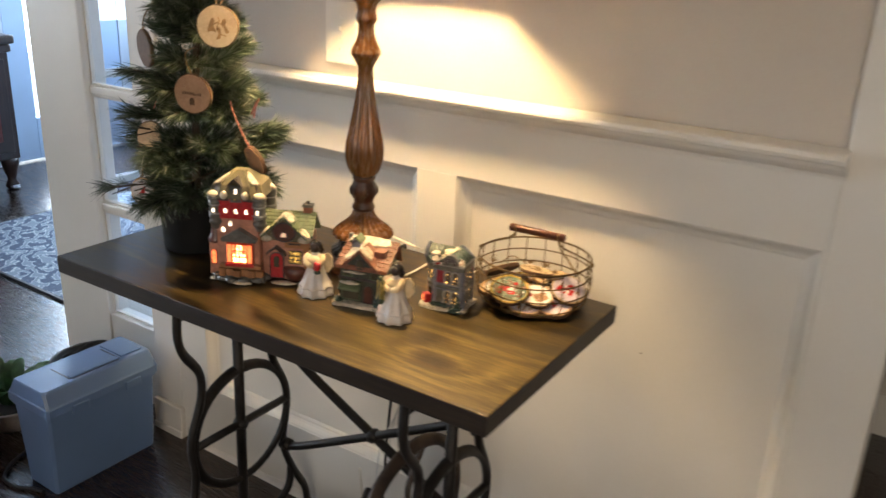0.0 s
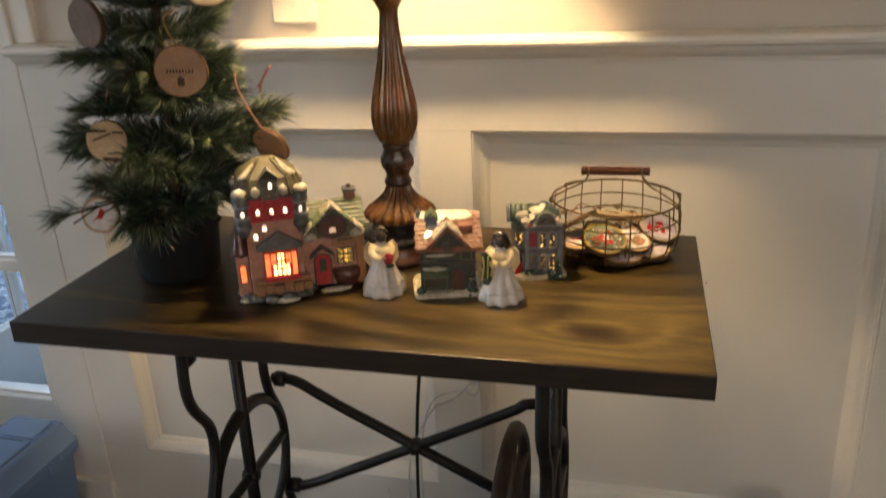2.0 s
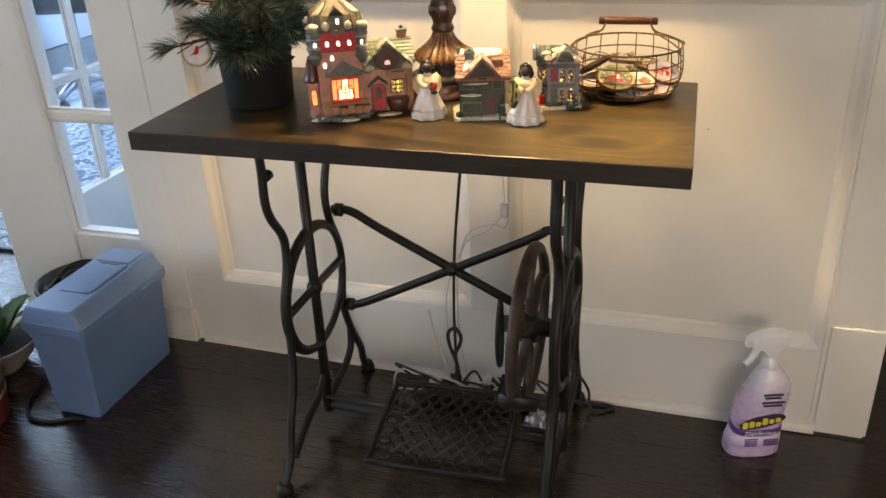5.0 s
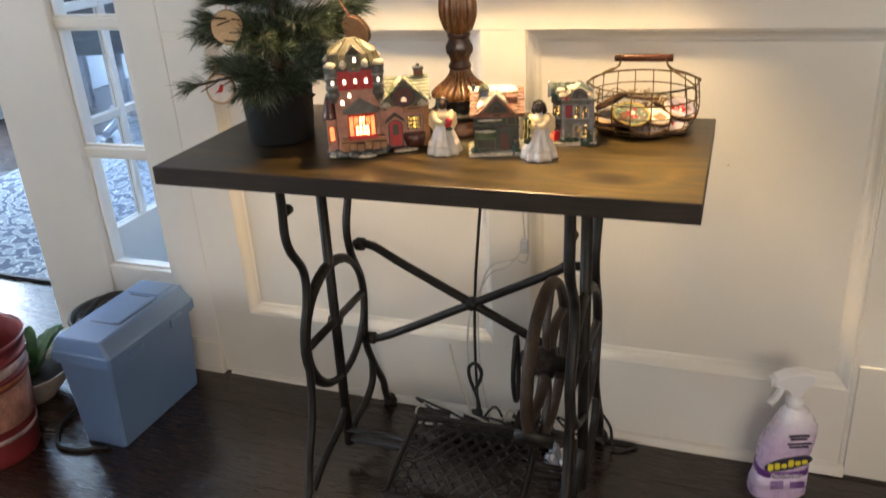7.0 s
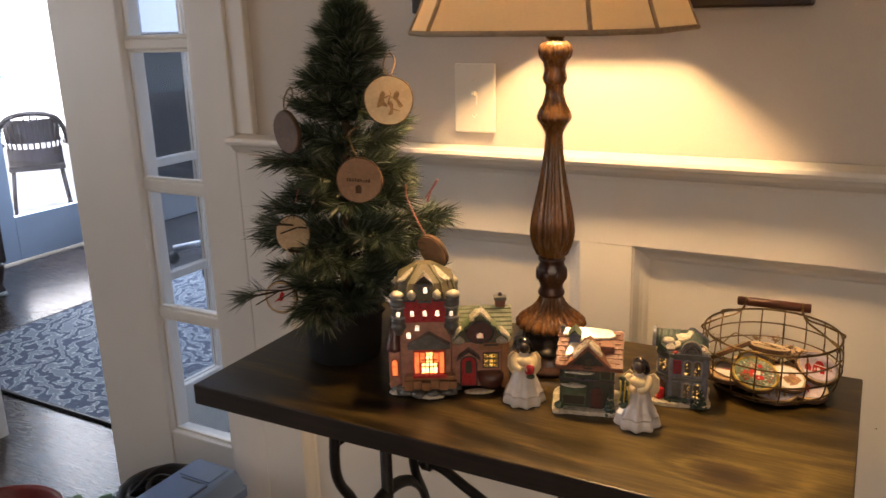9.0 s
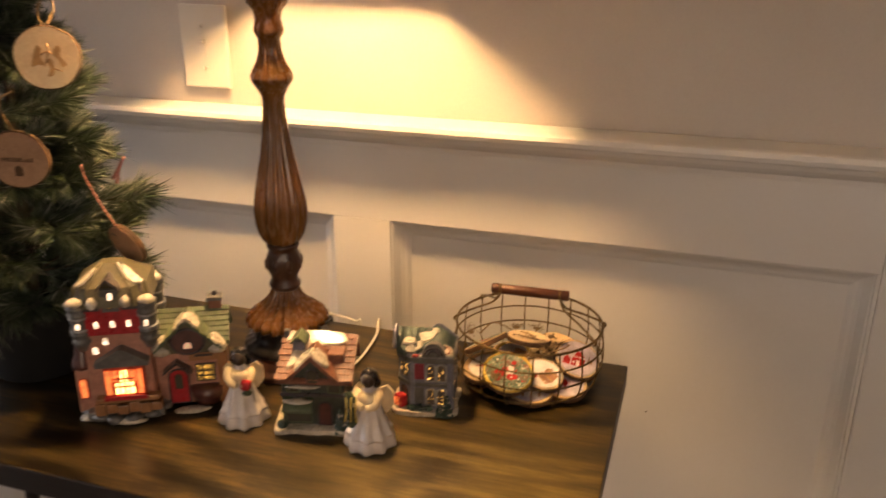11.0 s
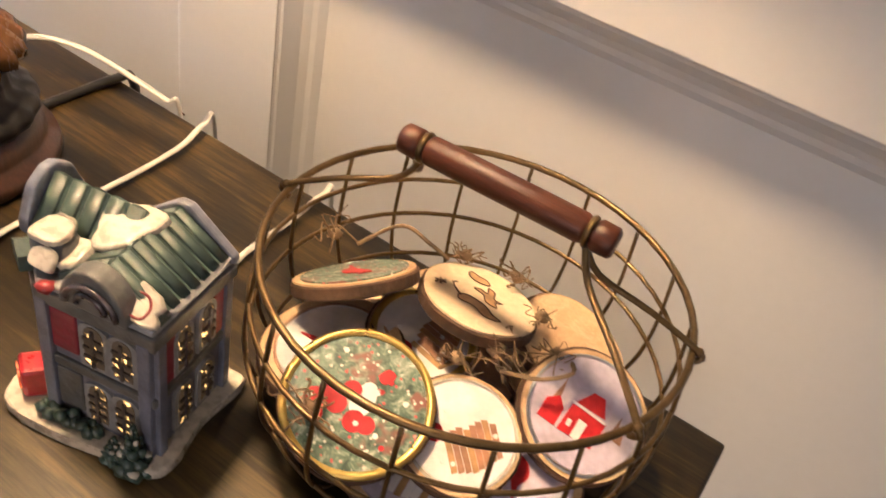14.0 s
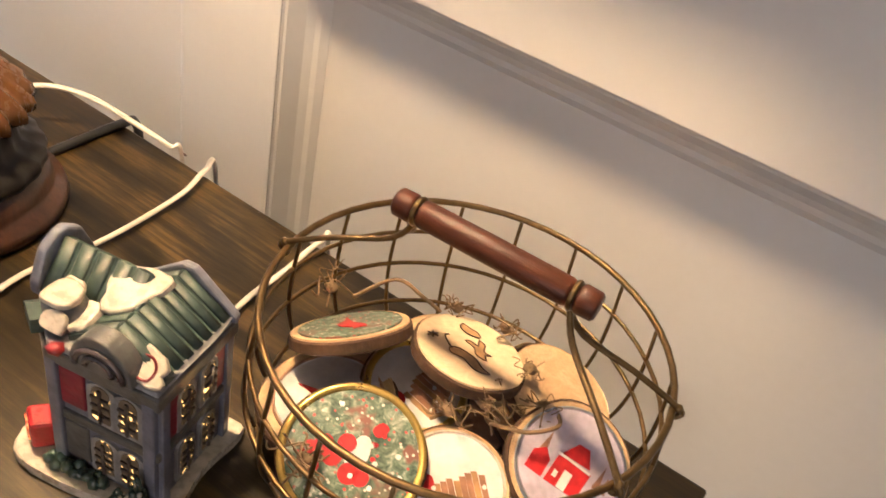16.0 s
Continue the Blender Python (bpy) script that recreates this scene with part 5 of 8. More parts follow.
def gable(parent, name, x0, x1, y0, y1, z0, z1, mat, over=0.004, th=0.004, ridge="x", label="", rows=0):
    """A pitched roof of two slabs; ridge along x or y."""
    bm = bmesh.new()
    if ridge == "x":
        ym = (y0 + y1) / 2
        for ya, yb in ((y0 - over, ym), (y1 + over, ym)):
            prism(bm, [(ya, z0), (yb, z1), (yb, z1 + th), (ya, z0 + th)], x0 - over, x1 + over, "x")
    else:
        xm = (x0 + x1) / 2
        for xa, xb in ((x0 - over, xm), (x1 + over, xm)):
            prism(bm, [(xa, z0), (xb, z1), (xb, z1 + th), (xa, z0 + th)], y0 - over, y1 + over, "y")
    roof_ = part(name, bm, mat, parent, label)
    for ya, yb in ((y0 - over, (y0 + y1) / 2), (y1 + over, (y0 + y1) / 2)):
        for i in range(rows):
            s0, s1 = i / rows, (i + 0.92) / rows
            P = lambda s, up: (ya + (yb - ya) * s, z0 + (z1 - z0) * s + th + up)
            part("shingle", prism(bmesh.new(), [P(s0, -0.001), P(s0, 0.0018), P(s1, 0.0004), P(s1, -0.001)], x0 - over - 0.0003, x1 + over + 0.0003, "x"), mat, roof_ if parent.parent is None else parent)
    return roof_


def snow(parent, *lumps):
    """Separate lumps of glazed snow: centre, radii, seed."""
    for c, r, seed in lumps:
        part("snow_patch", blob(bmesh.new(), c, r, seed, 0.4, 2), "snow", parent)


def drift(parent, a, b, c, d, seed, thick=0.0022, wob=0.22, mat="snow"):
    """A flat patch of glazed snow with a ragged edge, lying on the slope a b c d."""
    A, B, C, D = (Vector(p) for p in (a, b, c, d))
    n = (B - A).cross(D - A).normalized()
    rnd = random.Random(seed)
    bm = bmesh.new()
    k = 22
    ph = [rnd.uniform(0, 6.3) for _ in range(3)]
    top, low, mid = [], [], []
    for i in range(k):
        t = 2 * math.pi * i / k
        rr3 = 1 + wob * (0.5 * math.sin(3 * t + ph[0]) + 0.35 * math.sin(5 * t + ph[1]) + 0.3 * math.sin(8 * t + ph[2]))
        cu, sv = math.cos(t), math.sin(t)
        q = (abs(cu) ** 3.2 + abs(sv) ** 3.2) ** (-1 / 3.2)
        for lst, s, h in ((top, 0.90, thick), (mid, 1.0, thick * 0.5), (low, 1.0, -0.001)):
            u, w = 0.5 + 0.5 * cu * q * rr3 * s, 0.5 + 0.5 * sv * q * rr3 * s
            p = (A * (1 - u) + B * u) * (1 - w) + (D * (1 - u) + C * u) * w
            lst.append(bm.verts.new(p + n * (h + rnd.uniform(-0.0002, 0.0002))))
    bm.faces.new(top)
    bm.faces.new(low)
    for i in range(k):
        j = (i + 1) % k
        bm.faces.new((top[i], top[j], mid[j], mid[i])).smooth = True
        bm.faces.new((mid[i], mid[j], low[j], low[i]))
    return part("snow_patch", bm, mat, parent)


def little_fir(parent, x, y, h, w, seed):
    """A glazed fir: tiers of drooping lobes, with snow on a few of them."""
    rnd_ = random.Random(seed)
    bm, sn = bmesh.new(), bmesh.new()
    for k in range(5):
        z, r = h * (0.10 + 0.19 * k), w * (1.0 - 0.19 * k)
        n = 6 - k // 2
        for q in range(n):
            a = 2 * math.pi * (q + 0.5 * (k % 2)) / n
            p = (x + r * 0.60 * math.cos(a), y + r * 0.60 * math.sin(a), z)
            blob(bm, p, (r * 0.52, r * 0.52, h * 0.13), seed + q + k, 0.35, 1)
            if rnd_.random() < 0.28:
                blob(sn, (p[0] + r * 0.12 * math.cos(a), p[1] + r * 0.16 * math.sin(a), z + h * 0.07), (r * 0.34, r * 0.34, h * 0.065), q, 0.3, 1)
    blob(bm, (x, y, h * 0.97), (w * 0.20, w * 0.20, h * 0.10), seed, 0.2, 1)
    f = part("fir", bm, "fir", parent, "small dark fir with snow", True)
    part("snow", sn, "snow", f, "", True)


# castle-fronted toy house with an annex
ch = thing("ceramic_toy_shop", "lit pink ceramic house with turrets and snowy roof", "ceramic house", pose(-0.182, -0.384, TZ, 0, 0, 29) @ Matrix.Diagonal((1, 1, 0.95, 1)), "ceramic village")
plinth = slab(ch, "plinth", (-0.050, 0.0, 0.0), (0.050, 0.075, 0.014), "stone", 0.003, "grey stone plinth")
for i in range(14):
    a = 2 * math.pi * i / 14
    part("stone", blob(bmesh.new(), (0.052 * math.cos(a), 0.036 + 0.042 * math.sin(a), 0.006), (0.014, 0.012, 0.007), i, 0.3, 1), "stone", plinth)
snow(ch, ((0.008, -0.010, 0.004), (0.020, 0.006, 0.004), 2), ((0.085, 0.006, 0.003), (0.026, 0.008, 0.003), 4), ((-0.050, 0.010, 0.003), (0.012, 0.010, 0.003), 6))
body = slab(ch, "tower", (-0.041, 0.003, 0.012), (0.041, 0.072, 0.124), "brickpink", 0.002, "pinkish stuccoed tower")
sill = slab(ch, "sill", (-0.034, -0.008, 0.030), (0.047, 0.004, 0.0365), "planter", 0.001, "timber shop front sill")
for i in range(6):
    x = -0.036 + 0.0143 * i
    slab(sill, "board", (x, -0.010 + 0.002 * (i % 2), 0.014 + 0.0012 * (i % 2)), (x + 0.0138, 0.003, 0.0298 - 0.0016 * (i % 3)), "planter", 0.0012)
shop = slab(ch, "shop_window", (-0.020, -0.006, 0.037), (0.031, 0.003, 0.081), "frame_red", 0.001)
pane(shop, rect(0.009, 0.0150), 0.0055, -0.0064, 0.0595, "pane_hot", "window")
for x in (-0.0010, 0.0120):
    pane(shop, rect(0.0105, 0.0150), x, -0.0064, 0.0425, "pane_hot", "window")
for x in (-0.0050, 0.0160):
    pane(shop, rect(0.0085, 0.0150), x, -0.0062, 0.0595, "pane_amber", "window")
slab(shop, "sill_board", (-0.022, -0.0105, 0.0345), (0.033, -0.006, 0.0405), "brickred")
bars(shop, 0.0055, -0.0062, 0.042, 0.026, 0.033, 4, 3, "frame_red", 0.0007)
for x in (-0.0145, 0.0255):
    pane(shop, rect(0.007, 0.033), x, -0.0062, 0.042, "pane_amber", "window")
bm = bmesh.new()
prism(bm, [(-0.028, 0.081), (0.039, 0.081), (0.040, 0.087), (0.028, 0.093), (0.010, 0.1035), (0.0055, 0.106), (0.001, 0.1035), (-0.017, 0.093), (-0.029, 0.087)], -0.011, 0.003, "y", bev=0.001)
part("pediment", bm, "stone", ch, "dark grey pediment")
for x, z in ((-0.013, 0.107), (-0.027, 0.095)):
    pane(body, arch(0.0065, 0.0095), x, 0.003, z, "pane_small", "window", "brickpink")
band = slab(ch, "red_storey", (-0.034, -0.0015, 0.121), (0.034, 0.072, 0.158), "brickred", 0.0012, "red upper storey")
for x in (-0.020, 0.0, 0.020):
    pane(band, arch(0.0060, 0.0088), x, -0.0015, 0.132, "pane_small", "window", "brickred")
for x in (-0.027, 0.027):
    bm = bmesh.new()
    prism(bm, [(x - 0.014, 0.155), (x + 0.014, 0.155), (x + 0.013, 0.160), (x + 0.007, 0.1645), (x, 0.160), (x - 0.007, 0.1645), (x - 0.013, 0.160)], -0.0045, 0.0, "y")
    part("cresting", bm, "darktrim", ch)
for x, y in ((-0.042, 0.006), (0.042, 0.006), (-0.042, 0.068), (0.042, 0.068)):
    bm = bmesh.new()
    lathe(bm, [(0.006, 0.100), (0.0095, 0.108), (0.0125, 0.112), (0.0125, 0.1155), (0.0108, 0.117), (0.0108, 0.121), (0.0130, 0.1225), (0.0130, 0.126), (0.0112, 0.1275), (0.0112, 0.146), (0.0135, 0.148), (0.0135, 0.1515), (0.0118, 0.153), (0.0140, 0.157), (0.0140, 0.161), (0.004, 0.163)], 20, pose(x, y, 0))
    tur = part("turret", bm, "stone", ch, "grey round turret", True)
    for zz in (0.1295, 0.1455):
        bm = bmesh.new()
        lathe(bm, [(0.0112, zz - 0.0016), (0.0132, zz - 0.0012), (0.0132, zz + 0.0012), (0.0112, zz + 0.0016)], 20, pose(x, y, 0), cap=False)
        part("ledge", bm, "cornice", tur, "", True)
    if y < 0.03:
        pane(tur, arch(0.005, 0.0075), x, y - 0.0112, 0.133, "pane_small", "window")
    bm = bmesh.new()
    lathe(bm, [(0.0062, 0.160), (0.0052, 0.166), (0.0030, 0.174), (0.0014, 0.182), (0.0006, 0.184)], 12, pose(x * 0.90, y, 0))
    part("cap", bm, "darktrim", tur, "", True)
    bm = bmesh.new()
    blob(bm, (x * 1.06, y - 0.006, 0.1655), (0.0115, 0.0085, 0.0058), x * 90 + y * 33, 0.4, 2)
    part("snow", bm, "snow", tur, "", True)
for x in (-0.020, 0.020):
    bm = bmesh.new()
    blob(bm, (x, -0.007, 0.1665), (0.0068, 0.0060, 0.0078), x * 70, 0.35, 2)
    part("snow_patch", bm, "snow", ch, "", True)
bm = bmesh.new()
ring = [(-0.050, 0.004), (-0.030, -0.008), (0.030, -0.008), (0.050, 0.004), (0.050, 0.070), (-0.050, 0.070)]
low = [bm.verts.new((x, y, 0.160)) for x, y in ring]
mid = [bm.verts.new((x * 0.88, 0.035 + (y - 0.035) * 0.80, 0.182)) for x, y in ring]
top = [bm.verts.new((x * 0.24, 0.035 + (y - 0.035) * 0.22, 0.2035)) for x, y in ring]
bm.faces.new(low)
bm.faces.new(top)
for A, B in ((low, mid), (mid, top)):
    for k in range(6):
        bm.faces.new((A[k], A[(k + 1) % 6], B[(k + 1) % 6], B[k]))
roof = part("roof", bm, "moss", ch, "mossy tan hipped roof")
for q in (1, 2, 3, 0):
    x0, y0 = ring[q]
    pts = [(x0 * 0.24, 0.035 + (y0 - 0.035) * 0.22, 0.2040), (x0 * 0.88, 0.035 + (y0 - 0.035) * 0.80, 0.1825), (x0, y0, 0.161)]
    part("ridge", tube(bmesh.new(), pts, 0.0014, 6), "moss", roof)
drift(roof, (-0.043, 0.009, 0.1830), (-0.032, 0.003, 0.1842), (-0.013, 0.025, 0.2020), (-0.023, 0.025, 0.1965), 8, 0.0018)
drift(roof, (0.029, 0.002, 0.1845), (0.043, 0.009, 0.1832), (0.023, 0.025, 0.1972), (0.012, 0.025, 0.2028), 5, 0.0018)
dor = slab(ch, "dormer", (-0.011, -0.003, 0.152), (0.011, 0.03, 0.182), "stone", 0.001)
pane(dor, arch(0.0055, 0.009), 0.0018, -0.003, 0.169, "pane_small", "window", "darktrim")
pane(dor, arch(0.0050, 0.008), 0.0, -0.003, 0.158, "pane_gold", "window", "darktrim")
bm = bmesh.new()
prism(bm, [(-0.015, 0.180), (0.0, 0.193), (0.015, 0.180), (0.012, 0.186), (0.0, 0.1965), (-0.012, 0.186)], -0.007, 0.03, "y")
part("hood", bm, "darktrim", dor)
side = slab(ch, "stair_tower", (-0.061, 0.012, 0.008), (-0.042, 0.044, 0.068), "brickpink", 0.0015, "small side tower")
pane(side, arch(0.0085, 0.026), -0.0515, 0.012, 0.030, "pane_amber", "window", "frame_red")
bm = bmesh.new()
lathe(bm, [(0.016, 0.066), (0.0165, 0.072), (0.012, 0.082), (0.009, 0.098), (0.005, 0.110), (0.001, 0.114)], 16, pose(-0.0515, 0.028, 0))
part("cap", bm, "gablered", side, "dark red bell roof", True)
ann = slab(ch, "annex", (0.041, 0.020, 0.004), (0.112, 0.070, 0.085), "brickpink", 0.0015, "pinkish side house")
slab(ann, "corner_post", (0.104, 0.014, 0.004), (0.114, 0.022, 0.088), "planter")
slab(ann, "corner_post", (0.076, 0.013, 0.066), (0.106, 0.020, 0.088), "planter", 0.0008, "signboard")
bm = bmesh.new()
for i, w in enumerate((0.012, 0.016)):
    box(bm, (0.084 - w / 8, 0.0118, 0.078 - 0.0055 * i), (0.084 + w, 0.0128, 0.0805 - 0.0055 * i))
part("sign_bars", bm, "darktrim", ann)
dr = pane(ann, arch(0.018, 0.045), 0.063, 0.020, 0.008, "brickred", "door", "darktrim", 0.002, 0.003)
pane(dr, arch(0.008, 0.020), 0.063, 0.0163, 0.028, "pane_dark", "light")
bm = bmesh.new()
prism(bm, [(0.048, 0.050), (0.063, 0.064), (0.078, 0.050), (0.076, 0.056), (0.063, 0.068), (0.050, 0.056)], 0.009, 0.020, "y")
part("porch_roof", bm, "darktrim", ann)
pane(ann, rect(0.017, 0.021), 0.091, 0.020, 0.036, "pane_gold", "window", "darktrim")
bars(ann, 0.091, 0.0188, 0.036, 0.017, 0.021, 3, 3, "darktrim", 0.0007)
bm = bmesh.new()
lathe(bm, [(0.013, 0.006), (0.017, 0.018), (0.0175, 0.029), (0.012, 0.030)], 16, pose(0.091, 0.020, 0))
part("bay", bm, "gablered", ann, "dark red bay below the window", True)
groof = gable(ann, "roof", 0.041, 0.114, 0.020, 0.070, 0.084, 0.120, "slate", 0.004, 0.004, "x", "green shingled roof", rows=7)
bm = bmesh.new()
prism(bm, [(0.050, 0.080), (0.104, 0.080), (0.104, 0.090), (0.077, 0.120), (0.050, 0.090)], 0.009, 0.045, "y")
gd = part("gable_front", bm, "moss", ann, "tan gable front")
bm = bmesh.new()
prism(bm, [(0.077 + 0.0165 * math.cos(t), 0.096 + 0.0165 * math.sin(t)) for t in [2 * math.pi * k / 20 for k in range(20)]], 0.0072, 0.0095, "y", bev=0.0006)
part("round_face", bm, "gablered", gd, "dark brown round panel")
part("round_frame", tube(bmesh.new(), [(0.077 + 0.0168 * math.cos(t), 0.0078, 0.096 + 0.0168 * math.sin(t)) for t in [2 * math.pi * k / 24 for k in range(24)]], 0.0016, 6, True), "darktrim", gd)
pane(gd, arch(0.008, 0.008), 0.077, 0.0072, 0.088, "pane_pink", "window", "darktrim")
for s in (1, -1):
    for k in range(5):
        a0, a1 = k / 5, (k + 0.9) / 5
        Q = lambda a, up: (0.077 + s * 0.034 * (1 - a), 0.084 + 0.038 * a + up)
        bm = bmesh.new()
        prism(bm, [Q(a0, 0.0), Q(a1, 0.0), Q(a1, 0.0040), Q(a0, 0.0056)], 0.003, 0.045, "y")
        part("shingle", bm, "slate", gd)
for s in (1, -1):
    q = [(0.077 + s * 0.012, 0.0025, 0.1145), (0.077 + s * 0.012, 0.030, 0.1145), (0.077, 0.030, 0.1285), (0.077, 0.0025, 0.1285)]
    drift(gd, *(q if s > 0 else q[::-1]), 50 + s, 0.0016)
    q = [(0.077 + s * 0.036, 0.0020, 0.0870), (0.077 + s * 0.036, 0.022, 0.0870), (0.077 + s * 0.024, 0.022, 0.1010), (0.077 + s * 0.024, 0.0020, 0.1010)]
    drift(gd, *(q if s > 0 else q[::-1]), 53 + s, 0.0022)
bm = bmesh.new()
blob(bm, (0.050, 0.012, 0.083), (0.010, 0.007, 0.007), 4, 0.4, 2)
part("snow", bm, "snow", ann)
bm = bmesh.new()
blob(bm, (0.106, 0.012, 0.083), (0.010, 0.007, 0.007), 5, 0.4, 2)
part("snow", bm, "snow", ann)
chim = slab(ann, "chimney", (0.098, 0.042, 0.108), (0.111, 0.055, 0.134), "tile", 0.001, "brown brick chimney")
slab(chim, "chimney_cap", (0.0965, 0.0405, 0.132), (0.1125, 0.0565, 0.137), "stone")
slab(chim, "chimney_pot", (0.102, 0.046, 0.1372), (0.107, 0.051, 0.142), "darktrim")

# a slim tower beside a broader annex
for c in ch.children:
    k, kz = (1.12, 1.0) if c.name.startswith("annex") else (0.86, 0.965)
    c.matrix_basis = pose(0.041, 0, 0) @ Matrix.Diagonal((k, 1, kz, 1)) @ pose(-0.041, 0, 0) @ c.matrix_basis

# green shop with a terracotta roof
h2 = thing("ceramic_shop", "dark green ceramic shop with a snowy terracotta roof", "ceramic house", pose(0.038, -0.327, TZ, 0, 0, 16), "ceramic village")
bm = bmesh.new()
outl = [(-0.042, -0.014), (-0.022, -0.010), (0.0, -0.013), (0.020, -0.010), (0.040, -0.012), (0.045, 0.010), (0.043, 0.060), (0.0, 0.064), (-0.043, 0.060), (-0.046, 0.015)]
prism(bm, [(p.x, p.y) for p in spline([(x, y, 0) for x, y in outl], 4, True)], 0.0, 0.0055, "z", bev=0.0014)
part("snow_base", bm, "snow", h2, "snowy base")
hb = slab(h2, "body", (-0.036, 0.002, 0.005), (0.036, 0.058, 0.066), "sage", 0.0015, "dark sage walls")
bm = bmesh.new()
prism(bm, [(-0.006, 0.062), (0.050, 0.0925), (0.063, 0.062), (0.063, 0.066), (0.051, 0.0970), (-0.006, 0.066)], -0.041, 0.046, "x")
h2roof = part("roof", bm, "tile", h2, "terracotta shingled roof")
prism(bm := bmesh.new(), [(-0.002, 0.0615), (0.050, 0.0900), (0.058, 0.0615)], -0.0365, 0.0375, "x")
part("gable_end", bm, "sage", hb)
slope = math.atan2(0.031, 0.057)
bm = bmesh.new()
box(bm, (-0.0034, -0.0040, 0.0), (0.0034, 0.0040, 0.0016), 0.0005)
tile_mesh = bpy.data.meshes.new("shingle")
bm.to_mesh(tile_mesh)
bm.free()
tile_mesh.materials.append(M["tile"])
rs = random.Random(14)
for q in range(8):
    for k in range(12):
        x = -0.0385 + 0.00735 * (k + 0.5 * (q % 2))
        if x > 0.0435:
            continue
        u = (q + 0.5) / 8
        ob = new("shingle", tile_mesh)
        ob.parent = h2roof
        ob.matrix_basis = pose(x, -0.006 + 0.057 * u, 0.0663 + 0.031 * u, math.degrees(slope) - 7 + rs.uniform(-2, 2), rs.uniform(-2, 2), rs.uniform(-3, 3))
bm = bmesh.new()
prism(bm, [(-0.020, 0.060), (0.022, 0.060), (0.022, 0.072), (0.001, 0.094), (-0.020, 0.072)], -0.004, 0.03, "y")
gf = part("gable_front", bm, "sage", h2, "front gable")
bm = bmesh.new()
for s in (1, -1):
    prism(bm, [(0.001, 0.092), (0.001 + s * 0.029, 0.064), (0.001 + s * 0.029, 0.069), (0.001, 0.098)], -0.009, 0.032, "y")
part("gable_roof", bm, "tile", gf)
R = lambda x, u: (x, -0.006 + 0.057 * u, 0.0682 + 0.031 * u)
for a, b, c, d, sd in (((-0.022, 0.74), (0.034, 0.70), (0.032, 1.02), (-0.020, 1.02), 3), ((-0.036, 0.78), (-0.028, 0.78), (-0.024, 1.0), (-0.034, 1.0), 4), ((-0.033, 0.18), (-0.022, 0.26), (-0.004, 0.80), (-0.018, 0.84), 6)):
    drift(h2, R(*a), R(*b), R(*c), R(*d), sd, 0.0020, 0.12)
for s, y0, y1, k0, k1, sd in ((1, -0.008, 0.016, 0.45, 1.0, 21), (-1, -0.008, 0.020, 0.30, 0.98, 22)):
    G = lambda y, k: (0.001 + s * 0.029 * (1 - k), y, 0.0695 + 0.029 * k)
    q = [G(y0, k0), G(y1, k0), G(y1, k1), G(y0, k1)]
    drift(h2, *(q if s > 0 else q[::-1]), sd)
d2 = slab(h2, "dormer", (-0.026, 0.026, 0.082), (-0.012, 0.042, 0.098), "stoneblue", 0.0008)
gable(d2, "dormer_roof", -0.026, -0.012, 0.024, 0.044, 0.096, 0.105, "slate", 0.002, 0.002, "y")
pane(gf, arch(0.011, 0.016), 0.001, -0.004, 0.064, "pane_dark", "window", "darktrim")
slab(h2, "dormer", (0.016, 0.014, 0.080), (0.034, 0.034, 0.0900), "tile", 0.001)
bm = bmesh.new()
prism(bm, [(0.0, 0.036), (-0.014, 0.028), (-0.014, 0.031), (0.0, 0.041)], -0.034, 0.0, "x", pose(0, 0.002, 0))
aw = part("awning", bm, "slate", h2, "snow topped awning")
snow(aw, ((-0.017, -0.005, 0.0395), (0.016, 0.007, 0.0025), 2), ((-0.010, -0.003, 0.057), (0.020, 0.004, 0.002), 5))
pane(hb, rect(0.028, 0.018), -0.017, 0.002, 0.010, "pane_dark", "window", "slate")
pane(hb, arch(0.013, 0.028), 0.013, 0.002, 0.007, "gablered", "door", "darktrim")
slab(hb, "string_course", (-0.037, -0.001, 0.043), (0.037, 0.003, 0.047), "darktrim")
for x in (-0.022, 0.024):
    pane(hb, rect(0.012, 0.012), x, 0.002, 0.049, "pane_dark", "window", "slate")
little_fir(h2, 0.031, -0.004, 0.030, 0.009, 2)
bm = bmesh.new()
blob(bm, (-0.036, -0.004, 0.008), (0.006, 0.006, 0.006), 2, 0.4, 2)
part("bush", bm, "fir", h2)
slab(h2, "chimney", (-0.039, 0.042, 0.085), (-0.033, 0.049, 0.104), "stone")

# grey-blue townhouse with arched windows
h3 = thing("ceramic_townhouse", "grey blue ceramic townhouse with gold lit windows", "ceramic house", pose(0.1449, -0.2530, TZ, 0, 0, 12.9) @ Matrix.Diagonal((1.0, 0.88, 0.98, 1)), "ceramic village")
bm = bmesh.new()
outl = [(-0.036, -0.006), (-0.010, -0.010), (0.018, -0.007), (0.034, -0.007), (0.040, 0.002), (0.037, 0.030), (0.040, 0.058), (0.032, 0.063), (-0.02, 0.063), (-0.037, 0.058), (-0.040, 0.02)]
prism(bm, [(p.x, p.y) for p in spline([(x, y, 0) for x, y in outl], 4, True)], 0.0, 0.0055, "z", bev=0.0014)
part("snow_base", bm, "snow", h3, "snowy base")
nb = bmesh.new()
prism(nb, [(-0.016, 0.002), (0.032, 0.002), (0.032, 0.056), (-0.032, 0.056), (-0.032, 0.018)], 0.005, 0.072, "z", bev=0.001)
tb = part("body", nb, "stoneblue", h3, "grey blue walls with a cut corner")
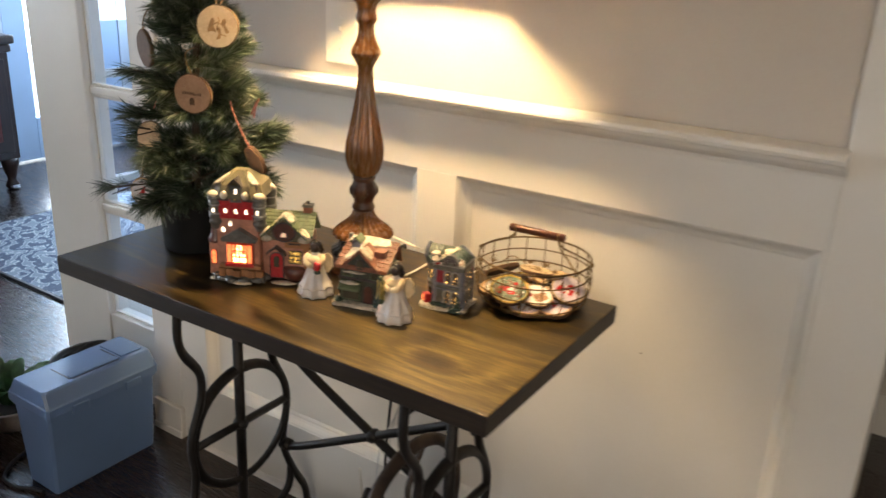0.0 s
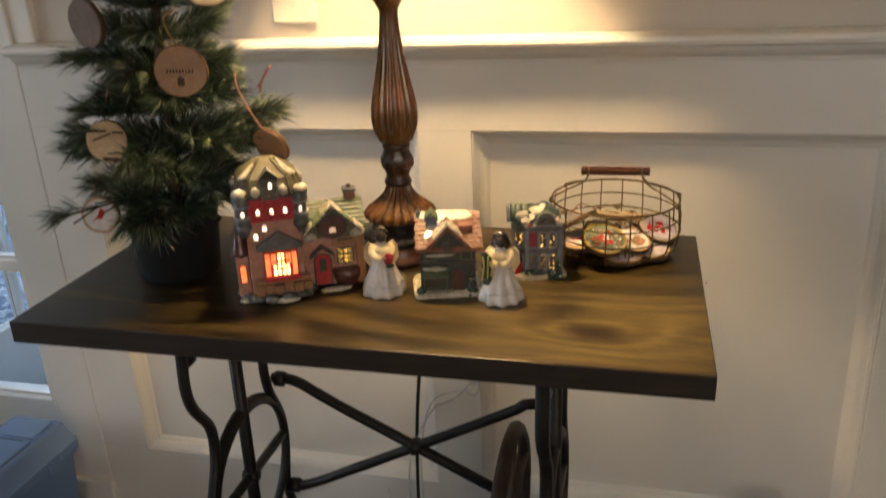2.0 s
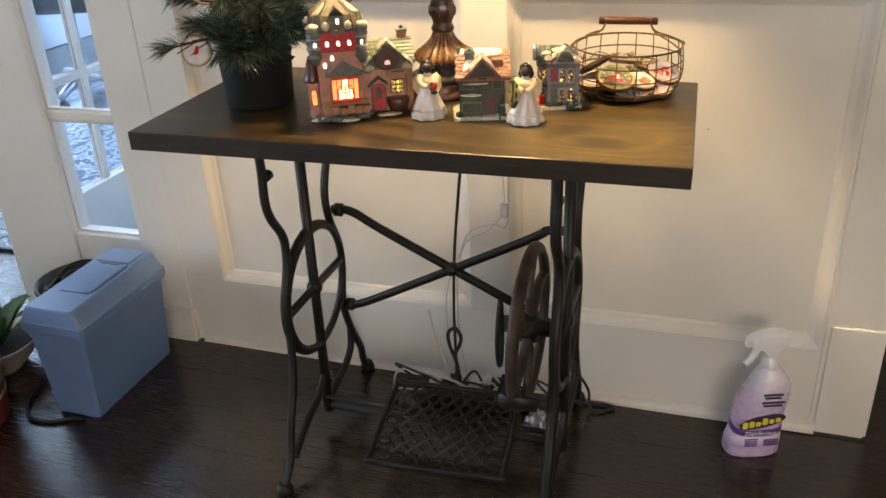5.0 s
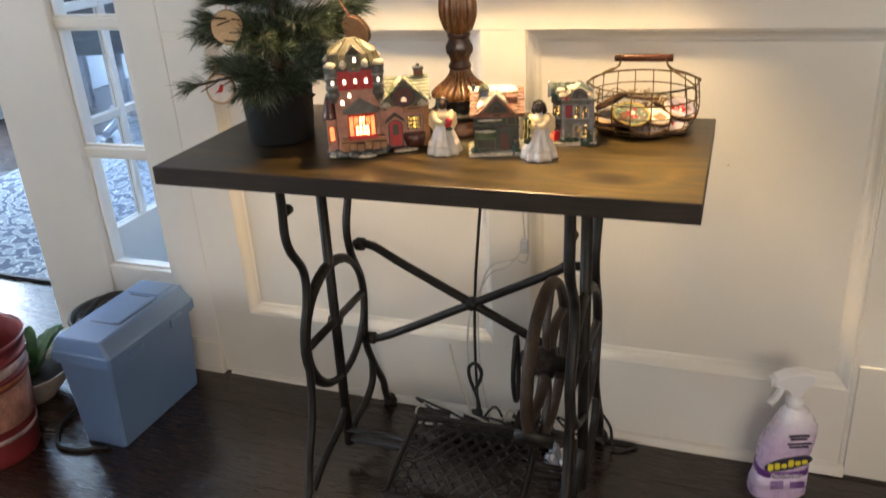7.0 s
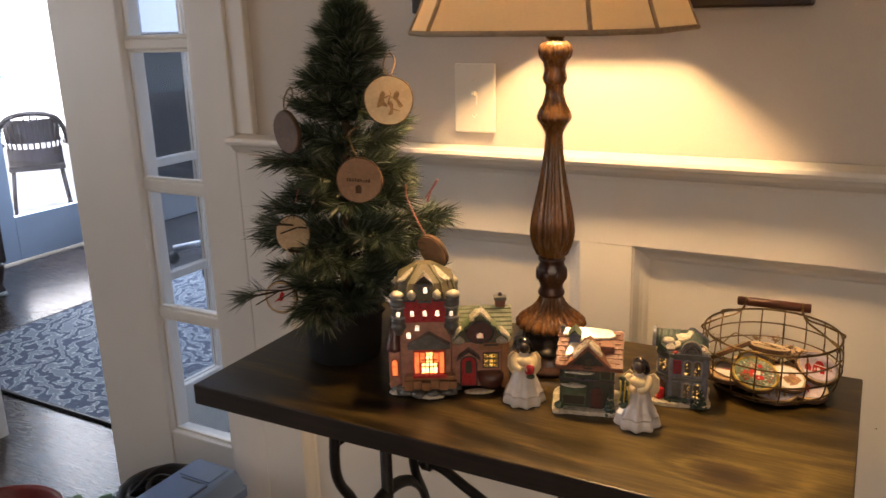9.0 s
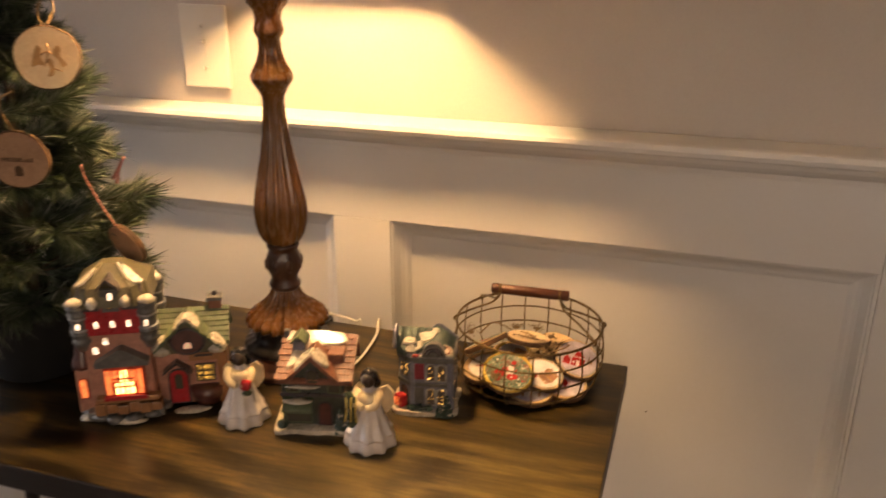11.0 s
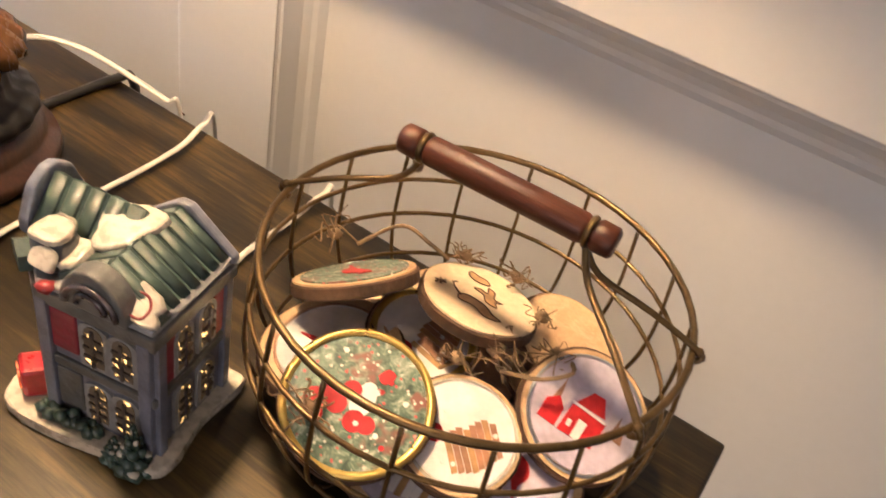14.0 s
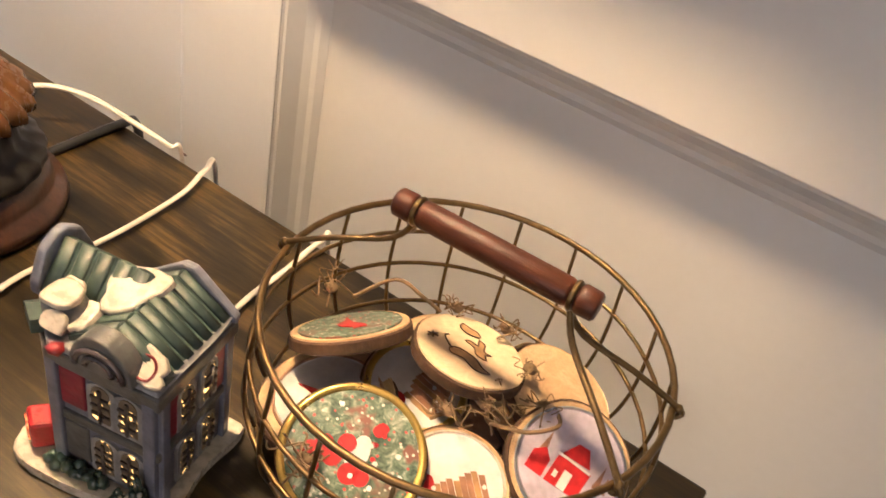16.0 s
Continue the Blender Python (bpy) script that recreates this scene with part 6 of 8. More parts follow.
for z0, z1, g in ((0.036, 0.041, 0.0018), (0.068, 0.075, 0.0026)):
    bm = bmesh.new()
    prism(bm, [(-0.016 - g * 0.5, 0.002 - g), (0.032 + g, 0.002 - g), (0.032 + g, 0.056 + g), (-0.032 - g, 0.056 + g), (-0.032 - g, 0.018 - g * 0.5)], z0, z1, "z", bev=0.0008)
    part("string_course", bm, "stone", tb)
for x in (-0.0145, 0.0295):
    slab(tb, "pilaster", (x - 0.0028, -0.001, 0.005), (x + 0.0028, 0.004, 0.070), "stoneblue")
for y in (0.005, 0.053):
    slab(tb, "pilaster", (0.030, y - 0.0028, 0.005), (0.0345, y + 0.0028, 0.070), "stoneblue")
for z in (0.0125, 0.0455):
    for x in (0.0060, 0.0185):
        w = pane(tb, arch(0.0082, 0.0205), x + 0.0015, 0.002, z, "pane_points", "window", "cornice", 0.0026)
        bars(w, x + 0.0015, 0.002, z, 0.0082, 0.019, 2, 4, "darktrim", 0.0007)
    for y in (0.0205, 0.0375):
        w = pane(tb, arch(0.0082, 0.0205), 0.032, y, z, "pane_points", "window", "cornice", 0.0026, turn=90)
        bars(w, 0.032, y, z, 0.0082, 0.019, 2, 4, "darktrim", 0.0007, turn=90)
slab(tb, "red_panel", (-0.0125, 0.0008, 0.0455), (-0.0005, 0.003, 0.0665), "brickmagenta")
slab(tb, "red_panel", (-0.0125, 0.0010, 0.0120), (-0.0005, 0.003, 0.0340), "stone")
for y in (0.0115, 0.047):
    slab(tb, "red_panel", (0.0310, y - 0.004, 0.0425), (0.0332, y + 0.004, 0.067), "brickmagenta")
mm = pose(-0.024, 0.010, 0, 0, 0, -45)
bm = bmesh.new()
prism(bm, rect(0.012, 0.017), -0.0012, 0.001, "y", mm @ pose(0, 0, 0.047))
part("window", bm, "pane_points", tb)
bm = bmesh.new()
prism(bm, arch(0.012, 0.026), -0.0012, 0.001, "y", mm @ pose(0, 0, 0.007))
part("window", bm, "pane_dark", tb)
bm = bmesh.new()
box(bm, (-0.007, -0.012, 0.006), (0.006, -0.001, 0.022), 0.002, mm)
booth = part("red_booth", bm, "brickred", h3, "small red booth with a lit window")
bm = bmesh.new()
box(bm, (-0.0045, -0.0128, 0.010), (0.0035, -0.0119, 0.019), 0.0003, mm)
part("window", bm, "pane_booth", booth)
bm = bmesh.new()
prism(bm, [(-0.0165, 0.001), (0.033, 0.001), (0.033, 0.057), (-0.033, 0.057), (-0.033, 0.0175)], 0.074, 0.0775, "z", bev=0.001)
part("flat_roof", bm, "cornice", h3, "pale grey roof edge")


def ribbed(x0, x1, y0, y1, z0, z1, ridge, n):
    """A pitched roof with standing ribs down both slopes."""
    rf2 = gable(h3, "roof", x0, x1, y0, y1, z0, z1, "slateblue", 0.0, 0.003, ridge, "dark ribbed roof")
    for k in range(n):
        for s in (0, 1):
            if ridge == "y":
                u = y0 + (y1 - y0) * (k + 0.5) / n
                ends = [((x0, x1)[s], u, z0 + 0.003), ((x0 + x1) / 2, u, z1 + 0.003)]
            else:
                u = x0 + (x1 - x0) * (k + 0.5) / n
                ends = [(u, (y0, y1)[s], z0 + 0.003), (u, (y0 + y1) / 2, z1 + 0.003)]
            w = (y1 - y0 if ridge == "y" else x1 - x0) / n * 0.42
            part("rib", tube(bmesh.new(), ends, 0.0011, 8, flat=(1, w / 0.0011)), "slateblue", rf2)
    return rf2


ribbed(-0.010, 0.033, 0.006, 0.054, 0.077, 0.0915, "y", 7)
ribbed(-0.036, 0.006, 0.022, 0.056, 0.077, 0.0945, "x", 5)
bm = bmesh.new()
prism(bm, [(-0.0110, 0.076), (0.0355, 0.076), (0.0355, 0.080), (0.0150, 0.0965), (0.0095, 0.0965), (-0.0110, 0.080)], 0.0535, 0.0585, "y", bev=0.0014)
part("parapet", bm, "stoneblue", h3, "dark grey gable parapet")
bm = bmesh.new()
prism(bm, [(0.021, 0.076), (0.0575, 0.076), (0.0575, 0.082), (0.0505, 0.0955), (0.042, 0.1005), (0.036, 0.1005), (0.0275, 0.0955), (0.021, 0.082)], -0.0405, -0.0355, "x", bev=0.0014)
part("parapet", bm, "stoneblue", h3, "dark grey gable parapet")
drift(h3, (-0.006, 0.016, 0.0860), (0.012, 0.020, 0.0945), (0.014, 0.048, 0.0950), (-0.012, 0.044, 0.0935), 31, 0.0018, 0.12)
drift(h3, (-0.012, 0.008, 0.0795), (-0.003, 0.006, 0.0850), (-0.004, 0.024, 0.0880), (-0.016, 0.022, 0.0820), 36, 0.0020, 0.12)
drift(h3, (0.0345, 0.010, 0.0780), (0.0345, 0.054, 0.0780), (0.0318, 0.054, 0.0800), (0.0318, 0.010, 0.0800), 32, 0.0010, 0.15, "cornice")
drift(h3, (-0.028, 0.018, 0.0795), (-0.016, 0.018, 0.0795), (-0.016, 0.028, 0.0885), (-0.028, 0.028, 0.0885), 33, 0.0014, 0.10)
bm = bmesh.new()
prism(bm, [(0.0110 + 0.0140 * math.cos(a), 0.0775 + 0.0185 * math.sin(a)) for a in [math.pi * i / 12 for i in range(13)]], -0.0035, 0.0065, "y", bev=0.001)
part("parapet", bm, "stone", h3, "curved grey parapet")
bm = bmesh.new()
for r3, zc in ((0.0105, 0.080), (0.0060, 0.081)):
    tube(bm, [(0.0110 + r3 * math.cos(a), -0.0042, zc + r3 * 0.95 * math.sin(a)) for a in [math.pi * i / 10 for i in range(11)]], 0.0014, 6)
part("scroll", bm, "darktrim", h3)
part("garland", blob(bmesh.new(), (-0.010, -0.002, 0.0785), (0.0045, 0.004, 0.003), 5, 0.4, 1), "frame_dark", h3)
drift(h3, (0.017, 0.000, 0.0785), (0.033, 0.000, 0.0785), (0.033, 0.013, 0.083), (0.018, 0.013, 0.089), 35, 0.0025)
QA, QB, QC, QD = (Vector(p) for p in ((0.017, 0.000, 0.0785), (0.033, 0.000, 0.0785), (0.033, 0.013, 0.083), (0.018, 0.013, 0.089)))
up = (QB - QA).cross(QD - QA).normalized() * 0.0028
pts = []
for u, w in ((0.30, 0.22), (0.68, 0.20), (0.76, 0.55), (0.58, 0.80), (0.30, 0.74), (0.20, 0.48)):
    pts.append((QA * (1 - u) + QB * u) * (1 - w) + (QD * (1 - u) + QC * u) * w + up)
part("ribbon", tube(bmesh.new(), spline(pts, 4, True), 0.0006, 6, True), "frame_dark", h3, "thin red outline on the snow")
bm = bmesh.new()
lathe(bm, [(0.0100, 0.076), (0.0100, 0.083), (0.0088, 0.0865), (0.006, 0.0890), (0.001, 0.090)], 20, pose(-0.019, 0.016, 0))
cup = part("cupola", bm, "stone", h3, "grey corner dome", True)
drift(cup, (-0.026, 0.008, 0.0896), (-0.012, 0.008, 0.0896), (-0.012, 0.024, 0.0896), (-0.026, 0.024, 0.0896), 41, 0.0018, 0.06)
drift(cup, (-0.0225, 0.0035, 0.0800), (-0.0105, 0.0035, 0.0800), (-0.0115, 0.0095, 0.0872), (-0.0215, 0.0095, 0.0872), 42, 0.0012, 0.06)
bm = bmesh.new()
prism(bm, [(-0.006, 0.076), (0.006, 0.076), (0.006, 0.083), (0.0, 0.087), (-0.006, 0.083)], -0.0135, -0.004, "y", pose(-0.020, 0.016, 0, 0, 0, -40))
part("dormer", bm, "slateblue", cup)
little_fir(h3, 0.0270, -0.0050, 0.027, 0.0085, 3)
little_fir(h3, 0.0175, -0.0050, 0.014, 0.0062, 5)
for i, x in enumerate((-0.015, -0.006, 0.004)):
    bm = bmesh.new()
    for q in range(5):
        blob(bm, (x + 0.0035 * math.cos(q * 1.26), -0.003 + 0.0022 * math.sin(q * 1.26), 0.0085 + 0.001 * (q % 2)), (0.0034, 0.0030, 0.0036), i + q, 0.5, 1)
    part("hedge", bm, "fir", h3, "", True)


# ---- angel figurines ----
def figurine(label, m, wreath):
    bm = bmesh.new()
    prof = [(0.0295, 0.0), (0.0310, 0.003), (0.0290, 0.010), (0.0240, 0.022), (0.0185, 0.035), (0.0140, 0.046), (0.0125, 0.053), (0.0140, 0.061), (0.0130, 0.067), (0.006, 0.073), (0.0045, 0.076)]
    lathe(bm, prof, 40, wave=lambda z: (9, 0.20) if z < 0.045 else (0, 0), slot=0)
    lathe(bm, [(0.0225, 0.024), (0.0275, 0.017), (0.0280, 0.0145), (0.0262, 0.0150), (0.0215, 0.024)], 45, wave=lambda z: (9, 0.17), slot=0, cap=False)
    blob(bm, (0, -0.002, 0.083), (0.0080, 0.0080, 0.0090), 1, 0.05, 2, slot=2)
    blob(bm, (0, 0.0030, 0.0858), (0.0104, 0.0094, 0.0104), 2, 0.15, 2, slot=3)
    blob(bm, (0, 0.0065, 0.0775), (0.0125, 0.0070, 0.0110), 3, 0.15, 2, slot=3)
    for s in (1, -1):
        tube(bm, spline([(s * 0.009, -0.001, 0.069), (s * 0.0120, -0.006, 0.064), (s * 0.0095, -0.012, 0.058), (s * 0.002, -0.0165, 0.055)], 4), [0.0062, 0.0066, 0.0068, 0.0068, 0.0066, 0.0064, 0.0062, 0.006, 0.0058, 0.0054, 0.005, 0.0046, 0.004], 8, slot=1)
        w = [(s * 0.004, 0.010, 0.064), (s * 0.016, 0.013, 0.070), (s * 0.0225, 0.014, 0.062), (s * 0.0235, 0.014, 0.046), (s * 0.016, 0.013, 0.034), (s * 0.006, 0.011, 0.042)]
        A = [bm.verts.new(p) for p in w]
        B = [bm.verts.new((x, y + 0.003, z)) for x, y, z in w]
        for q in [A, B] + [[A[i], A[(i + 1) % 6], B[(i + 1) % 6], B[i]] for i in range(6)]:
            bm.faces.new(q).material_index = 1
    blob(bm, (0, -0.008, 0.063), (0.0135, 0.008, 0.010), 5, 0.3, 2, slot=1)
    if wreath:
        for i in range(9):
            blob(bm, (-0.016 + 0.002 * math.sin(i * 2.1), -0.014, 0.030 + 0.0048 * i), (0.0058, 0.005, 0.005), i, 0.5, 1, slot=4)
        for i in range(3):
            tube(bm, spline([(-0.020 + 0.006 * i, -0.018, 0.068), (-0.019 + 0.005 * i, -0.020, 0.052), (-0.022 + 0.007 * i, -0.018, 0.036)], 4), 0.0009, 5, slot=5)
    else:
        blob(bm, (0.008, -0.017, 0.056), (0.0065, 0.004, 0.009), 5, 0.4, 2, slot=6)
        blob(bm, (0.009, -0.018, 0.046), (0.006, 0.004, 0.004), 8, 0.4, 2, slot=4)
    ob = part("angel_figurine", bm, ["dress", "cream", "skin", "hair", "wreath", "ribbon", "brickred"], None)
    ob.matrix_basis = m
    return tagged(ob, label, "figurine", "angel figurines")


figurine("white ceramic angel figurine holding a red book", pose(-0.050, -0.333, TZ, 0, 0, 22) @ Matrix.Diagonal((1.0, 1.0, 0.96, 1)), False)
figurine("white ceramic angel figurine with gold tied garland", pose(0.108, -0.329, TZ, 0, 0, 4) @ Matrix.Diagonal((1.0, 1.0, 0.96, 1)), True)


# ---- wire basket of ornaments ----
BX, BY = 0.240, -0.130
bas = thing("wire_basket", "round antique brass wire basket with a wooden handle", "basket", pose(BX, BY, TZ))


def hoop(r, z, n=48):
    return [(r * math.cos(2 * math.pi * i / n), r * math.sin(2 * math.pi * i / n), z) for i in range(n)]


part("rim", tube(bmesh.new(), hoop(0.0905, 0.080), 0.00165, 8, True), "brass", bas, "thick brass rim")
for r, z in ((0.0930, 0.058), (0.0935, 0.036), (0.0870, 0.014), (0.0735, 0.0036), (0.050, 0.0036), (0.025, 0.0036)):
    part("hoop", tube(bmesh.new(), hoop(r, z), 0.00115, 8, True), "brass", bas)
for k in range(18):
    a = 2 * math.pi * (k + 0.3) / 18
    d = Vector((math.cos(a), math.sin(a), 0))
    pts = [d * 0.0905 + Vector((0, 0, 0.0795)), d * 0.0935 + Vector((0, 0, 0.050)), d * 0.0925 + Vector((0, 0, 0.028)), d * 0.0860 + Vector((0, 0, 0.012)), d * 0.0735 + Vector((0, 0, 0.0022)), d * 0.05 + Vector((0, 0, 0.002)), d * 0.01 + Vector((0, 0, 0.002))]
    part("wire", tube(bmesh.new(), spline(pts, 3), 0.00105, 6), "brass", bas)
HZ = 0.1185
h_l, h_r = Vector((-0.0495, 0.000, HZ)), Vector((0.0465, 0.006, HZ))
ax = (h_r - h_l)
hm = Matrix.Translation(h_l) @ ax.to_track_quat("Z", "Y").to_matrix().to_4x4()
L = ax.length
bm = bmesh.new()
lathe(bm, [(0.0, 0.0), (0.0052, 0.0), (0.0064, 0.0012), (0.0066, 0.008), (0.0058, 0.0092), (0.0042, 0.0100), (0.0042, 0.0118), (0.0056, 0.0125), (0.0063, 0.014), (0.0064, L / 2), (0.0063, L - 0.014), (0.0056, L - 0.0125), (0.0042, L - 0.0118), (0.0042, L - 0.0100), (0.0058, L - 0.0092), (0.0066, L - 0.008), (0.0064, L - 0.0012), (0.0052, L), (0.0, L)], 24, hm, cap=False)
hd = part("handle", bm, "handle", bas, "turned reddish wood handle", True)
for e, angs, s in ((h_l + ax.normalized() * 0.0109, (193, 146), -1), (h_r - ax.normalized() * 0.0109, (14, -20), 1)):
    u = ax.normalized()
    n = Vector((0, 0, 1)).cross(u)
    part("handle_ring", tube(bmesh.new(), [e + (n * math.cos(t) + Vector((0, 0, 1)) * math.sin(t)) * 0.0056 for t in [2 * math.pi * i / 16 for i in range(16)]], 0.0014, 6, True), "brass", hd)
    for i, a in enumerate(angs):
        p = Vector((0.0925 * math.cos(math.radians(a)), 0.0925 * math.sin(math.radians(a)), 0.0815))
        start = e + Vector((0, 0, -0.0055))
        q1 = start + (p - start) * 0.16 + Vector((0, 0, -0.007))
        q2 = start + (p - start) * 0.6 + Vector((0, 0, -0.002))
        part("bail_wire", tube(bmesh.new(), spline([start, q1, q2, p, p + Vector((0.001 * s, 0, -0.004)), p * 0.975 + Vector((0, 0, -0.004))], 4), 0.0015, 6), "brass", hd)
        bm = bmesh.new()
        blob(bm, p, (0.0023, 0.0023, 0.0023), i, 0.2, 1)
        part("loop_end", bm, "brass", hd)

def lay(x, y, z, nx, ny, spin=0):
    """A disc lying at a slope: its face leans by nx, ny."""
    n = Vector((nx, ny, 1)).normalized()
    q = n.to_track_quat("Z", "Y").to_matrix().to_4x4()
    return Matrix.Translation((x, y, z)) @ q @ pose(0, 0, 0, 0, 0, spin)


bg = "ornaments in the basket"
tw = [(0.0, 0.029, 0.006), (-0.006, 0.040, 0.010), (0.004, 0.046, 0.016), (0.010, 0.038, 0.014), (0.002, 0.030, 0.008)]
# bottom layer
for i, (x, y, z, nx, ny, face, art, am) in enumerate(((0.255, -0.178, 0.764, 0.05, -0.18, "print_lilac", "scene", "print_white"), (0.290, -0.155, 0.765, 0.15, -0.15, "print_lilac", "patch", "print_red"), (0.215, -0.085, 0.763, -0.1, 0.1, "slice", None, "burn"), (0.280, -0.095, 0.764, 0.1, 0.1, "slice", "burnt", "burn"), (0.240, -0.125, 0.766, 0.0, 0.0, "slice_tan", None, "burn"), (0.198, -0.140, 0.764, -0.1, 0.0, "slice", None, "burn"))):
    slice_ornament("bark edged wood slice at the bottom of the basket", lay(x, y, z, nx, ny, 40 * i), 0.031, face, art, am, 20 + i, tw if i % 2 == 0 else None, group=bg)
slice_ornament("wood slice printed with a red patch on white", lay(0.1990, -0.1660, 0.7765, -0.10, -0.14, 12), 0.0325, "print_white", "patch", "print_red", 31, None, rim="slice_tan", wide=0.74, group=bg)
slice_ornament("gold rimmed wood slice printed with red berries on green", lay(0.2290, -0.1880, 0.7865, 0.20, -0.36, 5), 0.0318, "print_green", "red", "print_red", 32, None, rim="gold", wide=0.90, group=bg)
slice_ornament("wood slice printed with a brown and white winter scene", lay(0.2665, -0.1660, 0.7790, 0.22, -0.24, 15), 0.0270, "print_white", "scene", "print_brown", 33, None, rim="snow", group=bg)
slice_ornament("pale wood slice with burnt nativity shapes", lay(0.2370, -0.1160, 0.7990, 0.05, 0.22, -8), 0.0282, "slice_pale", "strokes", "burn", 34, None, group=bg)
slice_ornament("wood slice printed with a red barn in snow", lay(0.3010, -0.1240, 0.7855, 0.36, -0.42, -34), 0.0295, "print_lilac", "barn", "print_red", 35, None, rim="chrome", group=bg)
slice_ornament("berry printed wood slice seen on its edge", lay(0.1905, -0.1440, 0.7990, -0.62, 0.30, 40), 0.0290, "print_green", "patch", "print_red", 36, None, group=bg)
slice_ornament("wood slice printed with brown boards", lay(0.2230, -0.1340, 0.7800, 0.20, -0.20, 50), 0.0265, "print_white", "scene", "print_brown", 37, None, rim="gold", group=bg)
slice_ornament("plain wood slice behind the barn ornament", lay(0.277, -0.090, 0.782, 0.35, 0.05, 80), 0.030, "slice", None, "burn", 38, None, group=bg)
rt = random.Random(8)


def strands(c, n, reach, up, r, label, name="twine_knot", curl=0.006, group="twine knots"):
    """A frayed tuft of jute: thin strands that curl out of one knot."""
    tng = thing(name, label, "twine", pose(*c), group)
    for i in range(n):
        a = rt.random() * 6.28
        e = Vector((math.cos(a), math.sin(a), rt.uniform(-0.15, up))) * rt.uniform(0.4, 1.0) * reach
        w = Vector((rt.uniform(-curl, curl), rt.uniform(-curl, curl), rt.uniform(0.0, curl)))
        part("strand", tube(bmesh.new(), spline([(0, 0, 0), e * 0.4 + w, e * 0.75 - w * 0.4, e], 5), rt.uniform(0.5, 1.0) * r, 5), "twine", tng)
    bm = bmesh.new()
    blob(bm, (0, 0, 0.001), (0.0036, 0.0030, 0.0026), n, 0.5, 2)
    part("knot", bm, "twine", tng)


strands((0.2580, -0.1330, 0.8000), 18, 0.020, 0.35, 0.00045, "tangle of thin jute hanging twine in the basket", "twine_tangle", 0.010, "")
strands((0.2480, -0.1480, 0.7990), 9, 0.014, 0.4, 0.00045, "frayed knot of jute twine on an ornament")
strands((0.2790, -0.1150, 0.8010), 8, 0.015, 0.4, 0.00045, "frayed knot of jute twine on an ornament")
strands((0.2180, -0.2060, 0.7930), 16, 0.017, 0.5, 0.0006, "frayed knot of jute twine hanging through the wires")
strands((0.1660, -0.1330, 0.8080), 8, 0.017, 0.9, 0.00045, "frayed knot of jute twine on an ornament")
strands((0.2160, -0.0960, 0.8060), 8, 0.012, 0.9, 0.0005, "frayed knot of jute twine on an ornament")
strands((0.2420, -0.0890, 0.8050), 10, 0.012, 0.9, 0.0005, "frayed knot of jute twine on an ornament")
strands((0.2630, -0.1010, 0.8020), 9, 0.012, 0.8, 0.0005, "frayed knot of jute twine on an ornament")
for pts in ([(0.266, -0.140, 0.800), (0.282, -0.138, 0.806), (0.291, -0.126, 0.807), (0.287, -0.115, 0.802)], [(0.176, -0.128, 0.806), (0.188, -0.112, 0.816), (0.203, -0.108, 0.812), (0.212, -0.104, 0.806)]):
    lp = thing("twine_loop", "thin loop of jute twine on an ornament", "twine", pose(0, 0, 0), "twine loops")
    part("strand", tube(bmesh.new(), spline(pts, 6), 0.0010, 6), "twine", lp)

# ---- on the wall ----
for x, z, w in ((-0.092, 0.700, 0.007), (-0.010, 0.706, 0.004), (0.382, 0.640, 0.003)):
    part("paint_chip", boxes(((x, 0.0196 if x > -0.09 else -0.0006, z), (x + w, 0.0210 if x > -0.09 else 0.0004, z + 0.0014)), bev=0.0003), "bark", wall)
pic = thing("picture_frame", "dark wooden picture frame hung on the wall above the lamp", "picture", pose(-0.085, 0.020, 1.272))
for lo, hi in (((-0.325, -0.022, 0.0), (0.325, 0.0, 0.030)), ((-0.325, -0.022, 0.44), (0.325, 0.0, 0.47)), ((-0.325, -0.022, 0.0302), (-0.295, 0.0, 0.4398)), ((0.295, -0.022, 0.0302), (0.325, 0.0, 0.4398))):
    part("frame_bar", boxes((lo, hi), bev=0.004), "cabinet", pic)
part("print", boxes(((-0.296, -0.012, 0.029), (0.296, -0.002, 0.441))), "leather", pic, "dark print")
sw = thing("light_switch", "ivory toggle light switch plate on the wall", "switch", pose(-0.2945, 0.018, 1.128))
bm = bmesh.new()
box(bm, (-0.0395, -0.006, -0.060), (0.0395, 0.0, 0.060), 0.0028)
part("plate", bm, "switch", sw)
bm = bmesh.new()
box(bm, (-0.0050, -0.0075, -0.012), (0.0050, -0.005, 0.012), 0.0008)
box(bm, (-0.0035, -0.0165, 0.000), (0.0035, -0.006, 0.007), 0.001, pose(0, 0, 0, -25, 0, 0))
part("toggle", bm, "switch", sw)
for z in (-0.030, 0.030):
    part("screw", lathe(bmesh.new(), [(0.0, -0.0006), (0.0028, -0.0004), (0.0032, 0.001)], 12, pose(0, -0.0068, z, 90, 0, 0), cap=False), "switch", sw)

# ---- on the floor ----
# file box
fb = thing("file_box", "powder blue plastic file box with a chamfered lid", "storage box", pose(-0.924, -0.219, 0))


def loft(bm, levels, mat=0):
    """Stacks of rectangles (half width, half depth, height)."""
    rings = []
    for w, d, z in levels:
        c = 0.006
        pts = [(-w + c, -d), (w - c, -d), (w, -d + c), (w, d - c), (w - c, d), (-w + c, d), (-w, d - c), (-w, -d + c)]
        rings.append([bm.verts.new((x, y, z)) for x, y in pts])
    for A, B in zip(rings, rings[1:]):
        for i in range(8):
            bm.faces.new((A[i], A[(i + 1) % 8], B[(i + 1) % 8], B[i]))
    bm.faces.new(rings[0])
    bm.faces.new(rings[-1])
    return bm


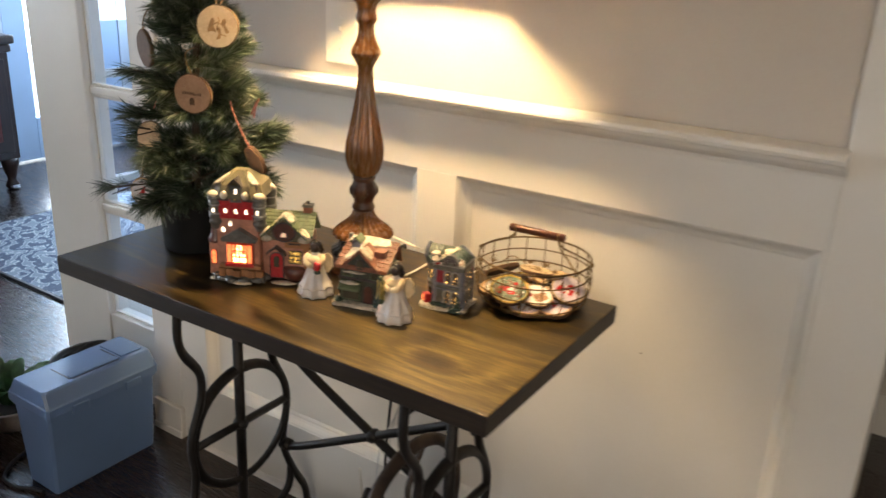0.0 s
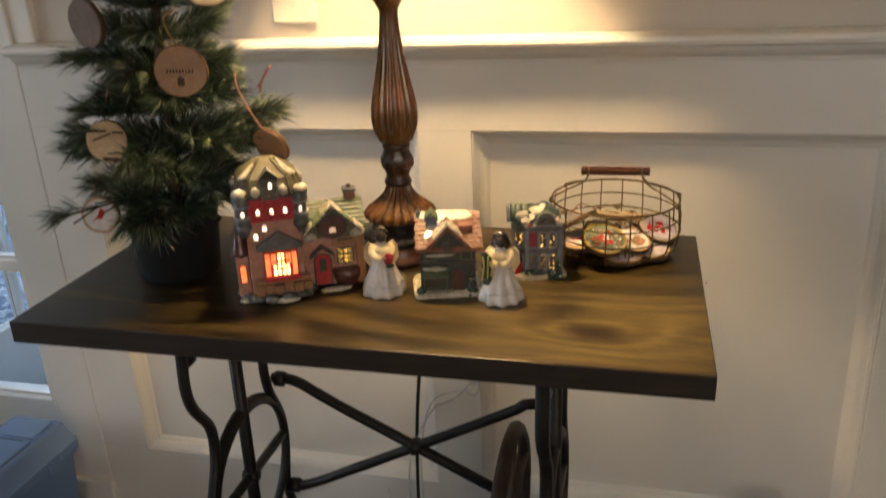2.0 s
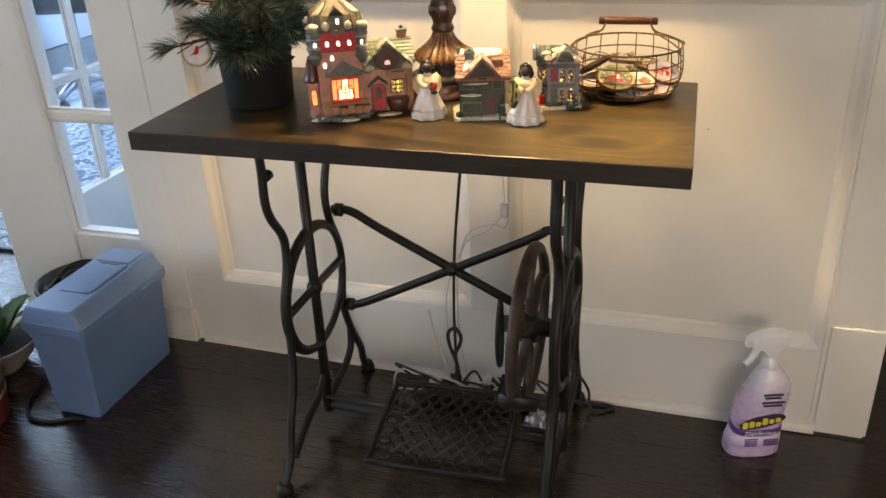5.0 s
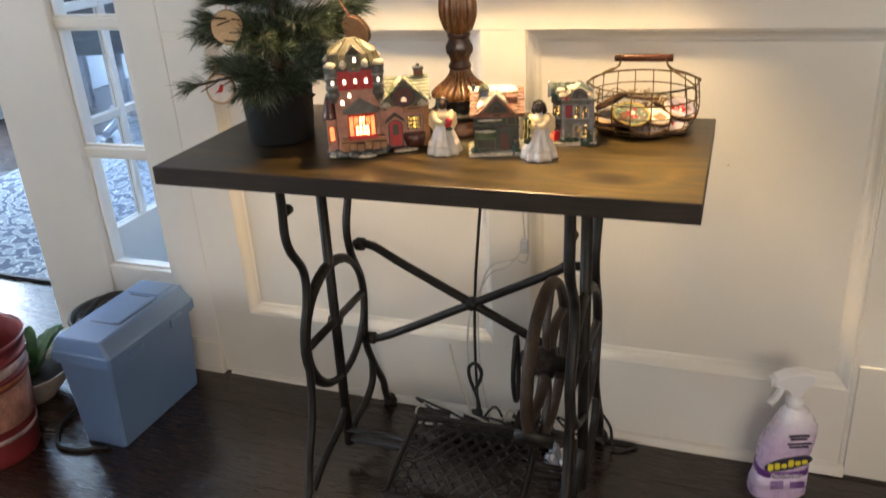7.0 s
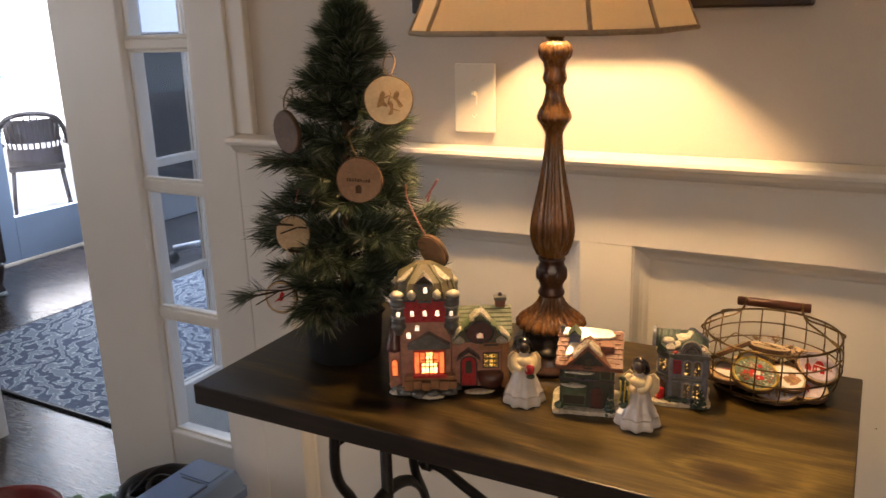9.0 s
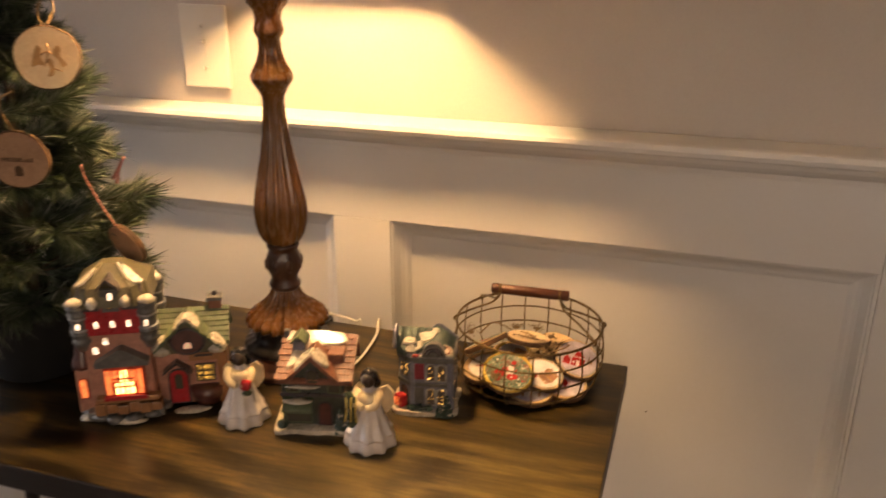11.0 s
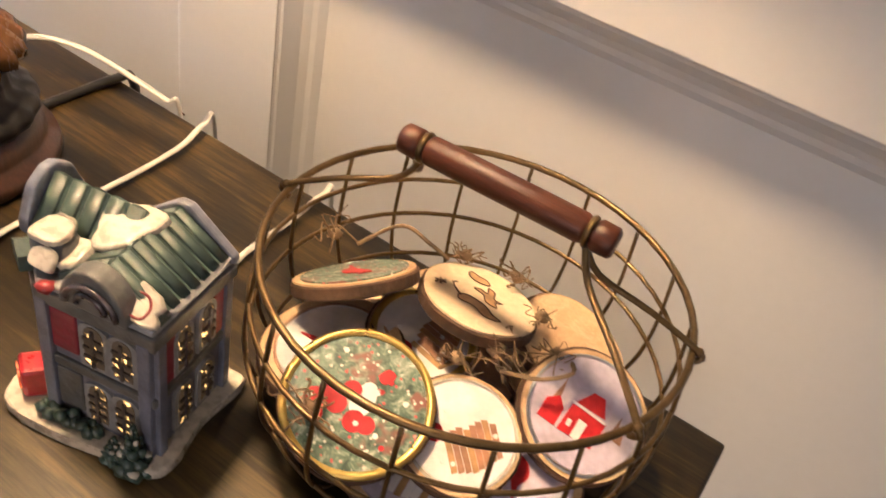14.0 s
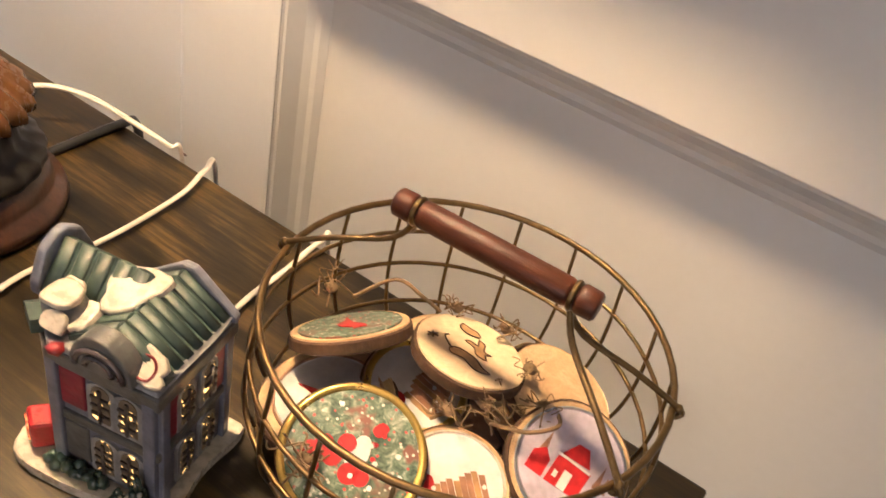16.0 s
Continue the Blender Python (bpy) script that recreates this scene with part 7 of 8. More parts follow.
part("body", loft(bmesh.new(), [(0.055, 0.140, 0.0), (0.057, 0.142, 0.003), (0.072, 0.147, 0.215), (0.079, 0.151, 0.217), (0.080, 0.152, 0.226)]), "box", fb, "tapered blue tub")
lid = part("lid", loft(bmesh.new(), [(0.083, 0.154, 0.224), (0.0835, 0.1545, 0.227), (0.0835, 0.1545, 0.246), (0.080, 0.152, 0.250), (0.063, 0.148, 0.281), (0.058, 0.146, 0.285), (0.050, 0.110, 0.285)]), "box", fb, "blue chamfered lid")
part("lid_panel", boxes(((-0.045, 0.075, 0.284), (0.045, 0.135, 0.2885)), bev=0.002), "box", lid)
part("carry_handle", boxes(((0.030, -0.066, 0.2830), (0.047, 0.066, 0.2885)), bev=0.0018), "box", lid, "folded blue handle")
# thin dark strips in place of the shade in the handle slits
part("handle_groove", boxes(((0.0475, -0.064, 0.2838), (0.0505, 0.064, 0.2862))), "box_dark", lid)
for y in (-0.070, 0.0665):
    part("handle_groove", boxes(((-0.030, y, 0.2842), (0.046, y + 0.0035, 0.2860))), "box_dark", lid)
for y in (-0.070, 0.075):
    part("latch", boxes(((0.0815, y - 0.022, 0.214), (0.0875, y + 0.022, 0.236)), bev=0.002), "box", lid)

# red bucket
bk = thing("red_bucket", "worn dark red plastic bucket with a faded printed band", "bucket", pose(-1.172, -0.450, 0))
bm = bmesh.new()
lathe(bm, [(0.0, 0.0), (0.098, 0.0), (0.100, 0.004), (0.106, 0.09), (0.112, 0.17), (0.115, 0.205), (0.121, 0.207), (0.121, 0.215), (0.117, 0.217), (0.119, 0.245), (0.125, 0.247), (0.125, 0.256), (0.121, 0.258), (0.124, 0.282), (0.130, 0.284), (0.130, 0.292), (0.126, 0.293), (0.121, 0.285), (0.110, 0.15), (0.097, 0.01), (0.0, 0.008)], 48, cap=False)
part("shell", bm, "bucket", bk, "", True)
bm = bmesh.new()
lathe(bm, [(0.1068, 0.092), (0.1085, 0.094), (0.1142, 0.185), (0.1132, 0.188)], 48, cap=False)
part("band", bm, "bucket_band", bk, "faded white and red print", True)
for z0, z1, r0, r1, mat in ((0.219, 0.243, 0.1183, 0.1201, "bucket_pale"), (0.192, 0.203, 0.1142, 0.1152, "bucket_orange"), (0.060, 0.072, 0.1052, 0.1060, "bucket_pale")):
    bm = bmesh.new()
    lathe(bm, [(r0 - 0.0012, z0), (r0 + 0.0004, z0 + 0.001), (r1 + 0.0004, z1 - 0.001), (r1 - 0.0012, z1)], 48, cap=False)
    part("stripe", bm, mat, bk, "worn pale stripe", True)

# plant bowl
pb = thing("plant_bowl", "white ceramic bowl with a green plant", "plant", pose(-1.255, -0.245, 0))
bm = bmesh.new()
lathe(bm, [(0.0, 0.0), (0.055, 0.0), (0.058, 0.006), (0.085, 0.035), (0.105, 0.075), (0.108, 0.080), (0.104, 0.081), (0.082, 0.045), (0.0, 0.04)], 40, cap=False)
part("bowl", bm, "bowl_tan", pb, "", True)
bm = bmesh.new()
blob(bm, (0, 0, 0.055), (0.088, 0.088, 0.014), 3, 0.2, 3)
part("soil", bm, "soil", pb)
rl = random.Random(3)
for i in range(16):
    a, R = rl.random() * 6.28, rl.uniform(0.06, 0.13)
    hgt = rl.uniform(0.05, 0.12)
    b0 = Vector((0.02 * math.cos(a), 0.02 * math.sin(a), 0.06))
    tip = Vector((R * math.cos(a), R * math.sin(a), 0.06 + hgt))
    n = Vector((-math.sin(a), math.cos(a), 0))
    bm = bmesh.new()
    prev = None
    for j in range(7):
        s = j / 6
        p = b0 + (tip - b0) * s + Vector((0, 0, 0.03 * math.sin(math.pi * s)))
        w = 0.022 * math.sin(math.pi * min(0.97, s * 0.85 + 0.12))
        row = [bm.verts.new(p - n * w), bm.verts.new(p + Vector((0, 0, -0.003))), bm.verts.new(p + n * w)]
        if prev:
            for k in range(2):
                f = bm.faces.new((prev[k], prev[k + 1], row[k + 1], row[k]))
                f.smooth = True
        prev = row
    part("leaf", bm, "leaf", pb)

# black wire bin behind the box
tr = thing("black_basket", "round black woven basket with cables in it", "basket", pose(-1.075, -0.105, 0))
bm = bmesh.new()
lathe(bm, [(0.0, 0.0), (0.075, 0.0), (0.080, 0.006), (0.098, 0.15), (0.102, 0.188), (0.106, 0.194), (0.104, 0.202), (0.098, 0.198), (0.092, 0.15), (0.070, 0.012), (0.0, 0.010)], 40, cap=False)
part("shell", bm, "cable_black", tr, "", True)
for z, r in ((0.05, 0.087), (0.09, 0.0915), (0.13, 0.0965), (0.165, 0.1005)):
    part("weave", tube(bmesh.new(), [(r * math.cos(a), r * math.sin(a), z + 0.002 * math.sin(9 * a)) for a in [2 * math.pi * i / 60 for i in range(60)]], 0.004, 6, True), "cable_black", tr)
rc = random.Random(2)
for i in range(5):
    cc = thing("coiled_cable", "coiled dark cable lying in the basket", "cable", pose(-1.075, -0.105, 0.17 + 0.008 * i), "coiled cables")
    r0 = rc.uniform(0.04, 0.085)
    part("flex", tube(bmesh.new(), [(r0 * math.cos(a) + 0.006 * math.sin(3 * a + i), r0 * math.sin(a), 0.012 * math.sin(2 * a + i)) for a in [2 * math.pi * j / 40 for j in range(40)]], 0.0035, 6, True), "cable_black", cc)
fc = thing("floor_cable", "black cable lying on the floor beside the box", "cable", pose(0, 0, 0), "floor cables")
part("flex", tube(bmesh.new(), spline([(-1.10, -0.20, 0.006), (-1.08, -0.33, 0.006), (-1.03, -0.40, 0.006), (-0.97, -0.405, 0.006), (-0.93, -0.385, 0.006), (-0.90, -0.375, 0.006)], 8), 0.005, 8), "cable_black", fc)
fc = thing("floor_cable", "black cable lying on the floor by the baseboard", "cable", pose(0, 0, 0), "floor cables")
part("flex", tube(bmesh.new(), spline([(0.175, -0.05, 0.09), (0.195, -0.045, 0.05), (0.20, -0.05, 0.012), (0.215, -0.06, 0.005), (0.245, -0.04, 0.005), (0.25, -0.03, 0.005), (0.215, -0.028, 0.005), (0.15, -0.035, 0.005)], 8), 0.0032, 8), "cable_black", fc)

# power strip and cables under the table
ps = thing("power_strip", "black power strip on the floor with plugs", "power strip", pose(-0.055, -0.085, 0, 0, 0, 6))
part("body", boxes(((-0.13, -0.022, 0.0), (0.13, 0.022, 0.032)), bev=0.004), "cable_black", ps)
for i, x in enumerate((-0.09, -0.045, 0.0, 0.05)):
    part("plug", boxes(((x - 0.013, -0.014, 0.032), (x + 0.013, 0.014, 0.060 + 0.006 * (i % 2))), bev=0.003), "cable_black" if i % 2 else "bowl", ps)
hc = thing("hanging_cable", "black cable running over the table edge and hanging behind", "cable", pose(0, 0, 0), "hanging cables")
part("flex", tube(bmesh.new(), spline([(-0.069, -0.135, 0.7570), (-0.071, -0.100, 0.7570), (-0.072, -0.066, 0.7575), (-0.074, -0.054, 0.7530), (-0.077, -0.048, 0.7228), (-0.080, -0.046, 0.62), (-0.092, -0.047, 0.50), (-0.104, -0.05, 0.36), (-0.108, -0.055, 0.22), (-0.102, -0.07, 0.10), (-0.098, -0.085, 0.06)], 8), 0.0032, 8), "cable_black", hc)
hc = thing("hanging_cable", "black cable standing up in a loop", "cable", pose(0, 0, 0), "hanging cables")
part("flex", tube(bmesh.new(), spline([(-0.085, -0.10, 0.06), (-0.092, -0.098, 0.11), (-0.108, -0.096, 0.155), (-0.110, -0.095, 0.185), (-0.095, -0.095, 0.198), (-0.082, -0.096, 0.182), (-0.084, -0.097, 0.160), (-0.098, -0.099, 0.13)], 8), 0.0042, 8), "cable_black", hc)
for i in range(5):
    hc = thing("loose_cable", "loose white cable tangled on the floor under the table" if i % 2 else "loose black cable tangled on the floor under the table", "cable", pose(0, 0, 0), "loose cables")
    x0 = -0.20 + 0.055 * i
    part("flex", tube(bmesh.new(), spline([(x0, -0.09, 0.05), (x0 - 0.03 + 0.02 * i, -0.12, 0.10 - 0.012 * i), (x0 + 0.05, -0.13, 0.085), (x0 + 0.11, -0.12, 0.06), (x0 + 0.15 - 0.02 * i, -0.105, 0.10), (x0 + 0.17, -0.09, 0.04)], 8), 0.0028, 8), "cable_white" if i % 2 else "cable_black", hc)
for i, pts in enumerate(([(-0.004, -0.046, 0.722), (0.002, -0.046, 0.55), (0.004, -0.047, 0.47), (-0.03, -0.05, 0.42), (-0.075, -0.055, 0.39), (-0.12, -0.06, 0.27), (-0.115, -0.07, 0.12), (-0.09, -0.085, 0.05)], [(0.095, -0.046, 0.72), (0.02, -0.046, 0.58), (0.012, -0.047, 0.44), (-0.02, -0.047, 0.435), (-0.075, -0.05, 0.405), (-0.098, -0.052, 0.30), (-0.095, -0.06, 0.16), (-0.07, -0.085, 0.05)])):
    hc = thing("house_flex", "thin clear cable hanging behind the table", "cable", pose(0, 0, 0), "thin cables")
    part("flex", tube(bmesh.new(), spline(pts, 8), 0.0015, 6), "clear_cable", hc)
for pts in ([(-0.240, -0.110, 0.012), (-0.232, -0.114, 0.070), (-0.180, -0.116, 0.092), (-0.130, -0.113, 0.055), (-0.110, -0.100, 0.030)], [(-0.080, -0.098, 0.030), (-0.045, -0.112, 0.072), (-0.005, -0.116, 0.082), (0.008, -0.116, 0.054), (-0.002, -0.118, 0.030)], [(-0.160, -0.075, 0.225), (-0.135, -0.090, 0.140), (-0.098, -0.100, 0.036)], [(-0.242, -0.116, 0.028), (-0.190, -0.118, 0.036), (-0.135, -0.114, 0.048), (-0.112, -0.100, 0.030)]):
    hc = thing("loose_cable", "loose white cable looped up behind the treadle", "cable", pose(0, 0, 0), "loose cables")
    part("flex", tube(bmesh.new(), spline(pts, 8), 0.0026, 8), "cable_white", hc)
tp = thing("cable_switch", "small clear inline switch on a thin cable", "switch", pose(0.006, -0.047, 0.468))
part("housing", boxes(((-0.008, -0.006, -0.016), (0.008, 0.006, 0.016)), bev=0.003), "clear_cable", tp)

fo = thing("foil_wrapper", "crumpled silver blue foil wrapper on the floor", "wrapper", pose(0.100, -0.165, 0.034))
bm = bmesh.new()
blob(bm, (0, 0, 0), (0.024, 0.016, 0.032), 7, 0.75, 3)
for f in bm.faces:
    f.smooth = False
part("crumple", bm, "foil", fo)

# spray bottle
sp = thing("spray_bottle", "lilac spray bottle with a white trigger head", "bottle", pose(0.538, -0.088, 0, 0, 0, 17) @ Matrix(((0.90, 0, -0.085, 0), (0, 0.93, 0, 0), (0, 0, 0.965, 0), (0, 0, 0, 1))))


def section(w0, w1, d, z, n=20):
    cx, a = (w0 + w1) / 2, (w1 - w0) / 2
    return [(cx + a * math.copysign(abs(math.cos(t)) ** 0.7, math.cos(t)), d * math.copysign(abs(math.sin(t)) ** 0.7, math.sin(t)), z) for t in [2 * math.pi * i / n for i in range(n)]]


def skin(bm, rows_):
    R = [[bm.verts.new(p) for p in s] for s in rows_]
    for A, B in zip(R, R[1:]):
        for i in range(len(A)):
            f = bm.faces.new((A[i], A[(i + 1) % len(A)], B[(i + 1) % len(A)], B[i]))
            f.smooth = True
    bm.faces.new(R[0])
    bm.faces.new(R[-1])
    return bm


bot = part("body", skin(bmesh.new(), [section(-0.058, 0.056, 0.034, 0.0), section(-0.063, 0.060, 0.037, 0.006), section(-0.060, 0.060, 0.037, 0.03), section(-0.050, 0.060, 0.036, 0.06), section(-0.046, 0.062, 0.036, 0.10), section(-0.042, 0.068, 0.036, 0.125), section(-0.028, 0.072, 0.035, 0.150), section(-0.016, 0.071, 0.033, 0.172), section(-0.006, 0.062, 0.028, 0.192), section(0.004, 0.046, 0.021, 0.206), section(0.007, 0.037, 0.015, 0.216)]), "bottle", sp, "lilac bottle body")
part("label_band", skin(bmesh.new(), [section(-0.0512, 0.0612, 0.0372, 0.058), section(-0.0495, 0.0615, 0.0372, 0.074)]), "label_purple", bot, "purple band")
part("label_foot", skin(bmesh.new(), [section(-0.0605, 0.0608, 0.0377, 0.029), section(-0.0513, 0.0611, 0.0371, 0.0578)]), "label_lilac", bot)
bm = bmesh.new()
for i, h in enumerate((0.017, 0.016, 0.011, 0.017, 0.011, 0.011)):
    u, z0 = -0.036 + 0.0142 * i, 0.0805 + 0.0027 * i
    prism(bm, [(u, z0 + 0.002), (u + 0.003, z0), (u + 0.009, z0 + 0.0006), (u + 0.0115, z0 + 0.003), (u + 0.0115, z0 + h - 0.002), (u + 0.008, z0 + h), (u + 0.002, z0 + h - 0.0004), (u, z0 + h - 0.003)], -0.0390, -0.0362, "y")
part("label_mark", bm, "label_yellow", bot, "yellow brand mark blocks")
bm = bmesh.new()
prism(bm, [(0.007 + 0.050 * math.cos(t), 0.0955 + 0.0150 * math.sin(t) + 0.0095 * math.cos(t)) for t in [2 * math.pi * k / 28 for k in range(28)]], -0.0378, -0.0350, "y")
part("label_ground", bm, "label_dark", bot)
bm = bmesh.new()
for i, (u, w) in enumerate(((0.004, 0.042), (0.008, 0.034), (0.002, 0.050), (0.006, 0.040))):
    z = 0.160 - 0.0075 * i - (0.004 if i > 1 else 0)
    prism(bm, [(u, z), (u + w, z), (u + w, z + 0.0035), (u, z + 0.0035)], -0.0372, -0.0345, "y")
part("label_bars", bm, "label_dark", bot)
bm = bmesh.new()
for i in range(4):
    prism(bm, [(-0.028, 0.034 + 0.0055 * i), (0.0, 0.034 + 0.0055 * i), (0.0, 0.0362 + 0.0055 * i), (-0.028, 0.0362 + 0.0055 * i)], -0.0388, -0.0372, "y")
    prism(bm, [(0.014, 0.034 + 0.0045 * i), (0.046, 0.034 + 0.0045 * i), (0.046, 0.0358 + 0.0045 * i), (0.014, 0.0358 + 0.0045 * i)], -0.0388, -0.0372, "y")
part("label_bars", bm, "label_purple", bot)
txt = bpy.data.curves.new("label_word", "FONT")
txt.body, txt.size, txt.extrude, txt.align_x = "Disinfectant", 0.0145, 0.0003, "CENTER"
tmp = new("label_word_source", txt)
bpy.context.view_layer.update()
me = bpy.data.meshes.new_from_object(tmp.evaluated_get(bpy.context.evaluated_depsgraph_get()))
bpy.data.objects.remove(tmp)
me.materials.clear()
me.materials.append(M["label_text"])
word = new("label_word", me)
word.parent = bot
word.matrix_basis = pose(0.006, -0.0378, 0.0615, 90, 0, 0)
part("collar", lathe(bmesh.new(), [(0.017, 0.210), (0.018, 0.212), (0.018, 0.228), (0.014, 0.231), (0.011, 0.240)], 24, pose(0.022, 0, 0)), "bottle_white", sp, "ribbed white collar", True)
head = bmesh.new()
prism(head, [(-0.026, 0.264), (-0.024, 0.282), (0.0, 0.290), (0.030, 0.2945), (0.054, 0.288), (0.061, 0.275), (0.052, 0.264), (0.036, 0.260), (0.033, 0.238), (0.011, 0.238), (0.008, 0.258), (-0.008, 0.261)], -0.015, 0.015, "y", bev=0.004)
hp = part("spray_head", head, "bottle_white", sp, "white spray head")
part("trigger", tube(bmesh.new(), spline([(-0.006, 0, 0.260), (-0.010, 0, 0.246), (-0.018, 0, 0.232), (-0.030, 0, 0.218)], 5), 0.0065, 8, flat=(0.7, 1.2)), "bottle_white", hp)
part("nozzle", boxes(((-0.033, -0.009, 0.263), (-0.024, 0.009, 0.280)), bev=0.002), "bottle_white", hp)

# ---- far room ----
rug = thing("area_rug", "blue grey and cream swirl patterned rug", "rug", pose(-1.75, 1.45, 0))
bm = bmesh.new()
box(bm, (-1.10, -1.14, 0.0005), (1.10, 1.14, 0.011), 0.003)
part("field", bm, "rug", rug)
bm = bmesh.new()
for lo, hi in (((-1.112, -1.152), (1.112, -1.1395)), ((-1.112, 1.1395), (1.112, 1.152)), ((-1.112, -1.1395), (-1.0995, 1.1395)), ((1.0995, -1.1395), (1.112, 1.1395))):
    box(bm, (*lo, 0.0), (*hi, 0.012), 0.002)
part("binding", bm, "cable_black", rug, "dark bound edge")

cb = thing("carved_cabinet", "dark mahogany cabinet on carved feet", "cabinet", pose(-3.52, 0.62, 0))
part("body", boxes(((-0.22, -0.42, 0.16), (0.20, 0.40, 0.74)), bev=0.006), "cabinet", cb)
bm = boxes(((-0.24, -0.45, 0.741), (0.23, 0.43, 0.785)), bev=0.012)
part("top", bm, "cabinet", cb)
part("cornice", boxes(((-0.23, -0.43, 0.70), (0.215, 0.415, 0.7405)), bev=0.01), "cabinet", cb)
for y in (-0.21, 0.19):
    d = part("door", boxes(((0.2005, y - 0.18, 0.20), (0.214, y + 0.18, 0.67)), bev=0.004), "cabinet", cb)
    part("raised_panel", boxes(((0.2145, y - 0.12, 0.26), (0.223, y + 0.12, 0.61)), bev=0.006), "mahogany", d, "red mahogany panel")
for x, y in ((-0.18, -0.38), (0.16, -0.38), (-0.18, 0.36), (0.16, 0.36)):
    part("foot", lathe(bmesh.new(), [(0.022, 0.0), (0.036, 0.012), (0.030, 0.03), (0.020, 0.05), (0.032, 0.09), (0.042, 0.13), (0.044, 0.165)], 16, pose(x, y, 0)), "cabinet", cb, "", True)
    part("castor", lathe(bmesh.new(), [(0.012, 0.0), (0.026, 0.004), (0.026, 0.018), (0.012, 0.022)], 14, pose(x + 0.02, y, 0)), "chrome", cb)
vs = thing("glass_ornament", "silver glass bowl standing on the cabinet", "ornament", pose(-3.42, 0.98, 0.7855))
part("bowl", lathe(bmesh.new(), [(0.0, 0.0), (0.04, 0.0), (0.02, 0.02), (0.05, 0.06), (0.055, 0.09), (0.05, 0.09), (0.0, 0.05)], 24, cap=False), "chrome", vs, "", True)
vs = thing("dark_vase", "dark vase standing on the cabinet", "vase", pose(-3.50, 0.62, 0.7855))
part("vase", lathe(bmesh.new(), [(0.0, 0.0), (0.05, 0.0), (0.07, 0.06), (0.075, 0.12), (0.05, 0.19), (0.03, 0.22), (0.04, 0.25), (0.03, 0.25), (0.0, 0.1)], 24, cap=False), "leather", vs, "", True)


def office_chair(m, label):
    oc = thing("office_chair", label, "chair", m)
    seat = boxes(((-0.26, -0.25, 0.42), (0.26, 0.25, 0.52)), bev=0.035)
    part("seat", seat, "leather", oc, "", True)
    bk_ = bmesh.new()
    box(bk_, (-0.25, -0.05, 0.0), (0.25, 0.05, 0.60), 0.035, pose(0, 0.25, 0.50, -10, 0, 0))
    part("backrest", bk_, "leather", oc, "", True)
    for s in (1, -1):
        part("armrest", tube(bmesh.new(), spline([(s * 0.26, 0.15, 0.47), (s * 0.31, 0.12, 0.55), (s * 0.31, 0.05, 0.66), (s * 0.31, -0.18, 0.66), (s * 0.30, -0.20, 0.60), (s * 0.26, -0.12, 0.46)], 5), 0.016), "leather", oc)
    part("gas_lift", tube(bmesh.new(), [(0, 0, 0.09), (0, 0, 0.42)], 0.026, 12), "chrome", oc)
    for k in range(5):
        a = 2 * math.pi * k / 5 + 0.3
        arm = part("base_arm", tube(bmesh.new(), [(0, 0, 0.11), (0.28 * math.cos(a), 0.28 * math.sin(a), 0.075)], [0.026, 0.016], 8), "chrome", oc)
        part("castor", lathe(bmesh.new(), [(0.01, -0.022), (0.028, -0.020), (0.030, 0), (0.028, 0.020), (0.01, 0.022)], 14, pose(0.285 * math.cos(a), 0.285 * math.sin(a), 0.030, 90, 0, math.degrees(a))), "cable_black", arm)
    return oc


office_chair(pose(-2.70, 1.90, 0.0115, 0, 0, -160) @ Matrix.Diagonal((1.1, 1.1, 1.10, 1)), "black leather office chair on castors, standing on the rug")
ds = thing("desk", "dark wooden desk on grey metal legs", "desk", pose(-2.75, 2.72, 0))
part("top", boxes(((-0.75, -0.33, 0.72), (0.75, 0.33, 0.75)), bev=0.004), "cabinet", ds)
part("modesty_panel", boxes(((-0.70, 0.26, 0.25), (0.70, 0.28, 0.7195)), bev=0.002), "cabinet", ds)
for x in (-0.69, 0.69):
    for y in (-0.29, 0.29):
        part("leg", boxes(((x - 0.02, y - 0.02, 0.0), (x + 0.02, y + 0.02, 0.7195)), bev=0.003), "chrome", ds)

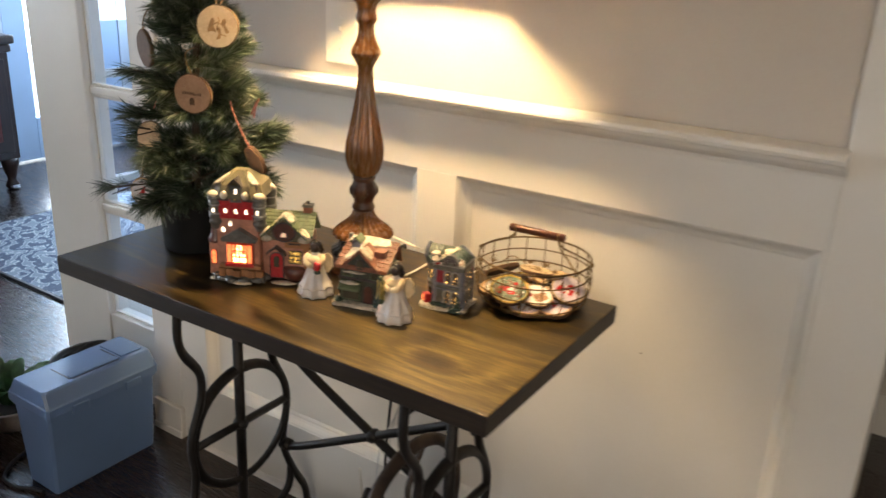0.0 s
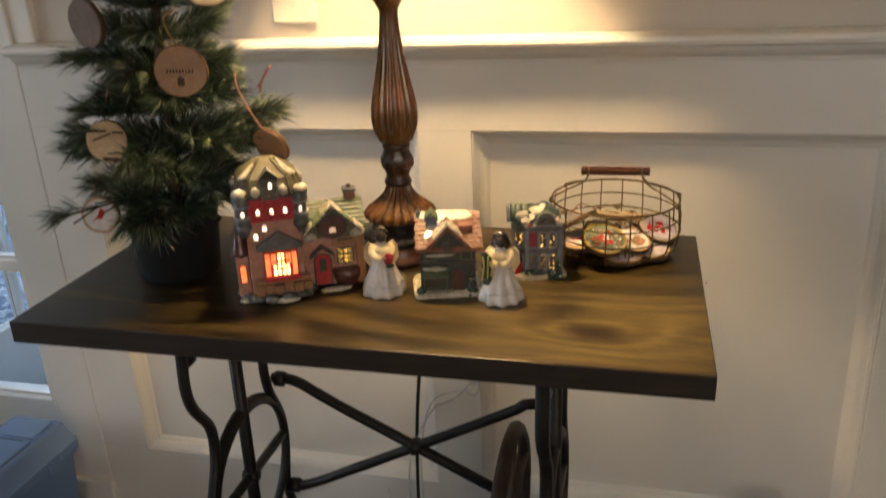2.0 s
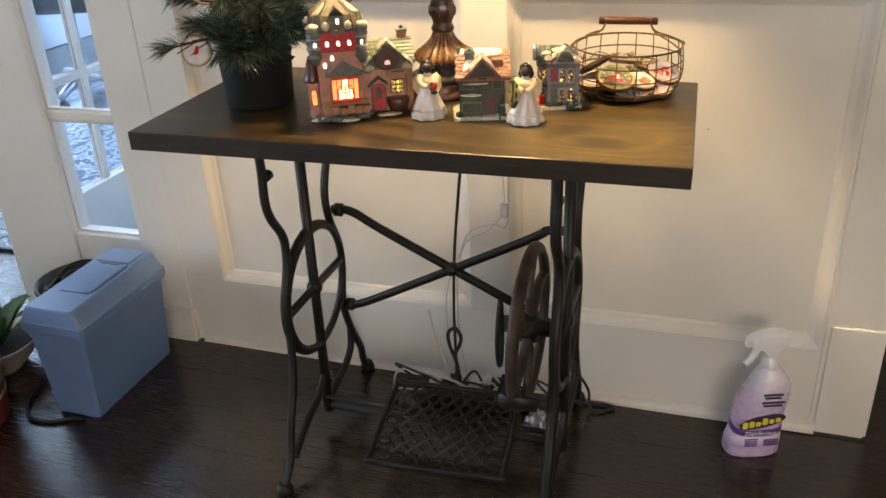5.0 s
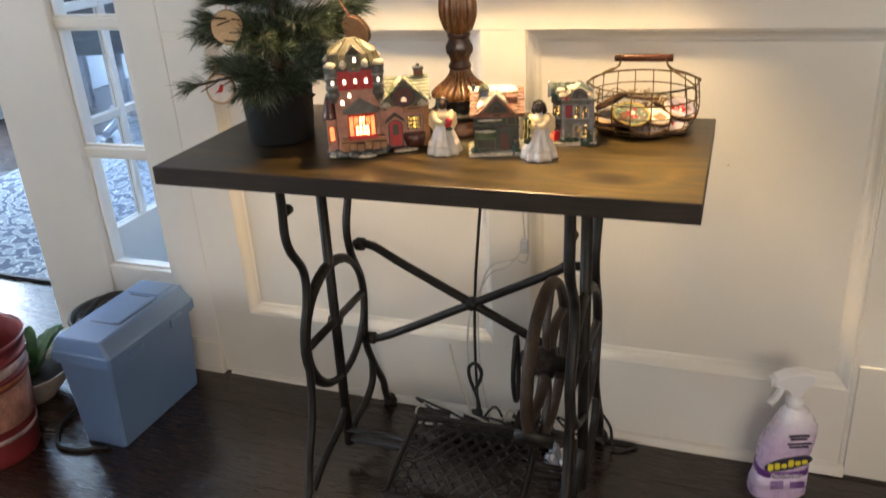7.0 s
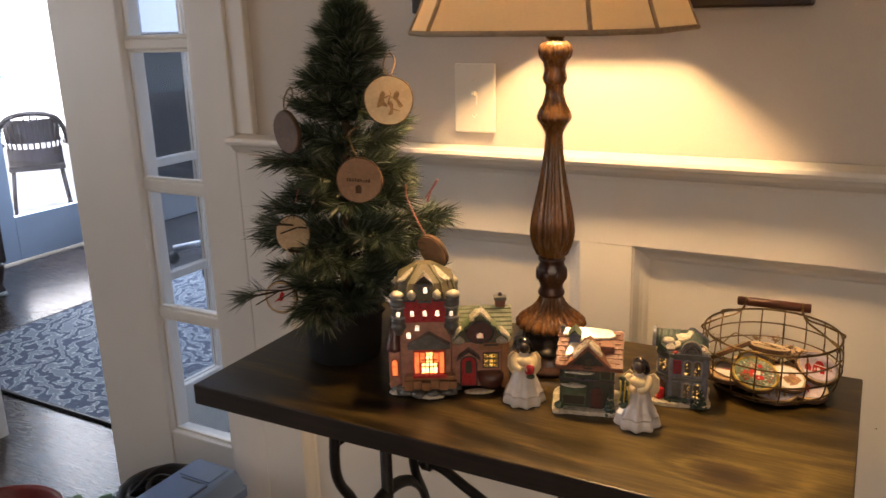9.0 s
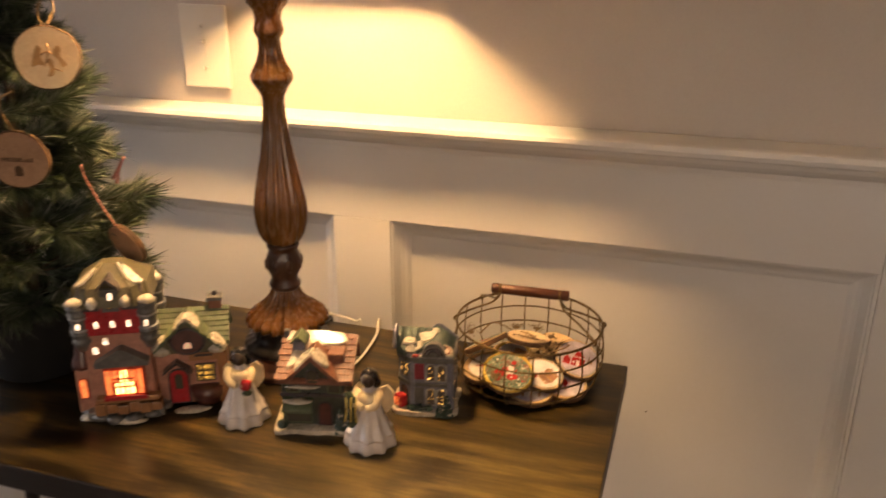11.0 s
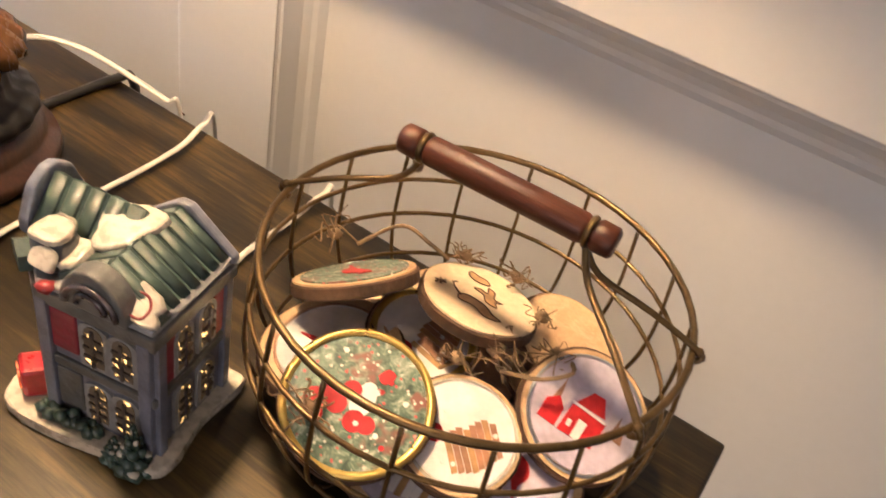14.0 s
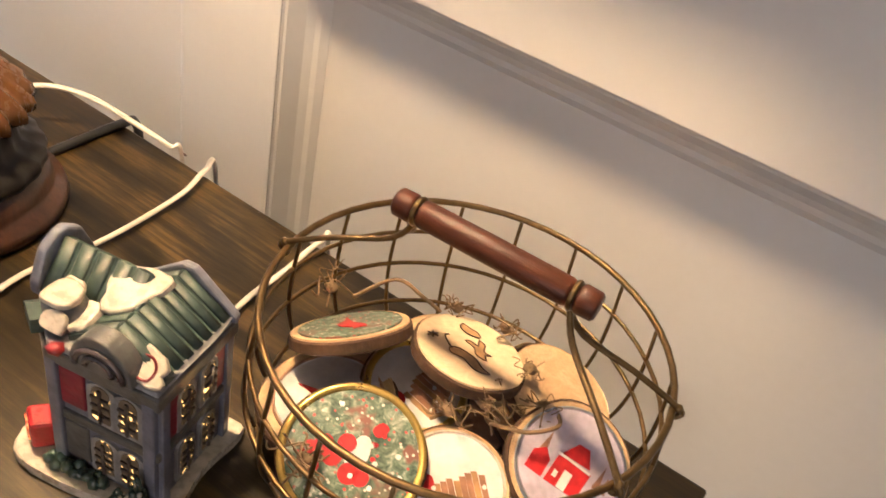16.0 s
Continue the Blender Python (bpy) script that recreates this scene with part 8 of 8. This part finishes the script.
wc = thing("wicker_chair", "dark wicker armchair outside on the porch", "chair", pose(-5.34, 2.66, -0.14, 0, 0, -125) @ Matrix.Diagonal((0.80, 0.80, 0.82, 1)))
part("seat", boxes(((-0.24, -0.22, 0.42), (0.24, 0.22, 0.47)), bev=0.01), "wicker", wc)
part("back_rim", tube(bmesh.new(), spline([(-0.27, -0.18, 0.62), (-0.29, 0.05, 0.66), (-0.22, 0.24, 0.88), (0.0, 0.30, 0.94), (0.22, 0.24, 0.88), (0.29, 0.05, 0.66), (0.27, -0.18, 0.62)], 6), 0.022), "wicker", wc)
for z0, z1 in ((0.47, 0.62), (0.67, 0.88)):
    bm = bmesh.new()
    arc = [math.radians(20 + 10 * k) for k in range(15)]
    prism(bm, [(0.25 * math.cos(a), 0.25 * math.sin(a)) for a in arc] + [(0.235 * math.cos(a), 0.235 * math.sin(a)) for a in arc[::-1]], z0, z1, "z")
    part("back_panel", bm, "wicker", wc, "woven back panel")
for i in range(11):
    t = -0.9 + 0.18 * i
    a = math.pi / 2 + t * 1.15
    z1 = 0.92 - 0.14 * abs(t) ** 1.5
    part("spindle", tube(bmesh.new(), [(0.23 * math.cos(a), 0.22 * math.sin(a), 0.46), (0.27 * math.cos(a), 0.29 * math.sin(a), z1)], 0.008, 6), "wicker", wc)
for x, y in ((-0.21, -0.19), (0.21, -0.19), (-0.20, 0.19), (0.20, 0.19)):
    part("leg", tube(bmesh.new(), [(x, y, 0.43), (x * 1.2, y * 1.2, 0.0)], 0.016), "wicker", wc)

# ---- floorboards, last ----
plank_mesh = {}
rp = random.Random(6)
count = 0
y = -1.02
while y < 3.0 and count < 300:
    x = -3.75 + rp.uniform(-0.9, 0.0)
    while x < 1.9 and count < 300:
        L = rp.choice((0.9, 1.2, 1.5))
        x0, x1 = max(x, -3.75), min(x + L, 1.9)
        if x1 - x0 > 0.05:
            key = round(x1 - x0, 3)
            if key not in plank_mesh:
                bm = bmesh.new()
                box(bm, (0, 0, -0.006), (key - 0.0005, 0.1264, 0.0), 0.0006)
                me = bpy.data.meshes.new("floorboard")
                bm.to_mesh(me)
                bm.free()
                me.materials.append(M["plank"])
                plank_mesh[key] = me
            ob = new("floorboard", plank_mesh[key])
            ob.parent = floor
            ob.matrix_basis = pose(x0, y, 0.0)
            count += 1
        x += L
    y += 0.127
rest = bmesh.new()
box(rest, (-3.75, -4.1, -0.006), (3.1, -1.021, -0.0002))
box(rest, (-3.75, y, -0.006), (3.1, 3.59, -0.0002))
box(rest, (1.901, -1.02, -0.006), (3.1, y - 0.001, -0.0002))
ob = part("board_field", rest, "plank", floor)
ob["kind"] = "stuff"
